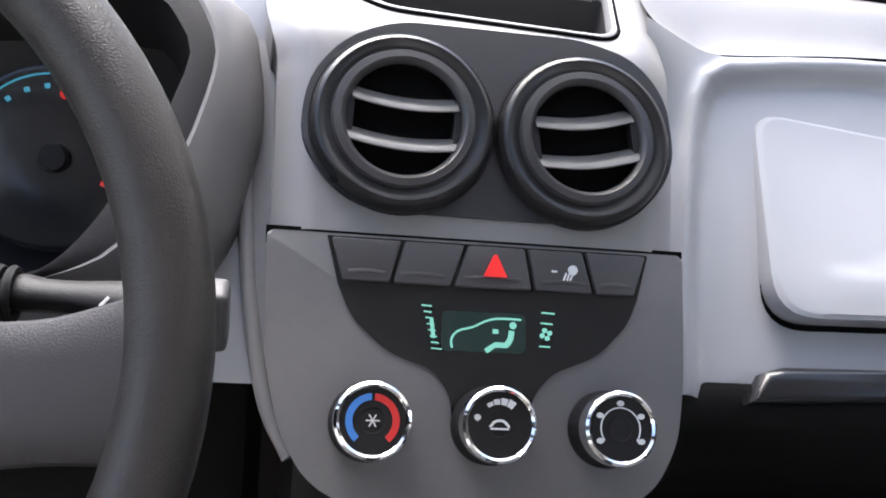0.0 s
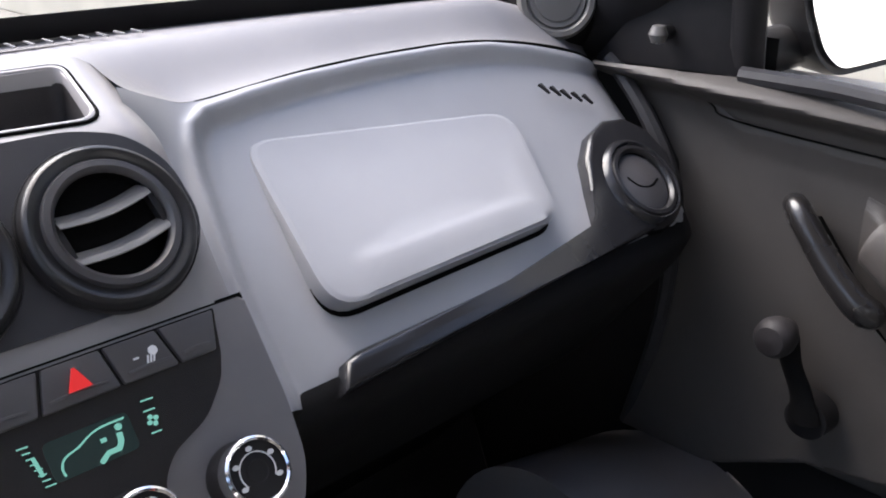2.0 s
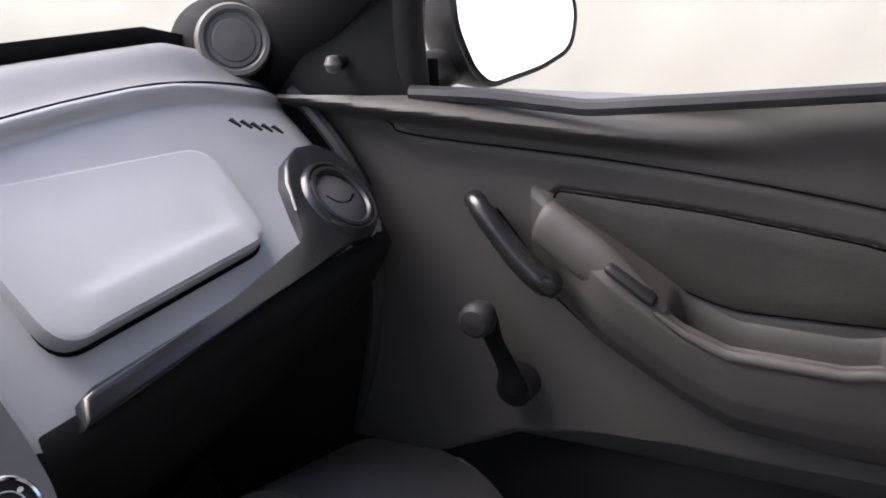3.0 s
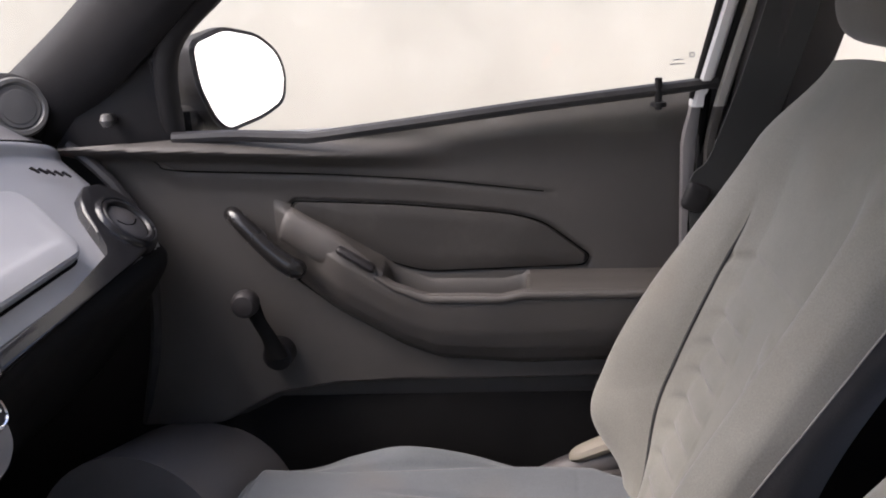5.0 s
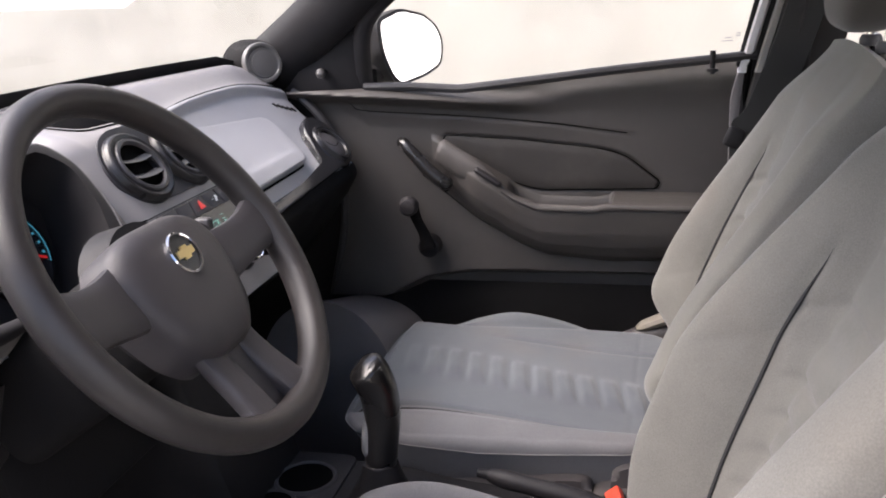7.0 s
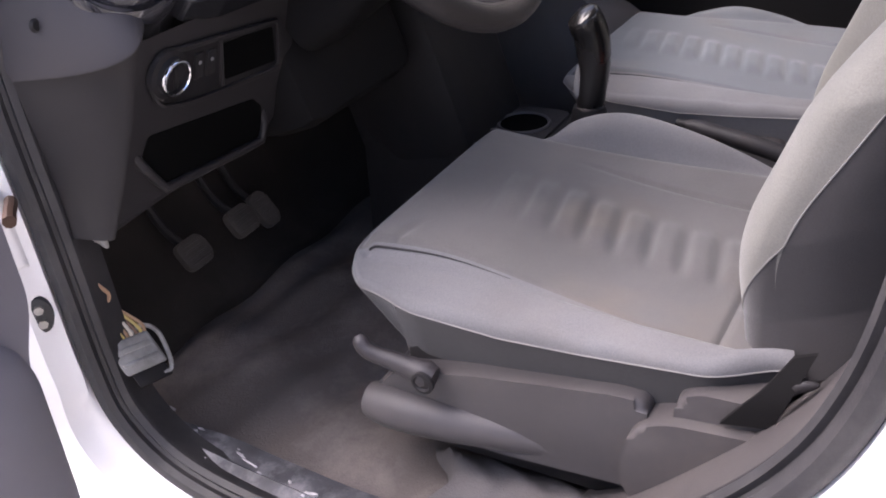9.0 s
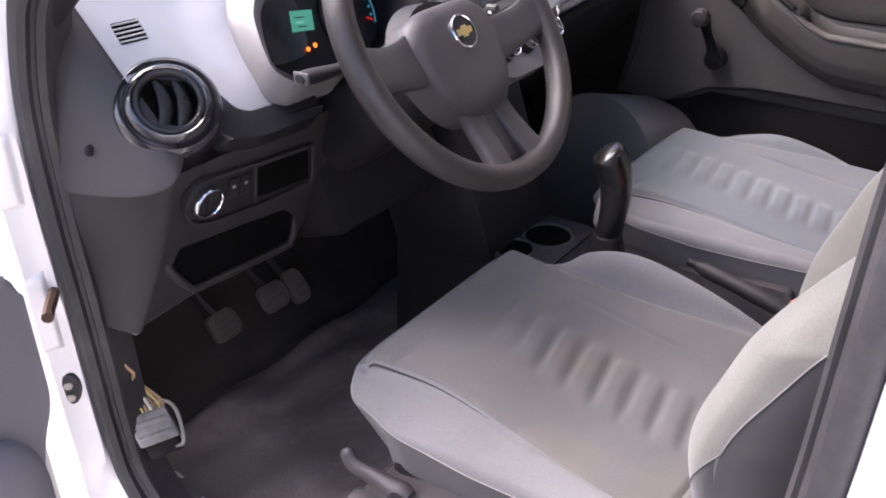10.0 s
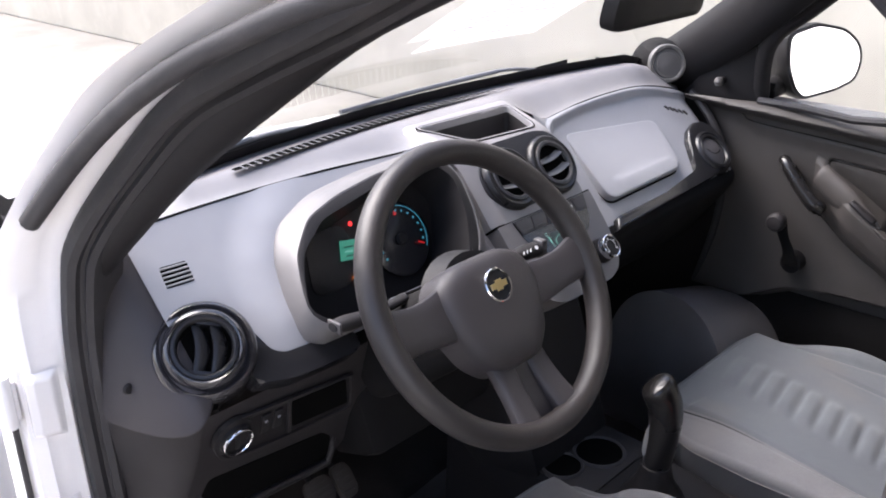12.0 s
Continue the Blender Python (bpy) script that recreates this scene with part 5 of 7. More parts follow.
def build_seat(cx, label, cloth, seam_lo, seam_hi, bolster, ribs, wings, widths, lift, wing_drop, tall):
    s = thing("front_seat", (cx, -0.4, 0.335), label, "seat", "front seats")
    hw = 0.214
    wing_y = (0.0, 0.18, 0.25, 0.315, 0.39, 0.47, 0.56, 0.62)
    wing_z = (0.560, 0.578, 0.608, 0.622, 0.610, 0.583, 0.552, 0.540)
    hump = spline([(y, z - wing_drop * smooth01(0.14, 0.28, y) * smooth01(0.62, 0.50, y)) for y, z in zip(wing_y, wing_z)], 60)
    wing_y, wing_z = [p[0] for p in hump], [p[1] for p in hump]

    def slab_half(v):
        return float(np.interp(v, [p[0] for p in SLAB], [p[1] for p in SLAB]))

    def top(u, v):
        """Cushion top; v from 0 at the front to 1 at the back. A slab that overhangs soft bolsters."""
        half = hw * (1 - 0.14 * smooth01(0.84, 1.0, v)) * (1 - 0.055 * smooth01(0.16, 0.0, v))
        slab = min(half * 0.93, slab_half(v))
        s1, sb = abs(2 * u - 1), 48 / 65
        a = s1 / sb * slab if s1 < sb else slab + (s1 - sb) / (1 - sb) * (half - slab)
        x = math.copysign(a, 2 * u - 1)
        y = -0.120 - 0.483 * v - 0.056 * (a / hw) ** 8 * (1 - v) ** 2
        z = 0.607 - 0.024 * v * v - 0.012 * math.exp(-((v - 0.72) / 0.3) ** 2) * max(0.0, 1 - (a / slab) ** 2)
        z += lift * smooth01(0.62, 0.05, v) - 0.020 * smooth01(0.06, 0.0, v) ** 2
        if a > slab:
            f = (a - slab) / (hw - slab)
            if x > 0:
                zb = float(np.interp(-y, wing_y, wing_z)) + 0.006
                rise = math.sin(min(1.0, f / 0.65) * math.pi / 2)
                z = z + (zb - z) * rise - 0.020 * max(0.0, f - 0.65) ** 2 / 0.12
            else:
                low = 0.597 + 0.008 * v - (0.013 - 0.007 * v) * f * f
                z += (low - z) * smooth01(0, 0.32, f) + 0.0012 * math.sin(31 * v + 5 * f) * math.exp(-((v - 0.55) / 0.2) ** 2) * f
        z -= (0.003 + 0.012 * math.exp(-v / 0.22)) * math.exp(-((a - slab - 0.004) / 0.006) ** 2) * smooth01(0.0, 0.03, v)
        # one row of stitched ribs down the middle, drifting inboard
        c = ribs[0] + ribs[1] * v
        if ribs[2] < v < 0.90 and abs(x - c) < 0.075:
            ph = (v - ribs[2]) / (0.90 - ribs[2]) * ribs[3] + (x - c) * 5
            fr = ph - math.floor(ph) - 0.5
            z += 0.0085 * rib(fr, 0.36) * rib((x - c) / 0.046, 1.0) * smooth01(ribs[2] - 0.1, ribs[2] + 0.22, v)
        # seams beside the ribs and across the back of the slab
        z -= 0.0035 * math.exp(-((x - (0.115 - 0.01 * v)) / 0.004) ** 2) * smooth01(0.3, 0.5, v)
        z -= (0.005 if cx < 0 else 0.001) * math.exp(-((v - 0.86) / 0.008) ** 2) if a < slab else 0
        # creases pressed into the cloth near the front corner
        z -= 0.0035 * math.exp(-((v - 0.10 - 0.6 * (x + slab)) / 0.012) ** 2) * smooth01(0.06, 0.0, x + slab) if a < slab else 0
        return (cx + x, y, z)

    # rolled front and sides down to the seam, then the dark skirt
    rim = [top(0, 1 - k / 170) for k in range(171)] + [top(k / 130, 0) for k in range(1, 131)] + [top(1, k / 170) for k in range(1, 171)]

    def down(k, f):
        x, y, z = rim[k]
        a, b = rim[max(0, k - 8)], rim[min(len(rim) - 1, k + 8)]
        d = Vector((b[0] - a[0], b[1] - a[1])).normalized()
        nx, ny = -d.y, d.x
        if nx * (x - cx) + ny * (y + 0.4) < 0:
            nx, ny = -nx, -ny
        out = (0.013 - 0.005 * smooth01(-0.24, -0.16, y)) * math.sin(f * math.pi / 2)
        zl = min(float(np.interp(-y, (0.12, 0.175, 0.21, 0.33, 0.41, 0.51, 0.60), (0.584, 0.582, 0.577, 0.571, 0.575, 0.583, 0.590))), z - 0.009)
        return (x + nx * out, y + ny * out, z + (zl - z) * (1 - math.cos(f * math.pi / 2)))

    n = len(rim) - 1
    cb = joined(sheet(top, 130, 170), sheet(lambda u, v: down(round(u * n), v), n, 8))
    bmesh.ops.remove_doubles(cb, verts=cb.verts[:], dist=0.0002)
    cb.faces.ensure_lookup_table()
    side = cb.copy()

    def on_slab(face):
        p = face.calc_center_median()
        v = min(1.0, max(0.0, (-0.120 - p.y) / 0.483))
        half = hw * (1 - 0.14 * smooth01(0.84, 1.0, v)) * (1 - 0.055 * smooth01(0.16, 0.0, v))
        return abs(p.x - cx) < min(half * 0.93, slab_half(v))

    bmesh.ops.delete(cb, geom=[f for f in cb.faces if not on_slab(f)], context="FACES")
    bmesh.ops.delete(side, geom=[f for f in side.faces if on_slab(f)], context="FACES")
    part("cushion", cb, cloth, s, "gray ribbed cloth cushion", 60)
    for sg in (-1, 1):
        one = side.copy()
        bmesh.ops.delete(one, geom=[f for f in one.faces if sg * (f.calc_center_median().x - cx) < 0], context="FACES")
        part("cushion_bolster", one, bolster if sg > 0 else M_BOLST, s, "paler cloth side bolster", 60)
    side.free()

    def skirt(u, v):
        x, y, z = down(round(u * n), 1.0)
        return (x + (cx - x) * 0.10 * v, y - (0.05 * v if y > -0.2 else 0), z - 0.085 * v)

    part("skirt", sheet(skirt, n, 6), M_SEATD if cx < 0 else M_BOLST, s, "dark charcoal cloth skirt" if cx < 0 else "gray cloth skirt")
    part("piping", tube([down(k, 1.0) for k in range(0, n + 1, 3)], 0.0009, 6), M_THREAD, s, "pale stitched seam")

    # backrest
    def back_width(t):
        return float(np.interp(t, (0, 0.15, 0.35, 0.6, 0.8, 0.92, 1.0), (*widths, 0.226, 0.208, 0.195, 0.165) if cx < 0 else (*widths, 0.226, 0.212, 0.203, 0.180)))

    def spine(t):
        return Vector((cx, -0.605 - 0.371 * tall * t - 0.012 * math.sin(math.pi * t), 0.568 + tall * t))

    nrm = Vector((0, -0.93, 0.37)) * -1

    def front(u, v):
        t = v
        w = back_width(t)
        x = (2 * u - 1) * w
        a = abs(x) / w
        d = 0.012
        wing = wings[2] * smooth01(wings[0], wings[1], t) * smooth01(1.04, wings[3], t) + 0.012
        d += wing * smooth01(0.44, 0.84, a) - wings[4] * (1 - math.sqrt(max(0.0, 1 - max(0.0, (a - 0.74) / 0.26) ** 2)))
        d -= 0.007 * math.exp(-((a - 0.60) / 0.020) ** 2) * smooth01(0.80, 0.70, t)
        d += 0.006 * smooth01(0.60, 0.50, a) * smooth01(0.74, 0.60, t)
        if a < 0.60:
            d -= 0.005 * math.exp(-((t - 0.64) / 0.012) ** 2)
            if t < 0.58 and t > 0.12 and 0.12 < a < 0.56:
                ph = (t - 0.12) / 0.46 * 7
                d += 0.0080 * rib(ph - math.floor(ph) - 0.5, 0.40) * rib((a - 0.34) / 0.20, 1.0)
        edge = smooth01(1.0, 0.88, t)
        d = d * edge + (1 - edge) * (-0.045 if cx < 0 else -0.026)
        p = spine(t) + nrm * d
        return (cx + x, p.y, p.z + (0.012 * (1 - a * a) if t > 0.93 else 0) * (t - 0.93) / 0.07)

    for sg in (-1, 1):
        seam = [Vector(front(0.5 + sg * 0.30, t)) + nrm * 0.0004 for t in np.linspace(0.06, 0.74, 60)]
        part("seam", tube(seam, [0.0022 * min(1.0, (59 - k) / 8) + 0.0001 for k in range(60)], 6), M_BELT, s)
    # Dark tapering tube added as the shade in the crease under the slab.
    gaps = [Vector(top(0.5 - 0.5 * (48 / 65 + 0.015), v)) + Vector((0, 0, 0.0005)) for v in np.linspace(0.03, 0.40, 40)]
    part("crease_shade", tube(gaps, [0.0016 * (1 - k / 40) + 0.0002 for k in range(40)], 6), M_SEATD, s)
    border = [front(0, k / 120) for k in range(121)] + [front(k / 150, 1) for k in range(1, 151)] + [front(1, 1 - k / 120) for k in range(1, 121)]
    nb = len(border) - 1

    def shell(u, v):
        x, y, z = border[round(u * nb)]
        out = math.sin(math.pi * v) * 0.012
        q = Vector((x, y, z)) - nrm * 0.112 * v * (1.0 - (0.45 if cx < 0 else 0.56) * smooth01(tall + 0.42, tall + (0.538 if cx < 0 else 0.58), z))
        sgn = max(-1.0, min(1.0, (x - cx) / 0.15))
        return (q.x + sgn * out + (cx - q.x) * 0.12 * v, q.y, q.z + (out - 0.012 * v) * smooth01(tall + 0.498, tall + 0.538, z) - (0.062 if cx > 0 else 0.0) * v * smooth01(tall + 0.40, tall + 0.54, z))

    def split(k):
        z = border[k][2]
        side = seam_lo + (seam_hi - seam_lo) * smooth01(0.66, 0.95, z)
        return side + (0.96 - side) * smooth01(tall + (0.448 if cx < 0 else 0.480), tall + (0.523 if cx < 0 else 0.545), z)

    def seam_a(t):
        return 1.0 - (0.26 if cx < 0 else 0.0) * smooth01(0.34, 0.02, t)

    bb = joined(sheet(lambda u, v: front(0.5 + (u - 0.5) * seam_a(v), v), 150, 120), sheet(lambda u, v: shell(u, v * split(round(u * nb))), nb, 8))
    bmesh.ops.remove_doubles(bb, verts=bb.verts[:], dist=0.0002)
    part("backrest", bb, M_SEAT, s, "gray cloth backrest with wrapped side bolsters", 60)
    wrap = [sheet(lambda u, v, g=g: front(0.5 + 0.5 * g * (seam_a(0.34 * v) + (1 - seam_a(0.34 * v)) * u), 0.34 * v), 12, 41) for g in (-1, 1)] if cx < 0 else []
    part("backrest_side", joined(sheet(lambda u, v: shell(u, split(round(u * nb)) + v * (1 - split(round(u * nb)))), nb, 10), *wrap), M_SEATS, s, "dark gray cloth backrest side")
    rear = [shell(u, 1.0) for u in np.linspace(0, 1, nb + 1)]
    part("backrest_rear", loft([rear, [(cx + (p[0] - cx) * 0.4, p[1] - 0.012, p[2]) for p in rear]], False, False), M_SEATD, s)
    foot = [front(0.5 - 0.5 * seam_a(t), t) for t in np.linspace(0.02, 0.32, 24)] if cx < 0 else []
    part("back_piping", tube(foot + [shell(k / nb, split(k)) for k in range(42 if cx < 0 else 0, nb - (41 if cx < 0 else -1), 2)], 0.0009, 6), M_THREAD, s, "pale stitched seam")
    # headrest on two posts
    hc = Vector((cx, -0.835, 1.203))

    def head(u, v):
        th, ph = 2 * math.pi * u, -math.pi / 2 + math.pi * v
        c = math.copysign(abs(math.cos(ph)) ** 0.55, 1)
        ex = math.copysign(abs(math.cos(th)) ** 0.55, math.cos(th)) * c
        ey = math.copysign(abs(math.sin(th)) ** 0.55, math.sin(th)) * c
        ez = math.copysign(abs(math.sin(ph)) ** 0.7, math.sin(ph))
        return tuple(hc + Vector((0.118 * ex * (1 - 0.12 * ez), 0.046 * ey - 0.02 * ez, 0.098 * ez)))

    part("headrest", sheet(head, 48, 28, True), M_HEADR, s, "dark gray-brown cloth headrest")
    for k in (-1, 1):
        part("post", tube([hc + Vector((k * 0.055, -0.004, -0.14)), hc + Vector((k * 0.055, -0.012, -0.08))], 0.006, 10), M_CHROME, s, "chrome headrest post")
        part("post_guide", lathe([(0.015, -0.004), (0.015, 0.004), (0.012, 0.010), (0.0, 0.011)], Matrix.Translation(hc + Vector((k * 0.055, -0.008, tall - 0.668 + 0.050))), 16), M_SEATPL, s)
    # base cover, recliner cover, lever, rail
    for sg in (-1, 1):
        bx = cx + sg * 0.215
        m = Matrix.Translation((bx, 0, 0)) @ Matrix(((0, 0, sg, 0), (1, 0, 0, 0), (0, 1, 0, 0), (0, 0, 0, 1)))
        cover = rounded([(-0.178, 0.432), (-0.176, 0.468), (-0.205, 0.500), (-0.30, 0.522), (-0.455, 0.546), (-0.486, 0.545), (-0.492, 0.50), (-0.48, 0.435), (-0.32, 0.425)], 0.012)
        part("base_cover", prism(cover, m, 0.05, 0.014, 5, 0.022), M_SEATPL, s, "gray plastic side cover")
        rc = rounded([(-0.468, 0.43), (-0.466, 0.490), (-0.478, 0.524), (-0.512, 0.540), (-0.590, 0.546), (-0.640, 0.560), (-0.69, 0.60), (-0.69, 0.43)], [0.02, 0.024, 0.024, 0.03, 0.03, 0.03, 0.02, 0.014])
        part("recliner_cover", prism(rc, m, 0.048, 0.020, 6, 0.036), M_SEATPL, s)
        lip = rounded([(-0.510, 0.50), (-0.514, 0.560), (-0.535, 0.572), (-0.60, 0.574), (-0.615, 0.50)], 0.014)
        part("recliner_lip", prism(lip, m, 0.040, 0.008, 3, 0.022), M_SEATPL, s)
        roll = [Vector((bx + sg * (0.024 - 0.024 * smooth01(3, 16, k)), -0.168 - 0.30 * k / 20, 0.452 - 0.006 * k / 20)) for k in range(21)]
        part("base_roll", tube(roll, [0.020, 0.0245] + [0.026 - 0.0004 * k for k in range(19)], 18), M_SEATPL, s, "gray plastic roll along the base cover")
        part("rail", box((0.03, 0.50, 0.03), Matrix.Translation((bx - sg * 0.02, -0.41, 0.40)), 0.004), M_BLACK, s)
    part("base_frame", box((0.42, 0.40, 0.14), Matrix.Translation((cx, -0.40, 0.47)), 0.02), M_BLACK, s)
    lx = cx - 0.248
    lv = part("height_lever", tube(spline([(lx, -0.170, 0.546), (lx - 0.004, -0.185, 0.532), (lx, -0.215, 0.524), (lx + 0.002, -0.262, 0.514)], 14), [0.006, 0.009, 0.0095, 0.0095, 0.0095, 0.0095, 0.0095, 0.0095, 0.010, 0.0105, 0.011, 0.012, 0.014, 0.016, 0.012], 12, flat=1.0), M_HUB, s, "gray plastic adjusting lever")
    part("bolt", lathe([(0.013, 0.0), (0.013, 0.004), (0.010, 0.005), (0.008, 0.002), (0.0, 0.002)], Matrix.Translation((lx - 0.010, -0.255, 0.516)) @ Matrix.Rotation(radians(-90), 4, "Y"), 20), M_BLACK, lv)
    part("front_tube", tube([(cx - 0.24, -0.186, 0.452), (cx + 0.24, -0.186, 0.452)], 0.020, 16), M_SEATPL, s)
    return s


build_seat(-0.313, "gray cloth driver seat, cushion soiled and creased", M_SEATDRV, 0.0, 0.34, M_BOLST, (0.004, -0.03, 0.22, 8.5), (-0.20, 0.45, 0.138, 0.56, 0.042), (0.180, 0.180, 0.208), 0.014, -0.020, 0.552)
build_seat(0.315, "gray cloth passenger seat with bluish ribbed cushion", M_SEATC, 0.12, 0.34, M_SEATC, (0.012, -0.075, 0.09, 11), (0.0, 0.34, 0.108, 0.42, 0.030), (0.190, 0.210, 0.230), 0.0, 0.013, 0.500)


# ---- passenger door ----
def door_x(y, z):
    """Inner skin of the passenger door card."""
    x = 0.612 + 0.02 * smooth01(0.05, -0.35, y) - 0.02 * smooth01(0.95, 1.05, z)
    return x


WINLOW = ((0.13, 1.008), (-0.035, 1.010), (-0.115, 1.010), (-0.214, 1.003), (-0.33, 1.014), (-0.491, 1.030), (-0.697, 1.047), (-0.75, 1.05))


def win_low(y):
    return float(np.interp(-y, [-p[0] for p in WINLOW], [p[1] for p in WINLOW]))


LEDGE = ((0.10, 1.003), (-0.077, 0.992), (-0.244, 0.977), (-0.375, 0.968), (-0.5, 0.985), (-0.72, 1.0))
INS = [(-0.170, 0.905), (-0.176, 0.917), (-0.32, 0.905), (-0.46, 0.888), (-0.503, 0.876), (-0.563, 0.828), (-0.557, 0.815), (-0.347, 0.812), (-0.305, 0.824), (-0.185, 0.886)]
ARM_TOP = ((-0.14, 0.905), (-0.165, 0.896), (-0.239, 0.851), (-0.31, 0.804), (-0.351, 0.788), (-0.449, 0.785), (-0.474, 0.790), (-0.72, 0.786))
ARM_LOW = ((-0.12, 0.850), (-0.143, 0.832), (-0.226, 0.763), (-0.309, 0.711), (-0.359, 0.690), (-0.477, 0.680), (-0.72, 0.684))


def along(tab, y):
    return float(np.interp(-y, [-p[0] for p in tab], [p[1] for p in tab]))


INSR = rounded(INS, [0.006, 0.006, 0.02, 0.02, 0.02, 0.006, 0.006, 0.02, 0.02, 0.01])
pdoor = thing("passenger_door", (0.66, -0.3, 0.40), "closed passenger door with taupe gray plastic card", "door")


def card(u, v):
    y0 = float(np.interp(0.60 + 0.41 * v, (0.60, 0.743, 0.866, 0.917, 0.968, 1.0), (0.07, 0.032, 0.020, 0.028, 0.062, 0.115)))
    y = y0 - (y0 + 0.72) * u
    zt = win_low(y) - 0.001
    z = 0.60 + (zt - 0.60) * v
    x = door_x(y, z)
    lz = float(np.interp(-y, [-p[0] for p in LEDGE], [p[1] for p in LEDGE]))
    fade = smooth01(-0.42, -0.2, y)
    x -= 0.024 * fade * smooth01(lz - 0.020, lz + 0.002, z)
    x += 0.034 * fade * smooth01(lz + 0.001, lz + 0.024, z)
    x += 0.020 * smooth01(-0.22, -0.42, y) * smooth01(zt - 0.050, zt, z) ** 2
    # groove line below the ledge
    gz = float(np.interp(-y, (-0.02, 0.031, 0.208, 0.373, 0.511), (0.997, 0.964, 0.950, 0.933, 0.913)))
    if 0.02 > y > -0.52:
        x += 0.0022 * math.exp(-((z - gz) / 0.0024) ** 2) - 0.004 * smooth01(gz - 0.03, gz, z) * smooth01(-0.52, -0.3, y)
    # insert slightly sunk with a groove round it
    d = signed(INSR, y, z)
    x += 0.0045 * math.exp(-((d) / 0.0028) ** 2) - 0.002 * smooth01(0.0, -0.006, d)
    # lower pocket step
    pz = float(np.interp(-y, (0.0, 0.05, 0.127, 0.217, 0.476, 0.75), (0.585, 0.60, 0.638, 0.650, 0.650, 0.655)))
    x += 0.028 * smooth01(pz + 0.006, pz - 0.008, z)
    return (x, y, z)


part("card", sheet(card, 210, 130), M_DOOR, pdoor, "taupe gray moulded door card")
def insert_ring(f, lift):
    ring = [(-0.3665 + (y + 0.3665) * f, 0.860 + (z - 0.860) * f) for y, z in INSR]
    return [(door_x(y, z) - lift, y, z) for y, z in ring]


part("insert", loft([insert_ring(0.985, -0.001), insert_ring(0.975, 0.0035), insert_ring(0.95, 0.0042), insert_ring(0.5, 0.0042), insert_ring(0.05, 0.0042)]), M_DOORINS, pdoor, "darker vinyl insert")
part("insert_groove", tube([(door_x(y, z) - 0.0012, y, z) for y, z in INSR], 0.0011, 6, True, up=(1, 0, 0)), M_DARKVOID, pdoor)
part("card_groove", tube([(door_x(y, z) - 0.0045 + 0.002 * k / 30, y, z) for k, (y, z) in enumerate(spline([(0.02, 0.997), (-0.005, 0.978), (-0.031, 0.966), (-0.208, 0.952), (-0.373, 0.935), (-0.505, 0.916)], 30))], 0.0009, 6, up=(1, 0, 0)), M_DARKVOID, pdoor)


def low_panel(u, v):
    y = 0.10 - 0.82 * u
    z = 0.38 + 0.245 * v
    return (0.648 - 0.03 * math.sin(math.pi * v) * 0.4 - 0.02 * smooth01(0.0, 0.1, y), y, z)


# The seat's shadow on the door bottom is put into this black.
part("lower_panel", sheet(low_panel, 40, 16), M_UNDER, pdoor, "map pocket along the door bottom, blackened for the seat's shadow")


def armrest(u, v):
    y = -0.150 - 0.568 * u
    zt, zl = along(ARM_TOP, y), along(ARM_LOW, y)
    reach = 0.058 * smooth01(-0.13, -0.25, y)
    x0 = door_x(y, zt)
    tr = smooth01(-0.29, -0.325, y) * smooth01(-0.482, -0.474, y)
    prof = [(0.006, zt + 0.022), (-reach * 0.06, zt + 0.019 - 0.010 * tr), (-reach * 0.16, zt + 0.017 - 0.050 * tr), (-reach * 0.62, zt + 0.012 - 0.055 * tr), (-reach * 0.74, zt + 0.010 - 0.040 * tr), (-reach * 0.82, zt + 0.009), (-reach * 0.93, zt + 0.006), (-reach, zt - 0.004), (-reach * 0.98, zt - 0.014), (-reach * 0.86, zt + (zl - zt) * 0.45), (-reach * 0.66, zt + (zl - zt) * 0.70), (-reach * 0.60, zt + (zl - zt) * 0.74), (-reach * 0.42, zl + 0.012), (-reach * 0.12, zl), (0.008, zl - 0.002)]
    f = v * (len(prof) - 1)
    i = min(int(f), len(prof) - 2)
    a, b = prof[i], prof[i + 1]
    return (x0 + a[0] + (b[0] - a[0]) * (f - i), y, a[1] + (b[1] - a[1]) * (f - i))


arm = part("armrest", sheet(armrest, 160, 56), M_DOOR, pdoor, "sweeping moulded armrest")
part("grab_pocket", sheet(lambda u, v: (door_x(0, 0.8) + 0.020 - 0.058 * (0.14 + 0.5 * v), -0.318 - 0.155 * u, along(ARM_TOP, -0.318 - 0.155 * u) - 0.0300 - 0.005 * v), 16, 4), M_DOORINS, arm, "dark grab pocket")
PULL = spline([(0.598, -0.097, 0.905), (0.588, -0.104, 0.910), (0.580, -0.118, 0.898), (0.574, -0.150, 0.865), (0.574, -0.176, 0.842), (0.584, -0.190, 0.833)], 22)
part("door_pull", tube(PULL, [0.006, 0.0088, 0.0100] + [0.0102 + 0.00022 * k for k in range(16)] + [0.0136, 0.0132, 0.0120, 0.009], 12), M_SHIFT, pdoor, "glossy black door release")
part("pull_recess", tube(spline([(0.607, -0.112, 0.893), (0.600, -0.140, 0.864), (0.592, -0.170, 0.834), (0.588, -0.186, 0.826)], 10), 0.0085, 8), M_DARKVOID, pdoor)
NOSE = spline([(0.598, -0.170, 0.893), (0.596, -0.176, 0.890), (0.592, -0.202, 0.874), (0.587, -0.240, 0.851), (0.582, -0.290, 0.818)], 20)
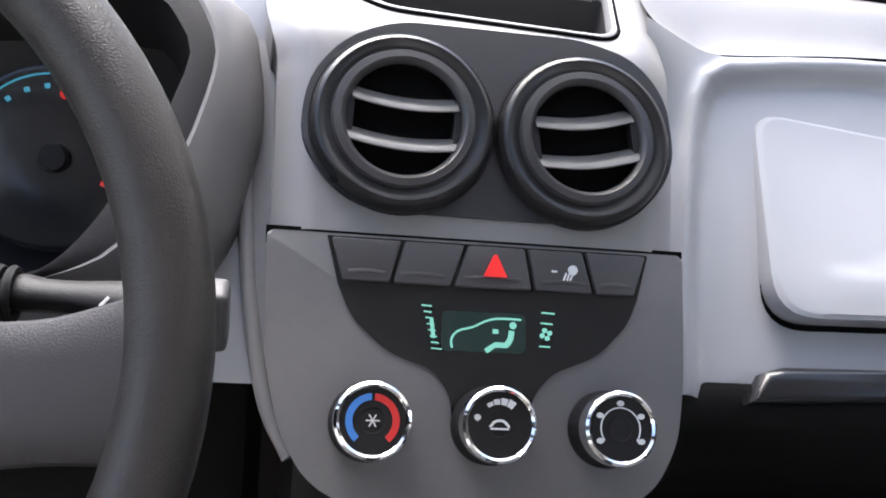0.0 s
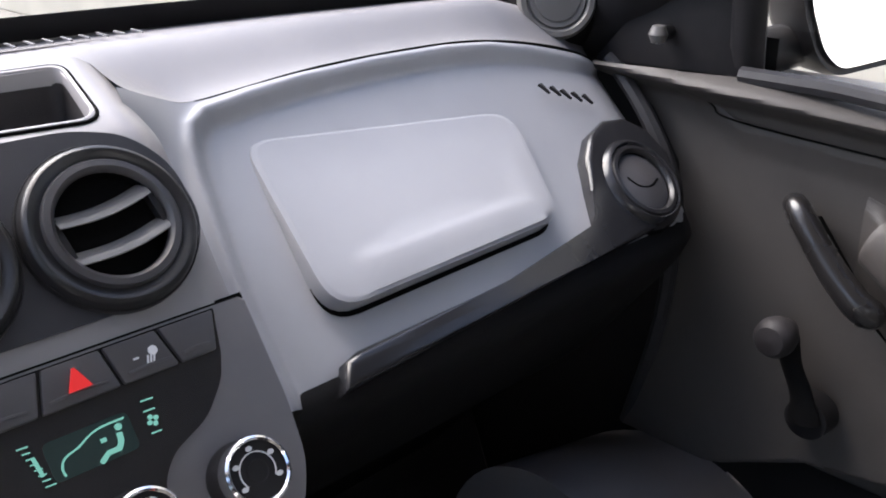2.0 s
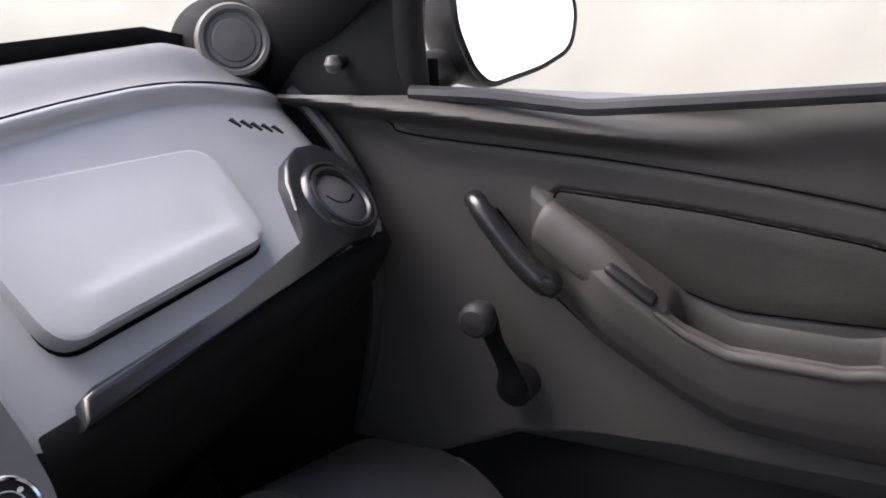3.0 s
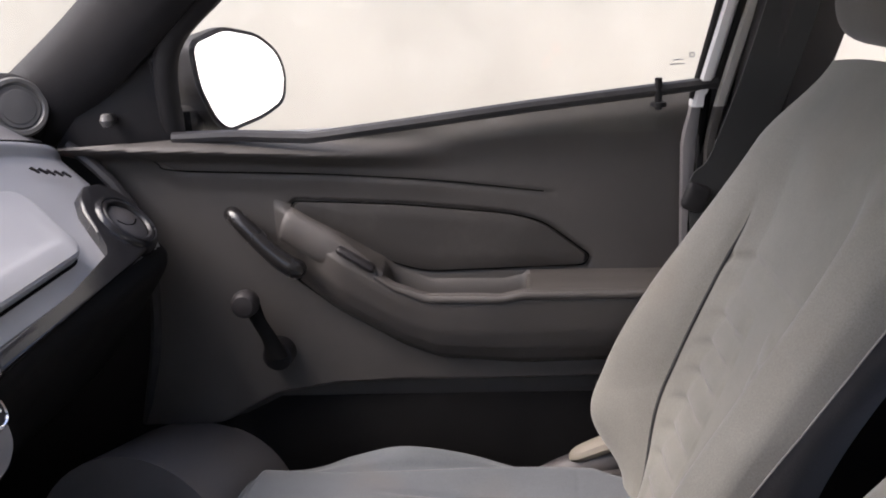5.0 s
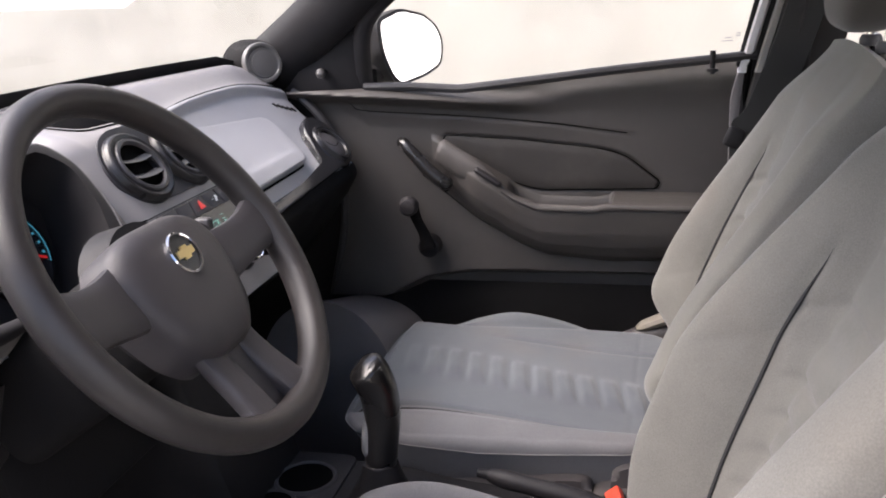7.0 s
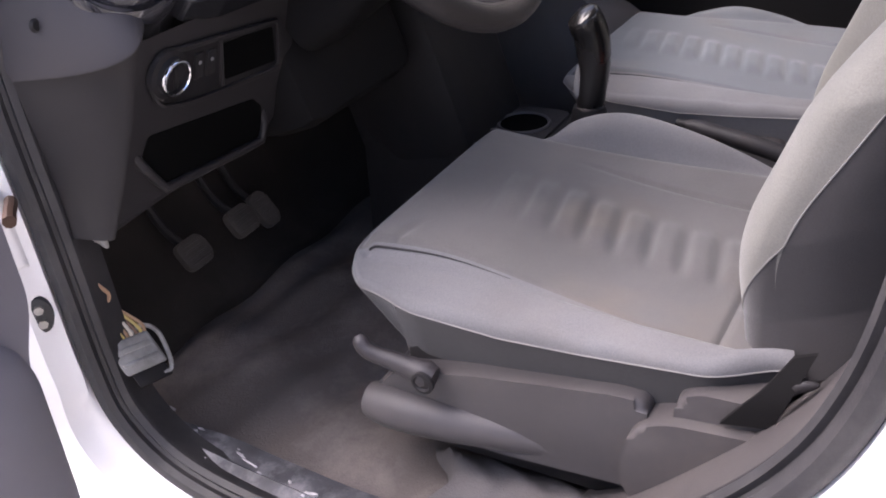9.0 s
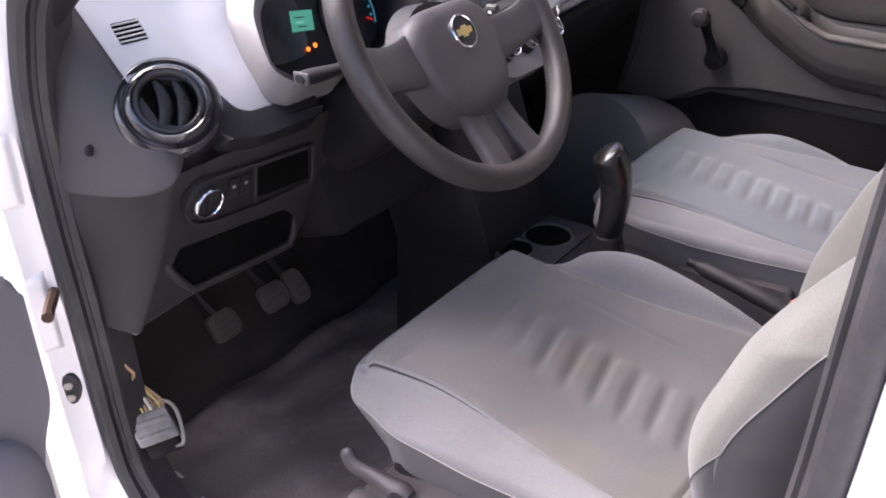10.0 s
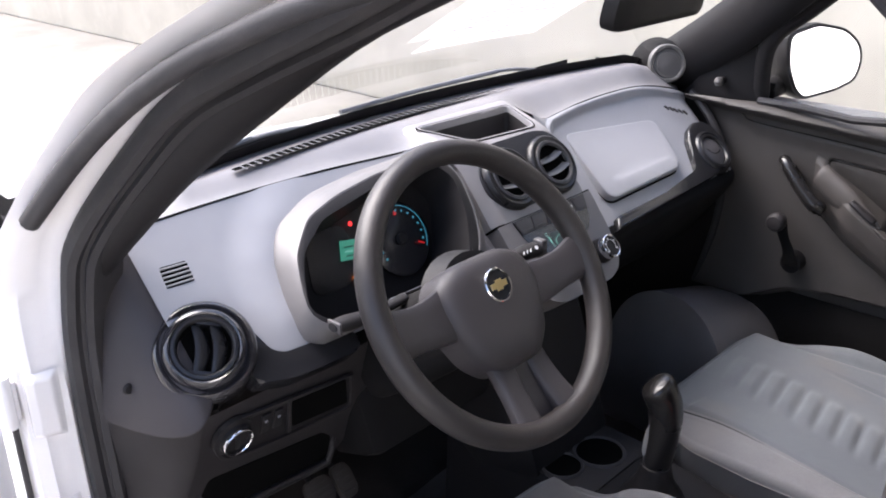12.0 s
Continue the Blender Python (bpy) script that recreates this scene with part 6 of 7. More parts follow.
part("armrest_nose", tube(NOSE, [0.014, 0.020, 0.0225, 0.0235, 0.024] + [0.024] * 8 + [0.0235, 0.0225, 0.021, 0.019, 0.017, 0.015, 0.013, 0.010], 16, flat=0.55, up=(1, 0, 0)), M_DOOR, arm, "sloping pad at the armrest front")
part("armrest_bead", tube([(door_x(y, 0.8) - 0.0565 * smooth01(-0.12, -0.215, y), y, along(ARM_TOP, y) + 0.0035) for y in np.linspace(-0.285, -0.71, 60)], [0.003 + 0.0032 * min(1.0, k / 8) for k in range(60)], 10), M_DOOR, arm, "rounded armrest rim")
part("armrest_gap", tube([(door_x(y, 0.7) - 0.001 - 0.004 * smooth01(-0.14, -0.25, y), y, along(ARM_LOW, y) + 0.0015) for y in np.linspace(-0.13, -0.56, 40)], 0.0024, 6), M_DARKVOID, arm)
sw = part("window_switch", box((0.020, 0.056, 0.010), Matrix.Translation((0.578, -0.262, 0.848)) @ Matrix.Rotation(radians(34), 4, "X"), 0.005, 3), M_LOWER, arm, "dark blank switch plate")
crank = part("window_crank", tube(spline([(0.590, -0.139, 0.708), (0.588, -0.134, 0.735), (0.584, -0.122, 0.765), (0.582, -0.114, 0.795)], 14), [0.016, 0.0155, 0.014, 0.0125, 0.0115, 0.011, 0.0105, 0.010, 0.010, 0.010, 0.0105, 0.011, 0.0115, 0.012, 0.009], 12, flat=0.6, up=(1, 0, 0)), M_UNDER, pdoor, "black window winder")
part("winder_hub", lathe([(0.022, 0.0), (0.020, 0.022), (0.0, 0.024)], Matrix.Translation((0.615, -0.139, 0.708)) @ Matrix.Rotation(radians(-90), 4, "Y"), 24), M_BLACK, crank)
part("winder_knob", lathe([(0.0, 0.0), (0.010, 0.0), (0.0125, 0.004), (0.017, 0.014), (0.0185, 0.022), (0.0175, 0.030), (0.013, 0.035), (0.0, 0.0365)], Matrix.Translation((0.583, -0.115, 0.797)) @ Matrix.Rotation(radians(-90), 4, "Y"), 28), M_LOWER, crank, "gray winder knob")
part("lock_pin", tube([(0.592, -0.645, 1.02), (0.592, -0.645, 1.058)], [0.0045, 0.0045], 10), M_BLACK, pdoor, "black lock pin")
part("pin_collar", lathe([(0.010, 0.0), (0.009, 0.005), (0.0, 0.006)], Matrix.Translation((0.592, -0.645, 1.024)), 16), M_BLACK, pdoor)

# window surround, glass, sail panel
def glass_x(z):
    return 0.618 - (z - 1.0) * 0.28


FRAME = [(-0.03, 1.0), (-0.050, 1.122), (-0.13, 1.196), (-0.24, 1.285), (-0.36, 1.355), (-0.50, 1.39), (-0.66, 1.385), (-0.746, 1.32), (-0.7155, 1.157), (-0.689, 1.03)]
part("window_frame", tube(spline([(glass_x(z) - 0.004, y, z) for y, z in FRAME], 60), [0.016 - 0.0095 * smooth01(38, 46, k) for k in range(61)], 10, flat=0.8, up=(1, 0, 0)), M_BLACK, pdoor, "black window frame")
part("division_bar", tube([(glass_x(z) - 0.002, y, z) for y, z in ((-0.033, 1.005), (-0.042, 1.14))], 0.008, 8), M_RUBBER, pdoor)
part("belt_seal", tube([(0.598 - 0.002, y, win_low(y) + 0.001) for y in np.linspace(-0.035, -0.715, 40)], 0.0078, 8), M_RUBBER, pdoor, "black window seal")
gl = part("window_glass", sheet(lambda u, v: (glass_x(0.99 + 0.40 * v), -0.02 - 0.70 * u, 0.99 + 0.40 * v), 4, 4), M_GLASS, pdoor, "clear side window")
gl.visible_shadow = False
part("etched_mark", prism(stroke([(0, 0), (0.012, 0)], 0.0014), Matrix(((0, 0, -1, glass_x(1.08) - 0.002), (-1, 0, 0, -0.662), (0, 1, 0, 1.078), (0, 0, 0, 1))), 0.0004), M_INK, pdoor)
part("etched_mark", prism(stroke([(0, 0), (0.018, 0)], 0.0014), Matrix(((0, 0, -1, glass_x(1.08) - 0.002), (-1, 0, 0, -0.658), (0, 1, 0, 1.073), (0, 0, 0, 1))), 0.0004), M_INK, pdoor)
part("etched_mark", ring_prism([(0, 0), (0.006, 0), (0.006, 0.006), (0, 0.006)], [(0.0012, 0.0012), (0.0048, 0.0012), (0.0048, 0.0048), (0.0012, 0.0048)], Matrix(((0, 0, -1, glass_x(1.08) - 0.002), (-1, 0, 0, -0.681), (0, 1, 0, 1.080), (0, 0, 0, 1))), 0.0004), M_INK, pdoor)
SAIL = [(-0.125, 1.004), (0.034, 1.009), (0.050, 1.135), (0.045, 1.165), (-0.03, 1.11)]
part("sail_panel", prism(rounded(SAIL, 0.006), Matrix(((0, 0, -1, 0.603), (-1, 0, 0, 0), (0, 1, 0, 0), (0, 0, 0, 1))), 0.02, 0.003, 2, 0.006), M_BLACK, pdoor, "black triangular mirror panel")
ms = part("mirror_lever", tube([(0.60, 0.041, 1.040), (0.580, 0.040, 1.040)], [0.006, 0.008], 10), M_BLACK, pdoor)
part("lever_ball", lathe([(0.0, -0.009), (0.006, -0.0075), (0.009, 0.0), (0.006, 0.0075), (0.0, 0.009)], Matrix.Translation((0.577, 0.040, 1.040)), 16), M_RIM, ms, "gray worn lever knob")
part("door_outer", sheet(lambda u, v: (0.70 - 0.02 * (1 - v), 0.16 - 0.90 * u, 0.30 + 0.70 * v), 10, 10), M_PAINT, pdoor, "white outer door skin")
part("door_edge", tube(spline([(0.60, 0.108, 1.008), (0.592, 0.062, 0.968), (0.592, 0.028, 0.917), (0.60, 0.020, 0.866), (0.61, 0.032, 0.743), (0.62, 0.07, 0.60)], 24), 0.008, 8), M_RUBBER, pdoor, "black door gap seal")

part("door_edge", tube(spline([(0.598, -0.704, 1.046), (0.604, -0.696, 0.961), (0.606, -0.686, 0.866), (0.606, -0.684, 0.70)], 20), 0.0055, 8), M_DARKVOID, pdoor, "dark gap at the rear of the door card")

# outside mirror
mir = thing("side_mirror", (0.72, -0.03, 0.99), "black-backed outside mirror on the passenger door", "mirror")
MG = rounded([(-0.078, 0.051), (-0.017, 0.066), (0.047, 0.052), (0.080, 0.026), (0.089, -0.004), (0.077, -0.042), (0.032, -0.057), (-0.041, -0.067), (-0.060, -0.050), (-0.078, -0.005)], 0.016, 5)
nm = Vector((-0.45, -0.885, 0.10)).normalized()
ux = Vector((0.891, -0.453, 0)).normalized()
MM = Matrix.Translation((0.752, -0.080, 1.070)) @ Matrix((ux, nm.cross(ux) * 1.0, nm)).transposed().to_4x4()
part("mirror_glass", prism(MG, MM, 0.003, 0, 0, 0.0065), M_MIRROR, mir, "bright mirror glass")
part("mirror_housing", loft([[MM @ Vector((x * s, y * s, z)) for x, y in MG] for s, z in ((1.02, 0.002), (1.10, 0.004), (1.12, -0.01), (1.06, -0.05), (0.8, -0.085), (0.35, -0.10))]), M_BLACK, mir, "black mirror housing")
part("mirror_foot", tube(spline([(0.66, 0.0, 1.015), (0.70, -0.02, 1.02), (0.735, -0.04, 1.03)], 8), 0.022, 10), M_BLACK, mir)

# ---- car body ----
car = thing("car_body", (0, 0, 0.0), "white pickup body shell with open driver doorway", "car")


def pillar(pts, w, t, name, mat, label, up):
    c = spline(pts, 20)
    return part(name, tube(c, w, 14, flat=t, up=up), mat, car, label)


# right A-pillar trim with tweeter pod
pillar([(0.628, 0.235, 0.995), (0.620, 0.172, 1.042), (0.594, 0.050, 1.126), (0.558, -0.045, 1.197), (0.52, -0.15, 1.285), (0.495, -0.28, 1.395)], [0.028] * 21, 1.9, "pillar_trim", M_BLACK, "black windscreen pillar trim", (0, 1, 1))
mt = Matrix.Translation((0.560, 0.145, 1.063)) @ Vector((-0.62, -0.74, 0.25)).to_track_quat("Z", "Y").to_matrix().to_4x4()
part("tweeter_pod", lathe([(0.056, -0.055), (0.050, -0.026), (0.043, -0.008), (0.038, -0.002)], mt, 40, False), M_UNDER, car)
tw = part("tweeter_ring", lathe([(0.0385, -0.012), (0.038, 0.003), (0.0355, 0.0075), (0.031, 0.0075), (0.0275, 0.0040)], mt, 44, False), M_RIM, car, "pale gray tweeter ring")
part("tweeter_face", lathe([(0.028, 0.0045), (0.0265, 0.0065), (0.022, 0.0060), (0.021, 0.0070), (0.0, 0.0085)], mt, 40, False), M_TWEET, tw, "dark tweeter grille")
# left A-pillar trim
pillar([(-0.655, 0.235, 0.96), (-0.652, 0.160, 1.02), (-0.632, 0.090, 1.09), (-0.600, 0.0, 1.178), (-0.575, -0.128, 1.270), (-0.560, -0.225, 1.332), (-0.545, -0.34, 1.385)], [0.030] * 21, 1.15, "pillar_trim", M_BLACK, "dark windscreen pillar trim", (0, 1, 1))
part("pillar_outer_seal", tube(spline([(-0.7206, 0.0868, 1.1122), (-0.700, 0.0117, 1.185), (-0.687, -0.0485, 1.2321), (-0.6775, -0.103, 1.2662), (-0.669, -0.1633, 1.2958), (-0.662, -0.2222, 1.3199), (-0.656, -0.2822, 1.3419), (-0.640, -0.38, 1.372)], 36), 0.0105, 10), M_RUBBER, car, "black outer pillar seal")

# door opening loop on the driver side
LOOP = [(-0.45, 1.390), (-0.360, 1.362), (-0.268, 1.318), (-0.140, 1.260), (-0.064, 1.220), (-0.007, 1.170), (0.074, 1.082), (0.112, 1.004), (0.131, 0.920), (0.131, 0.80), (0.124, 0.70), (0.119, 0.60), (0.114, 0.505), (0.10, 0.435), (0.045, 0.382), (-0.05, 0.358), (-0.20, 0.352), (-0.36, 0.378), (-0.463, 0.444), (-0.544, 0.526), (-0.614, 0.610), (-0.653, 0.690), (-0.674, 0.79), (-0.684, 0.95), (-0.69, 1.20), (-0.66, 1.33), (-0.58, 1.39)]
LC = spline(LOOP + LOOP[:1], 150)[:-1]


def loop_strip(prof, name, mat, label):
    """Sweeps (outward, x) pairs round the doorway."""
    rings = []
    n = len(LC)
    for k in range(n):
        a, b = LC[k - 1], LC[(k + 1) % n]
        d = Vector((b[0] - a[0], b[1] - a[1])).normalized()
        o = Vector((-d.y, d.x))
        if o.dot(Vector((LC[k][0] + 0.27, LC[k][1] - 0.86))) < 0:
            o = -o
        slim = smooth01(0.96, 1.08, LC[k][1])
        pull = smooth01(0.0, 0.08, LC[k][0]) * smooth01(1.02, 0.86, LC[k][1]) * smooth01(0.40, 0.50, LC[k][1])
        prof_k = [(w - (0.020 * pull if -0.74 < x < -0.684 and w > 0.0295 else 0.0), x) for w, x in prof]
        prof_k = [(w if w < 0.031 else 0.03 + (w - 0.03) * (1 - 0.5 * slim) if w < 0.1 else w + (0.050 - w) * slim, x) for w, x in prof_k]
        rings.append([(x + 0.28 * max(0.0, LC[k][1] - 1.05), LC[k][0] + o.x * w, LC[k][1] + o.y * w) for w, x in prof_k])
    return part(name, loft(rings + rings[:1], False, False), mat, car, label)


loop_strip([(0.010, -0.62), (0.004, -0.645), (-0.004, -0.655), (-0.006, -0.663), (-0.002, -0.670), (0.004, -0.668), (0.006, -0.672), (0.003, -0.679), (0.008, -0.686), (0.018, -0.688), (0.026, -0.684), (0.030, -0.676)], "door_seal", M_RUBBER, "black double-lipped rubber door seal")
loop_strip([(0.026, -0.668), (0.030, -0.682), (0.042, -0.690), (0.046, -0.700), (0.048, -0.722), (0.062, -0.735), (0.16, -0.742)], "door_frame", M_PAINT, "white painted door frame")
# quarter skins beyond the frame
def jamb(s, z, lift):
    """A point on the front jamb of the doorway; s runs outward, lift is proud of the paint."""
    y0 = float(np.interp(z, (0.5, 0.6, 0.7, 0.8, 0.92), (0.114, 0.119, 0.124, 0.131, 0.131)))
    x, w = float(np.interp(s, (0, 0.55, 1), (-0.692, -0.722, -0.735))), float(np.interp(s, (0, 0.55, 1), (0.0235, 0.030, 0.043)))
    return (x - 0.6 * lift, y0 + w - 0.8 * lift, z)


def pressing(z0, z1, s0, s1):
    def point(u, v):
        e = min(smooth01(0.0, 0.16, u), smooth01(1.0, 0.84, u), smooth01(0.0, 0.10, v), smooth01(1.0, 0.90, v))
        return jamb(s0 + (s1 - s0) * u, z0 + (z1 - z0) * v, -0.002 + 0.007 * e)

    return part("jamb_pressing", sheet(point, 24, 30), M_PAINT, car, "raised pressing in the white jamb")


pressing(0.826, 0.912, 0.10, 0.92)
pressing(0.640, 0.748, 0.10, 0.92)
jh = part("door_hinge", joined(box((0.014, 0.030, 0.05), Matrix.Translation((-0.744, 0.190, 0.880)), 0.003), tube([(-0.750, 0.176, 0.850), (-0.750, 0.176, 0.915)], 0.008, 12)), M_PAINT, car, "white painted door hinge")
part("hinge_bolt", lathe([(0.008, 0.0), (0.008, 0.005), (0.0, 0.006)], Matrix.Translation((-0.751, 0.190, 0.893)) @ Matrix.Rotation(radians(-90), 4, "Y"), 6), M_RUST, jh)
part("jamb_gap", tube([(-0.741, 0.197, 0.86), (-0.741, 0.197, 0.66)], 0.004, 8), M_RUBBER, car, "dark gap beside the door edge")
part("front_fender", sheet(lambda u, v: (-0.742 - 0.01 * math.sin(math.pi * v) + 0.05 * v**3, 0.32 + 0.97 * u, 0.30 + (0.66 - 0.20 * u**1.5) * v), 10, 12), M_PAINT, car, "white front fender")
part("hinge_pillar", sheet(lambda u, v: (-0.733 + 0.002 * math.sin(9 * v), 0.20 + 0.14 * u, 0.32 + 0.70 * v), 6, 20), M_PAINT, car, "white hinge pillar")
part("rear_quarter", sheet(lambda u, v: (-0.742, -0.83 - 0.9 * u, 0.30 + 1.06 * v), 6, 10), M_PAINT, car, "white cab side behind the door")
part("rocker", sheet(lambda u, v: (-0.742 + 0.03 * v * v, 0.30 - 1.15 * u, 0.24 + 0.10 * (1 - v)), 20, 6), M_PAINT, car)
SC = spline([(0.128, 0.394), (0.095, 0.378), (0.05, 0.366), (0.0, 0.357), (-0.08, 0.350), (-0.2, 0.346), (-0.4, 0.372)], 40)
sill = part("sill_plate", sheet(lambda u, v: (-0.612 + 0.022 * smooth01(0.0, 0.5, u) - (0.040 + 0.022 * smooth01(0.0, 0.5, u)) * v, SC[round(u * 40)][0], SC[round(u * 40)][1] - 0.005 + 0.006 * math.sin(v * 3.1) + 0.008 * (v > 0.6)), 40, 10), M_CHIPPED, car, "scuffed black sill with chipped white paint")
for k in range(34):
    f = random.random() ** 0.8
    q = SC[round(f * 40)]
    w, h = random.uniform(0.003, 0.015), random.uniform(0.0010, 0.0030)
    c = [(math.cos(a) * w * random.uniform(0.6, 1.2), math.sin(a) * h * random.uniform(0.5, 1.3)) for a in np.linspace(0, 2 * math.pi, 10)[:-1]]
    vv = random.random()
    zc = q[1] - 0.0025 + 0.006 * math.sin(vv * 3.1) + 0.008 * (vv > 0.6)
    part("paint_chip", prism(c, Matrix.Translation((-0.604 - 0.046 * vv, q[0], zc)) @ Matrix.Rotation(radians(90 + random.uniform(-14, 14)), 4, "Z"), 0.003), M_CHIP, sill)
part("carpet_fold", sheet(lambda u, v: (-0.585 + 0.11 * u, -0.225 - 0.26 * v - 0.02 * math.sin(5 * u), 0.332 + 0.045 * math.sin(math.pi * min(1.0, 0.08 + u)) ** 0.6 * smooth01(0.0, 0.10, v) + 0.003 * math.sin(23 * v + 9 * u)), 16, 24), M_FOLD, car, "gray carpet folded up beside the sill")
part("cab_side", sheet(lambda u, v: (0.705, -0.74 - 0.9 * u, 0.30 + 0.72 * v), 6, 10), M_PAINT, car)
part("fender", sheet(lambda u, v: (0.72 - 0.05 * v * v, 0.16 + 1.13 * u, 0.30 + (0.635 - 0.20 * u**1.5) * v), 12, 10), M_PAINT, car)
part("hood", sheet(lambda u, v: (-0.66 + 1.32 * u, 0.395 + 0.90 * v, 0.990 - 0.035 * (2 * u - 1) ** 2 - 0.23 * v**1.4), 24, 16), M_PAINT, car, "white bonnet")
part("cowl", sheet(lambda u, v: (-0.64 + 1.28 * u, screen_y(-0.64 + 1.28 * u) + 0.035 + 0.10 * v, 1.012 - 0.05 * v - 0.03 * abs(2 * u - 1) ** 3), 40, 6), M_LOWER, car, "dark plastic cowl below the windscreen")
part("roof", sheet(lambda u, v: (-0.575 + 1.15 * u, -0.19 - 0.90 * v, 1.425 - 0.03 * (2 * u - 1) ** 2 + 0.02 * math.sin(math.pi * v)), 16, 10), M_PAINT, car, "white roof")
part("roof_lining", sheet(lambda u, v: (-0.565 + 1.13 * u, -0.20 - 0.88 * v, 1.405 - 0.03 * (2 * u - 1) ** 2 + 0.015 * math.sin(math.pi * v)), 16, 10), M_HEAD, car, "pale headlining")
part("header", tube([(x, -0.18 - 0.25 * x * x, 1.405 - 0.03 * (x / 0.55) ** 2) for x in np.linspace(-0.54, 0.54, 20)], 0.022, 10, flat=0.6), M_HEAD, car)
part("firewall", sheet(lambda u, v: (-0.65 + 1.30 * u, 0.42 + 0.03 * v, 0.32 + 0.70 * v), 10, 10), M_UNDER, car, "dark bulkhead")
part("cab_rear", sheet(lambda u, v: (-0.66 + 1.32 * u, -1.06 - 0.03 * v, 0.33 + 0.72 * v), 10, 10), M_UNDER, car, "dark cab rear trim")
for x0, x1, z0, z1 in ((-0.66, -0.48, 1.05, 1.38), (0.42, 0.66, 1.05, 1.38), (-0.48, 0.42, 1.31, 1.38)):
    part("rear_window_frame", box((x1 - x0, 0.03, z1 - z0), Matrix.Translation(((x0 + x1) / 2, -1.08, (z0 + z1) / 2)), 0.006), M_HEAD, car)
g2 = part("rear_glass", sheet(lambda u, v: (-0.48 + 0.98 * u, -1.085, 1.05 + 0.26 * v), 2, 2), M_GLASS, car, "rear cab window")
g2.visible_shadow = False
for s in (-1, 1):
    part("side_trim", sheet(lambda u, v, s=s: (s * (0.62 - 0.02 * v), -0.74 - 0.36 * u, 0.33 + 0.72 * v), 6, 10), M_LOWER, car, "dark lower cab trim")
    part("lower_b_pillar", box((0.05, 0.09, 0.75), Matrix.Translation((s * 0.635, -0.765, 0.71)), 0.02), M_BLACK, car)

for s in (-1, 1):
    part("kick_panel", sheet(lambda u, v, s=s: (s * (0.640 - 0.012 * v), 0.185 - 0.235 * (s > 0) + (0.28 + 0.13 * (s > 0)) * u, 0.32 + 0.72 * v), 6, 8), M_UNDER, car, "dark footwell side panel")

# Added sheet just above the carpet; its dark colour is the dash's shade.
part("toe_shade_sheet", sheet(lambda u, v: (-0.635 + 1.27 * u, 0.395 - 0.155 * v, 0.341 + 0.006 * math.sin(37 * u + 11 * (0.005 + 0.155 * v) / 1.45) + 0.28 * smooth01(0.10, 0.0, (0.005 + 0.155 * v) / 1.45) + 0.004), 60, 24), M_TOESHADE, car, "dark sheet added over the carpet for the shade at the footwell front")

# kick panel hump in the passenger footwell
def kick(u, v):
    a = math.pi * v
    y = -0.02 - 0.155 * math.cos(a) * (0.9 + 0.1 * u)
    z = 0.34 + (0.250 + 0.075 * (1 - u)) * math.sin(a) ** 0.55
    return (0.40 + 0.24 * u, y + 0.03, z)


part("kick_hump", loft([[kick(u, v / 28) for v in range(29)] for u in (0, 0.02, 0.06, 0.2, 0.4, 0.6, 0.8, 1.0)]), M_HUMP, car, "dark gray footwell hump")

PB = spline([(-0.40, 0.405), (-0.463, 0.449), (-0.544, 0.531), (-0.614, 0.615), (-0.653, 0.695), (-0.672, 0.80)], 30)
part("pillar_base_trim", sheet(lambda u, v: (-0.650 + 0.15 * u, PB[round(v * 30)][0] - 0.004 - 0.012 * u, PB[round(v * 30)][1] - 0.006 - 0.03 * u * u), 10, 30), M_SEATPL, car, "gray trim at the foot of the door pillar")

# passenger side pillar, belt
part("pillar_cover", tube(spline([(0.600, -0.755, 0.60), (0.596, -0.752, 0.90), (0.588, -0.765, 1.05), (0.575, -0.785, 1.2), (0.545, -0.80, 1.37)], 24), 0.05, 12, flat=0.6, up=(0, 1, 0)), M_LOWER, car, "dark pillar cover")


def pillar_strip(name, y0, y1, mat, label, proud, z0=0.62, z1=1.37):
    """An upright strip of the pillar, leaning back with the window frame; y0 and y1 hold at belt height."""
    rings = []
    for z in np.linspace(z0, z1, 26):
        lean = -0.236 * max(-0.12, z - 1.097)
        x = glass_x(max(z, 1.03)) - 0.006
        c = (y0 - y1) * 0.22
        rings.append([(x + 0.02, y0 + lean, z), (x - proud * 0.5, y0 + lean, z), (x - proud, y0 + lean - c, z), (x - proud, y1 + lean + c, z), (x - proud * 0.5, y1 + lean, z), (x + 0.02, y1 + lean, z)])
    return part(name, loft(rings), mat, car, label)


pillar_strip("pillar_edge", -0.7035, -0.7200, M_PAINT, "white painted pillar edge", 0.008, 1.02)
# Same edge below the window, its shade painted as gray.
pillar_strip("pillar_edge", -0.7045, -0.7195, M_HUMP, "lower pillar edge, grayed for the shade below the window", 0.002, 0.62, 1.02)
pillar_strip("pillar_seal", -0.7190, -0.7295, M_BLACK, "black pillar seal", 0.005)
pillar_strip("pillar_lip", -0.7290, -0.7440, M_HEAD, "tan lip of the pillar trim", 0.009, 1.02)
# Lower half of the same lip, in a darker colour for shade.
pillar_strip("pillar_lip", -0.7290, -0.7440, M_DOOR, "lower lip of the pillar trim, darkened for shade", 0.009, 0.62, 1.02)
pillar_strip("pillar_back", -0.806, -0.853, M_DOOR, "gray-brown pillar trim behind the belt", 0.006)
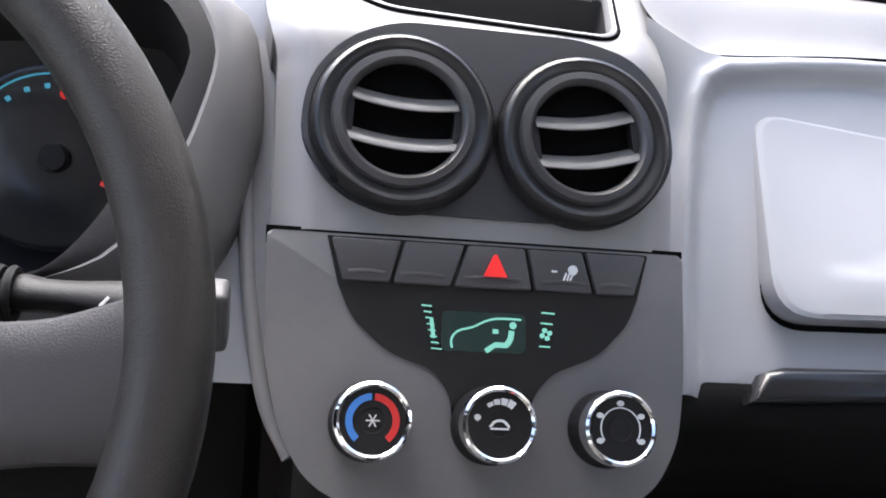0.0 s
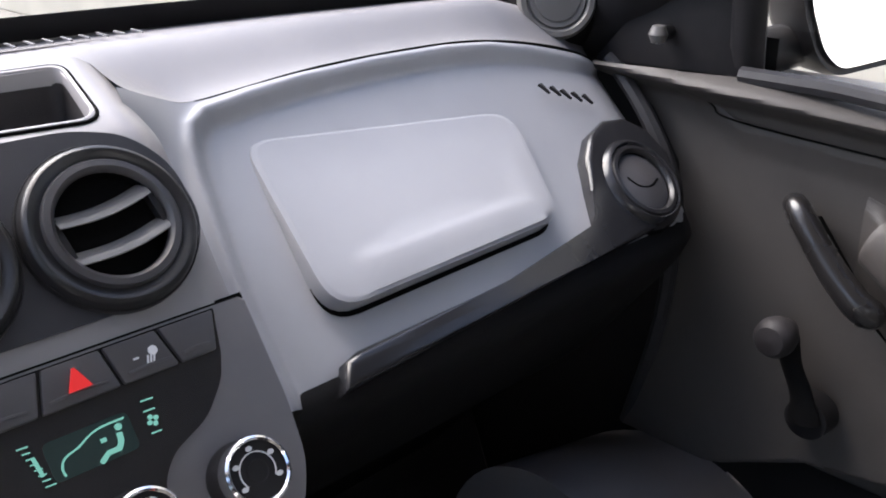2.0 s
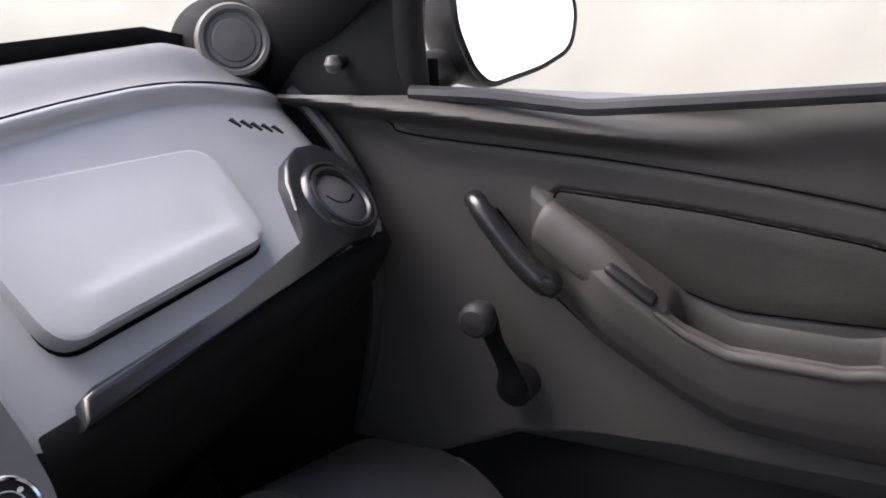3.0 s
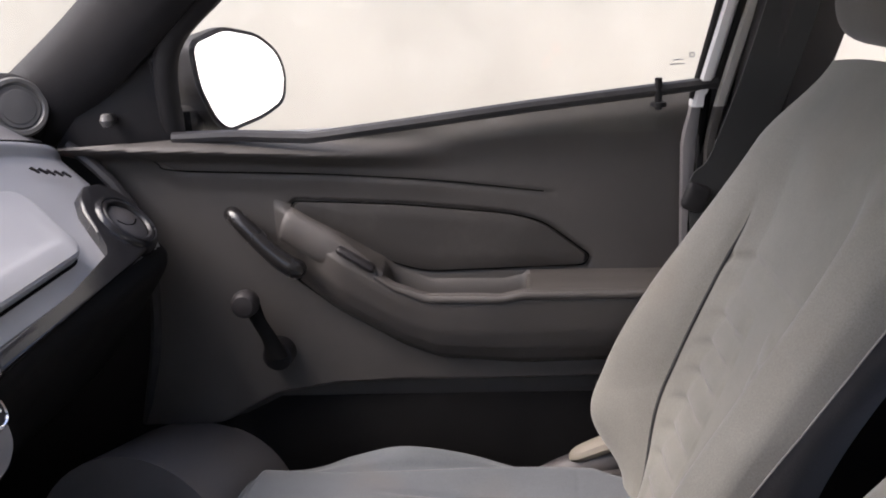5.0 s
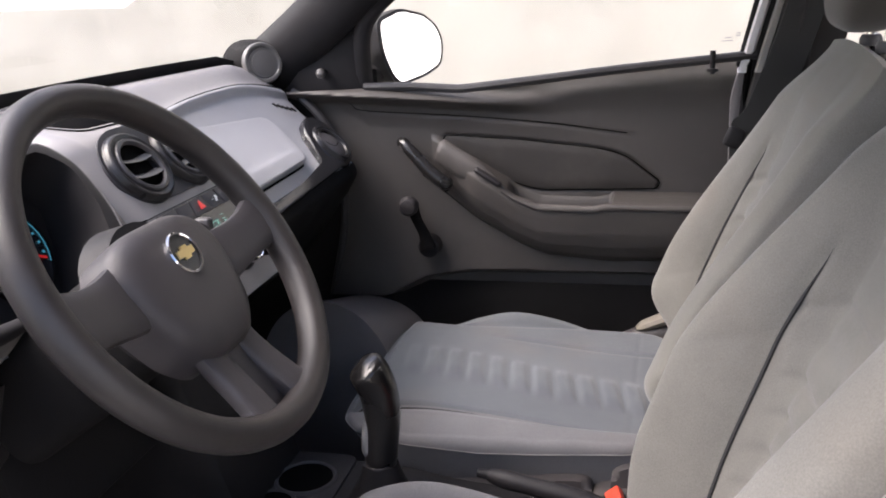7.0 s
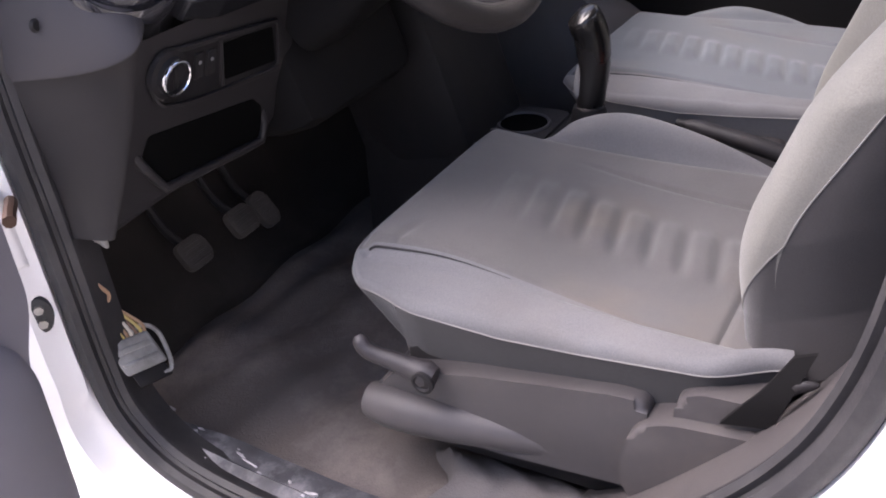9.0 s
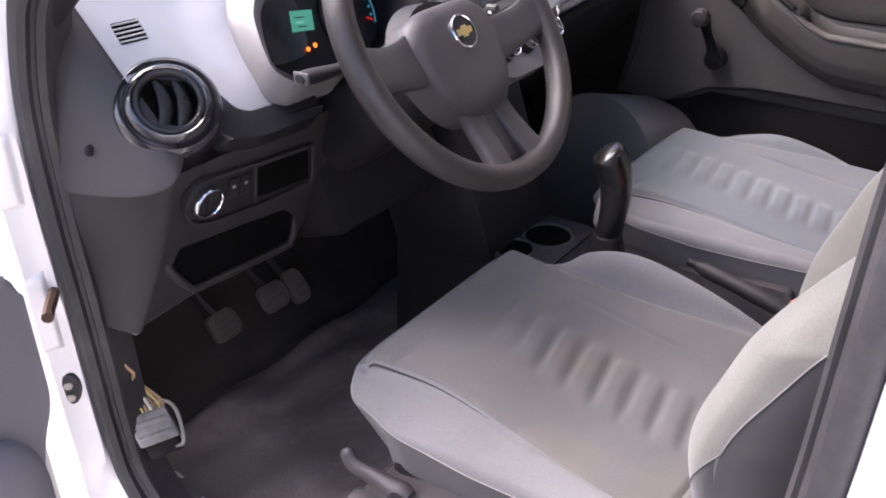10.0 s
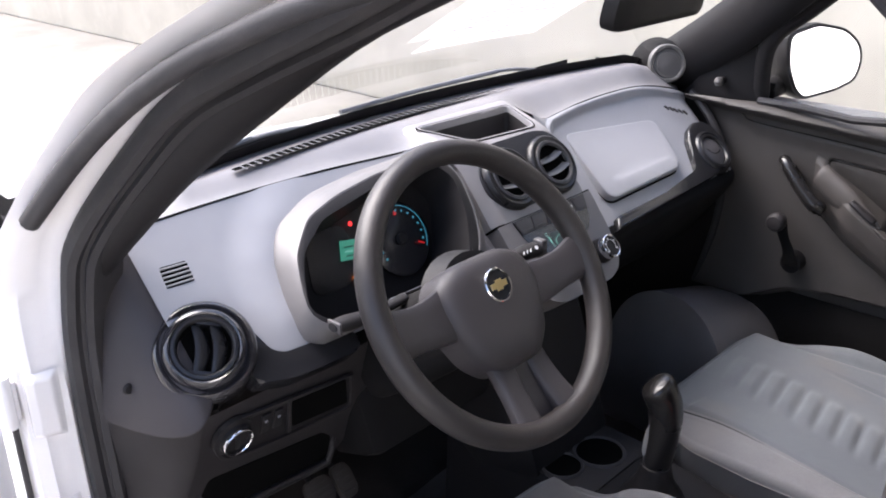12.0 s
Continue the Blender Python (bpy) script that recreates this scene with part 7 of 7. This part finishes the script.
QW = [(-0.845, 1.0), (-0.845, 1.056), (-0.965, 1.060), (-1.000, 1.070), (-1.028, 1.112), (-1.048, 1.16), (-1.09, 1.30), (-1.12, 1.30), (-1.12, 1.0)]
part("quarter_trim", prism([(-y, z) for y, z in QW], Matrix(((0, 0, 1, 0.62), (-1, 0, 0, 0), (0, 1, 0, 0), (0, 0, 0, 1))), 0.03, 0.004, 2), M_LOWER, car, "dark trim round the small rear side window")
belt = thing("seat_belt", (0.55, -0.72, 0.9), "black webbing seat belt hanging by the pillar", "seat belt")
BL = spline([(0.535, -0.815, 1.36), (0.535, -0.795, 1.20), (0.538, -0.765, 1.08), (0.535, -0.725, 0.97), (0.530, -0.70, 0.92), (0.50, -0.72, 0.70), (0.50, -0.73, 0.55)], 40)
part("webbing", loft([[(x - 0.002, y + 0.028, z + 0.004), (x - 0.002, y - 0.028, z - 0.004), (x + 0.002, y - 0.028, z - 0.004), (x + 0.002, y + 0.028, z + 0.004)] for x, y, z in BL]), M_BELT, belt)
part("tongue", box((0.016, 0.030, 0.034), Matrix.Translation((0.527, -0.680, 0.925)) @ Matrix.Rotation(radians(20), 4, "X"), 0.0075, 3), M_BLACK, belt, "black tongue cap")
part("tongue_plate", box((0.003, 0.026, 0.05), Matrix.Translation((0.523, -0.70, 0.89)) @ Matrix.Rotation(radians(20), 4, "X"), 0.001), M_CHROME, belt, "steel tongue")
br = thing("belt_guide", (0.50, -0.60, 0.62), "gray seat side bracket with pale worn end", "bracket")
part("arm", tube(spline([(0.545, -0.440, 0.520), (0.545, -0.480, 0.538), (0.543, -0.530, 0.560), (0.540, -0.600, 0.585)], 12), [0.006, 0.011, 0.014, 0.016, 0.018, 0.019, 0.020, 0.021, 0.022, 0.022, 0.022, 0.020, 0.014], 12), M_SEATPL, br)
part("worn_end", tube(spline([(0.537, -0.528, 0.583), (0.536, -0.545, 0.591), (0.534, -0.580, 0.606), (0.532, -0.612, 0.614)], 8), [0.006, 0.011, 0.014, 0.015, 0.016, 0.016, 0.016, 0.015, 0.010], 10, flat=0.7), M_WORN, br, "pale tan worn end")

anchor = thing("belt_anchor", (-0.56, -0.62, 0.50), "black webbing strap anchored beside the driver seat", "seat belt")
AN = spline([(-0.556, -0.578, 0.556), (-0.556, -0.590, 0.580), (-0.553, -0.602, 0.602), (-0.545, -0.618, 0.636)], 16)
part("strap", loft([[(x - 0.002, y + w, z - 0.004), (x - 0.002, y - w, z + 0.004), (x + 0.002, y - w, z + 0.004), (x + 0.002, y + w, z - 0.004)] for (x, y, z), w in zip(AN, np.linspace(0.022, 0.009, 17))]), M_UNDER, anchor)
part("anchor_cover", tube(spline([(-0.540, -0.602, 0.588), (-0.546, -0.610, 0.600), (-0.549, -0.618, 0.608), (-0.549, -0.632, 0.612)], 8), [0.003, 0.005, 0.007, 0.0075, 0.0075, 0.007, 0.006, 0.005, 0.002], 10), M_LOWER, anchor, "small dark plastic cover")

# windscreen, mirror, paper, wipers
def screen(x, f):
    y0, y1 = screen_y(x) + 0.012, -0.165 - 0.10 * x * x
    z0 = 1.060 - 0.03 * max(0, abs(x) - 0.5) / 0.1
    return (x * (1 - 0.11 * f), y0 + (y1 - y0) * f, z0 + (1.40 - 0.03 * (x / 0.58) ** 2 - z0) * f + 0.012 * math.sin(math.pi * f))


ws = part("windscreen", sheet(lambda u, v: screen(-0.60 + 1.20 * u, v), 30, 20), M_GLASS, car, "clear windscreen")
ws.visible_shadow = False
part("screen_border", sheet(lambda u, v: tuple(Vector(screen(-0.60 + 1.20 * u, 0.055 * v)) + Vector((0, -0.004, 0.004 - 0.012 * (1 - v)))), 60, 4), M_BLACK, car, "black windscreen border")
rm = thing("rear_view_mirror", (0.07, -0.16, 1.30), "black inside rear-view mirror", "mirror")
part("mirror_shell", dome(rounded([(-0.115, -0.026), (0.115, -0.026), (0.12, 0.03), (-0.12, 0.03)], 0.022, 6), Matrix.Translation((0.100, -0.10, 1.252)) @ Matrix.Rotation(radians(-80), 4, "X") @ Matrix.Rotation(radians(180), 4, "Y"), 0.022, (0, 0), 5, 0.012), M_BLACK, rm)
part("mirror_stem", tube([(0.10, -0.085, 1.28), (0.10, -0.14, 1.335)], 0.009, 10), M_BLACK, rm)


def on_screen(x, f):
    """A point a little inside the windscreen."""
    p = screen(x, f)
    return (p[0], p[1] - 0.005, p[2] - 0.006)


sh = part("notice_sheet", sheet(lambda u, v: on_screen(-0.180 + 0.30 * u + 0.105 * v, 0.38 - 0.03 * u + 0.40 * v), 14, 10), M_PAPER)
tagged(sh, "white printed notice sheet stuck inside the windscreen", "paper")
for k in range(9):
    v = 0.10 + 0.055 * k
    f = (0.85, 0.8, 0.88, 0.5, 0.82, 0.86, 0.78, 0.84, 0.6)[k]
    part("print_line", sheet(lambda u, w, v=v, f=f: tuple(Vector(on_screen(-0.163 + 0.285 * f * u + 0.105 * v, 0.38 - 0.03 * f * u + 0.40 * (v + 0.016 * w))) + Vector((0, -0.001, -0.0012))), 8, 1), M_INK, sh)
for pts in ([(0.52, 0.40, 1.02), (0.30, 0.345, 1.065), (0.05, 0.335, 1.068), (-0.10, 0.33, 1.066)], [(-0.02, 0.40, 1.02), (-0.25, 0.36, 1.050), (-0.50, 0.33, 1.03)]):
    wp = thing("wiper", pts[0], "gray windscreen wiper arm and blade", "wiper", "wipers")
    part("arm", tube(spline(pts, 16), 0.006, 8, flat=0.6), M_WIPER, wp)
    part("blade", tube(spline([(x - 0.03, y - 0.012, z + 0.004) for x, y, z in pts[1:]], 12), 0.004, 6), M_WIPER, wp)

# open driver door, seen from its hinge edge
dd = thing("driver_door", (-0.80, 0.0, 0.45), "open driver door with dark gray inner card", "door")
du = Vector((-0.93, -0.36, 0)).normalized()
dnv = Vector((0.36, -0.93, 0)).normalized()
DM = Matrix.Translation((-0.800, 0.0, 0.0)) @ Matrix((du, Vector((0, 0, 1)), dnv)).transposed().to_4x4()
part("door_shell", prism(rounded([(-0.01, 0.40), (0.86, 0.40), (0.88, 1.0), (-0.01, 0.985)], 0.03), DM, 0.075, 0.008, 2, -0.035), M_PAINT, dd, "white door shell")
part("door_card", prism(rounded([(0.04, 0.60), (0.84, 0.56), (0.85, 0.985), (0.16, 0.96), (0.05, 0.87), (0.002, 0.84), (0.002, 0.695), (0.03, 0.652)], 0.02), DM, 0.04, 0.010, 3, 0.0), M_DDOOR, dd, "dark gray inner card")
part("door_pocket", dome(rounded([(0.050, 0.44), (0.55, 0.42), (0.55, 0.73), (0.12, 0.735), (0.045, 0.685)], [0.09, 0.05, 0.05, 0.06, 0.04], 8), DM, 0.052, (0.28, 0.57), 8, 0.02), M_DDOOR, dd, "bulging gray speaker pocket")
part("check_strap", tube(spline([(-0.700, 0.140, 0.722), (-0.715, 0.118, 0.728), (-0.732, 0.098, 0.73), (-0.742, 0.085, 0.73)], 8), 0.007, 8), M_RUST, dd, "rusty check strap")
bpr = part("bump_stop", lathe([(0.016, 0.0), (0.015, 0.008), (0.011, 0.010), (0.0, 0.010)], Matrix.Translation((-0.704, 0.150, 0.585)) @ Vector((-0.6, -0.8, 0)).to_track_quat("Z", "Y").to_matrix().to_4x4() @ Matrix.Diagonal((0.85, 1.45, 1, 1)), 20), M_RUBBER, car, "black oval stop plate with two bolts")
for dz in (-0.009, 0.009):
    part("stop_bolt", lathe([(0.0055, 0.0), (0.0055, 0.004), (0.0, 0.005)], Matrix.Translation((-0.7098, 0.1425, 0.585 + dz)) @ Vector((-0.6, -0.8, 0)).to_track_quat("Z", "Y").to_matrix().to_4x4(), 6), M_STEEL, bpr)
part("door_striker", tube(spline([(-0.710, -0.735, 0.752), (-0.710, -0.712, 0.753), (-0.713, -0.703, 0.754), (-0.732, -0.703, 0.754), (-0.735, -0.712, 0.753), (-0.735, -0.735, 0.752)], 10), 0.005, 8), M_CHROME, car, "steel door striker")
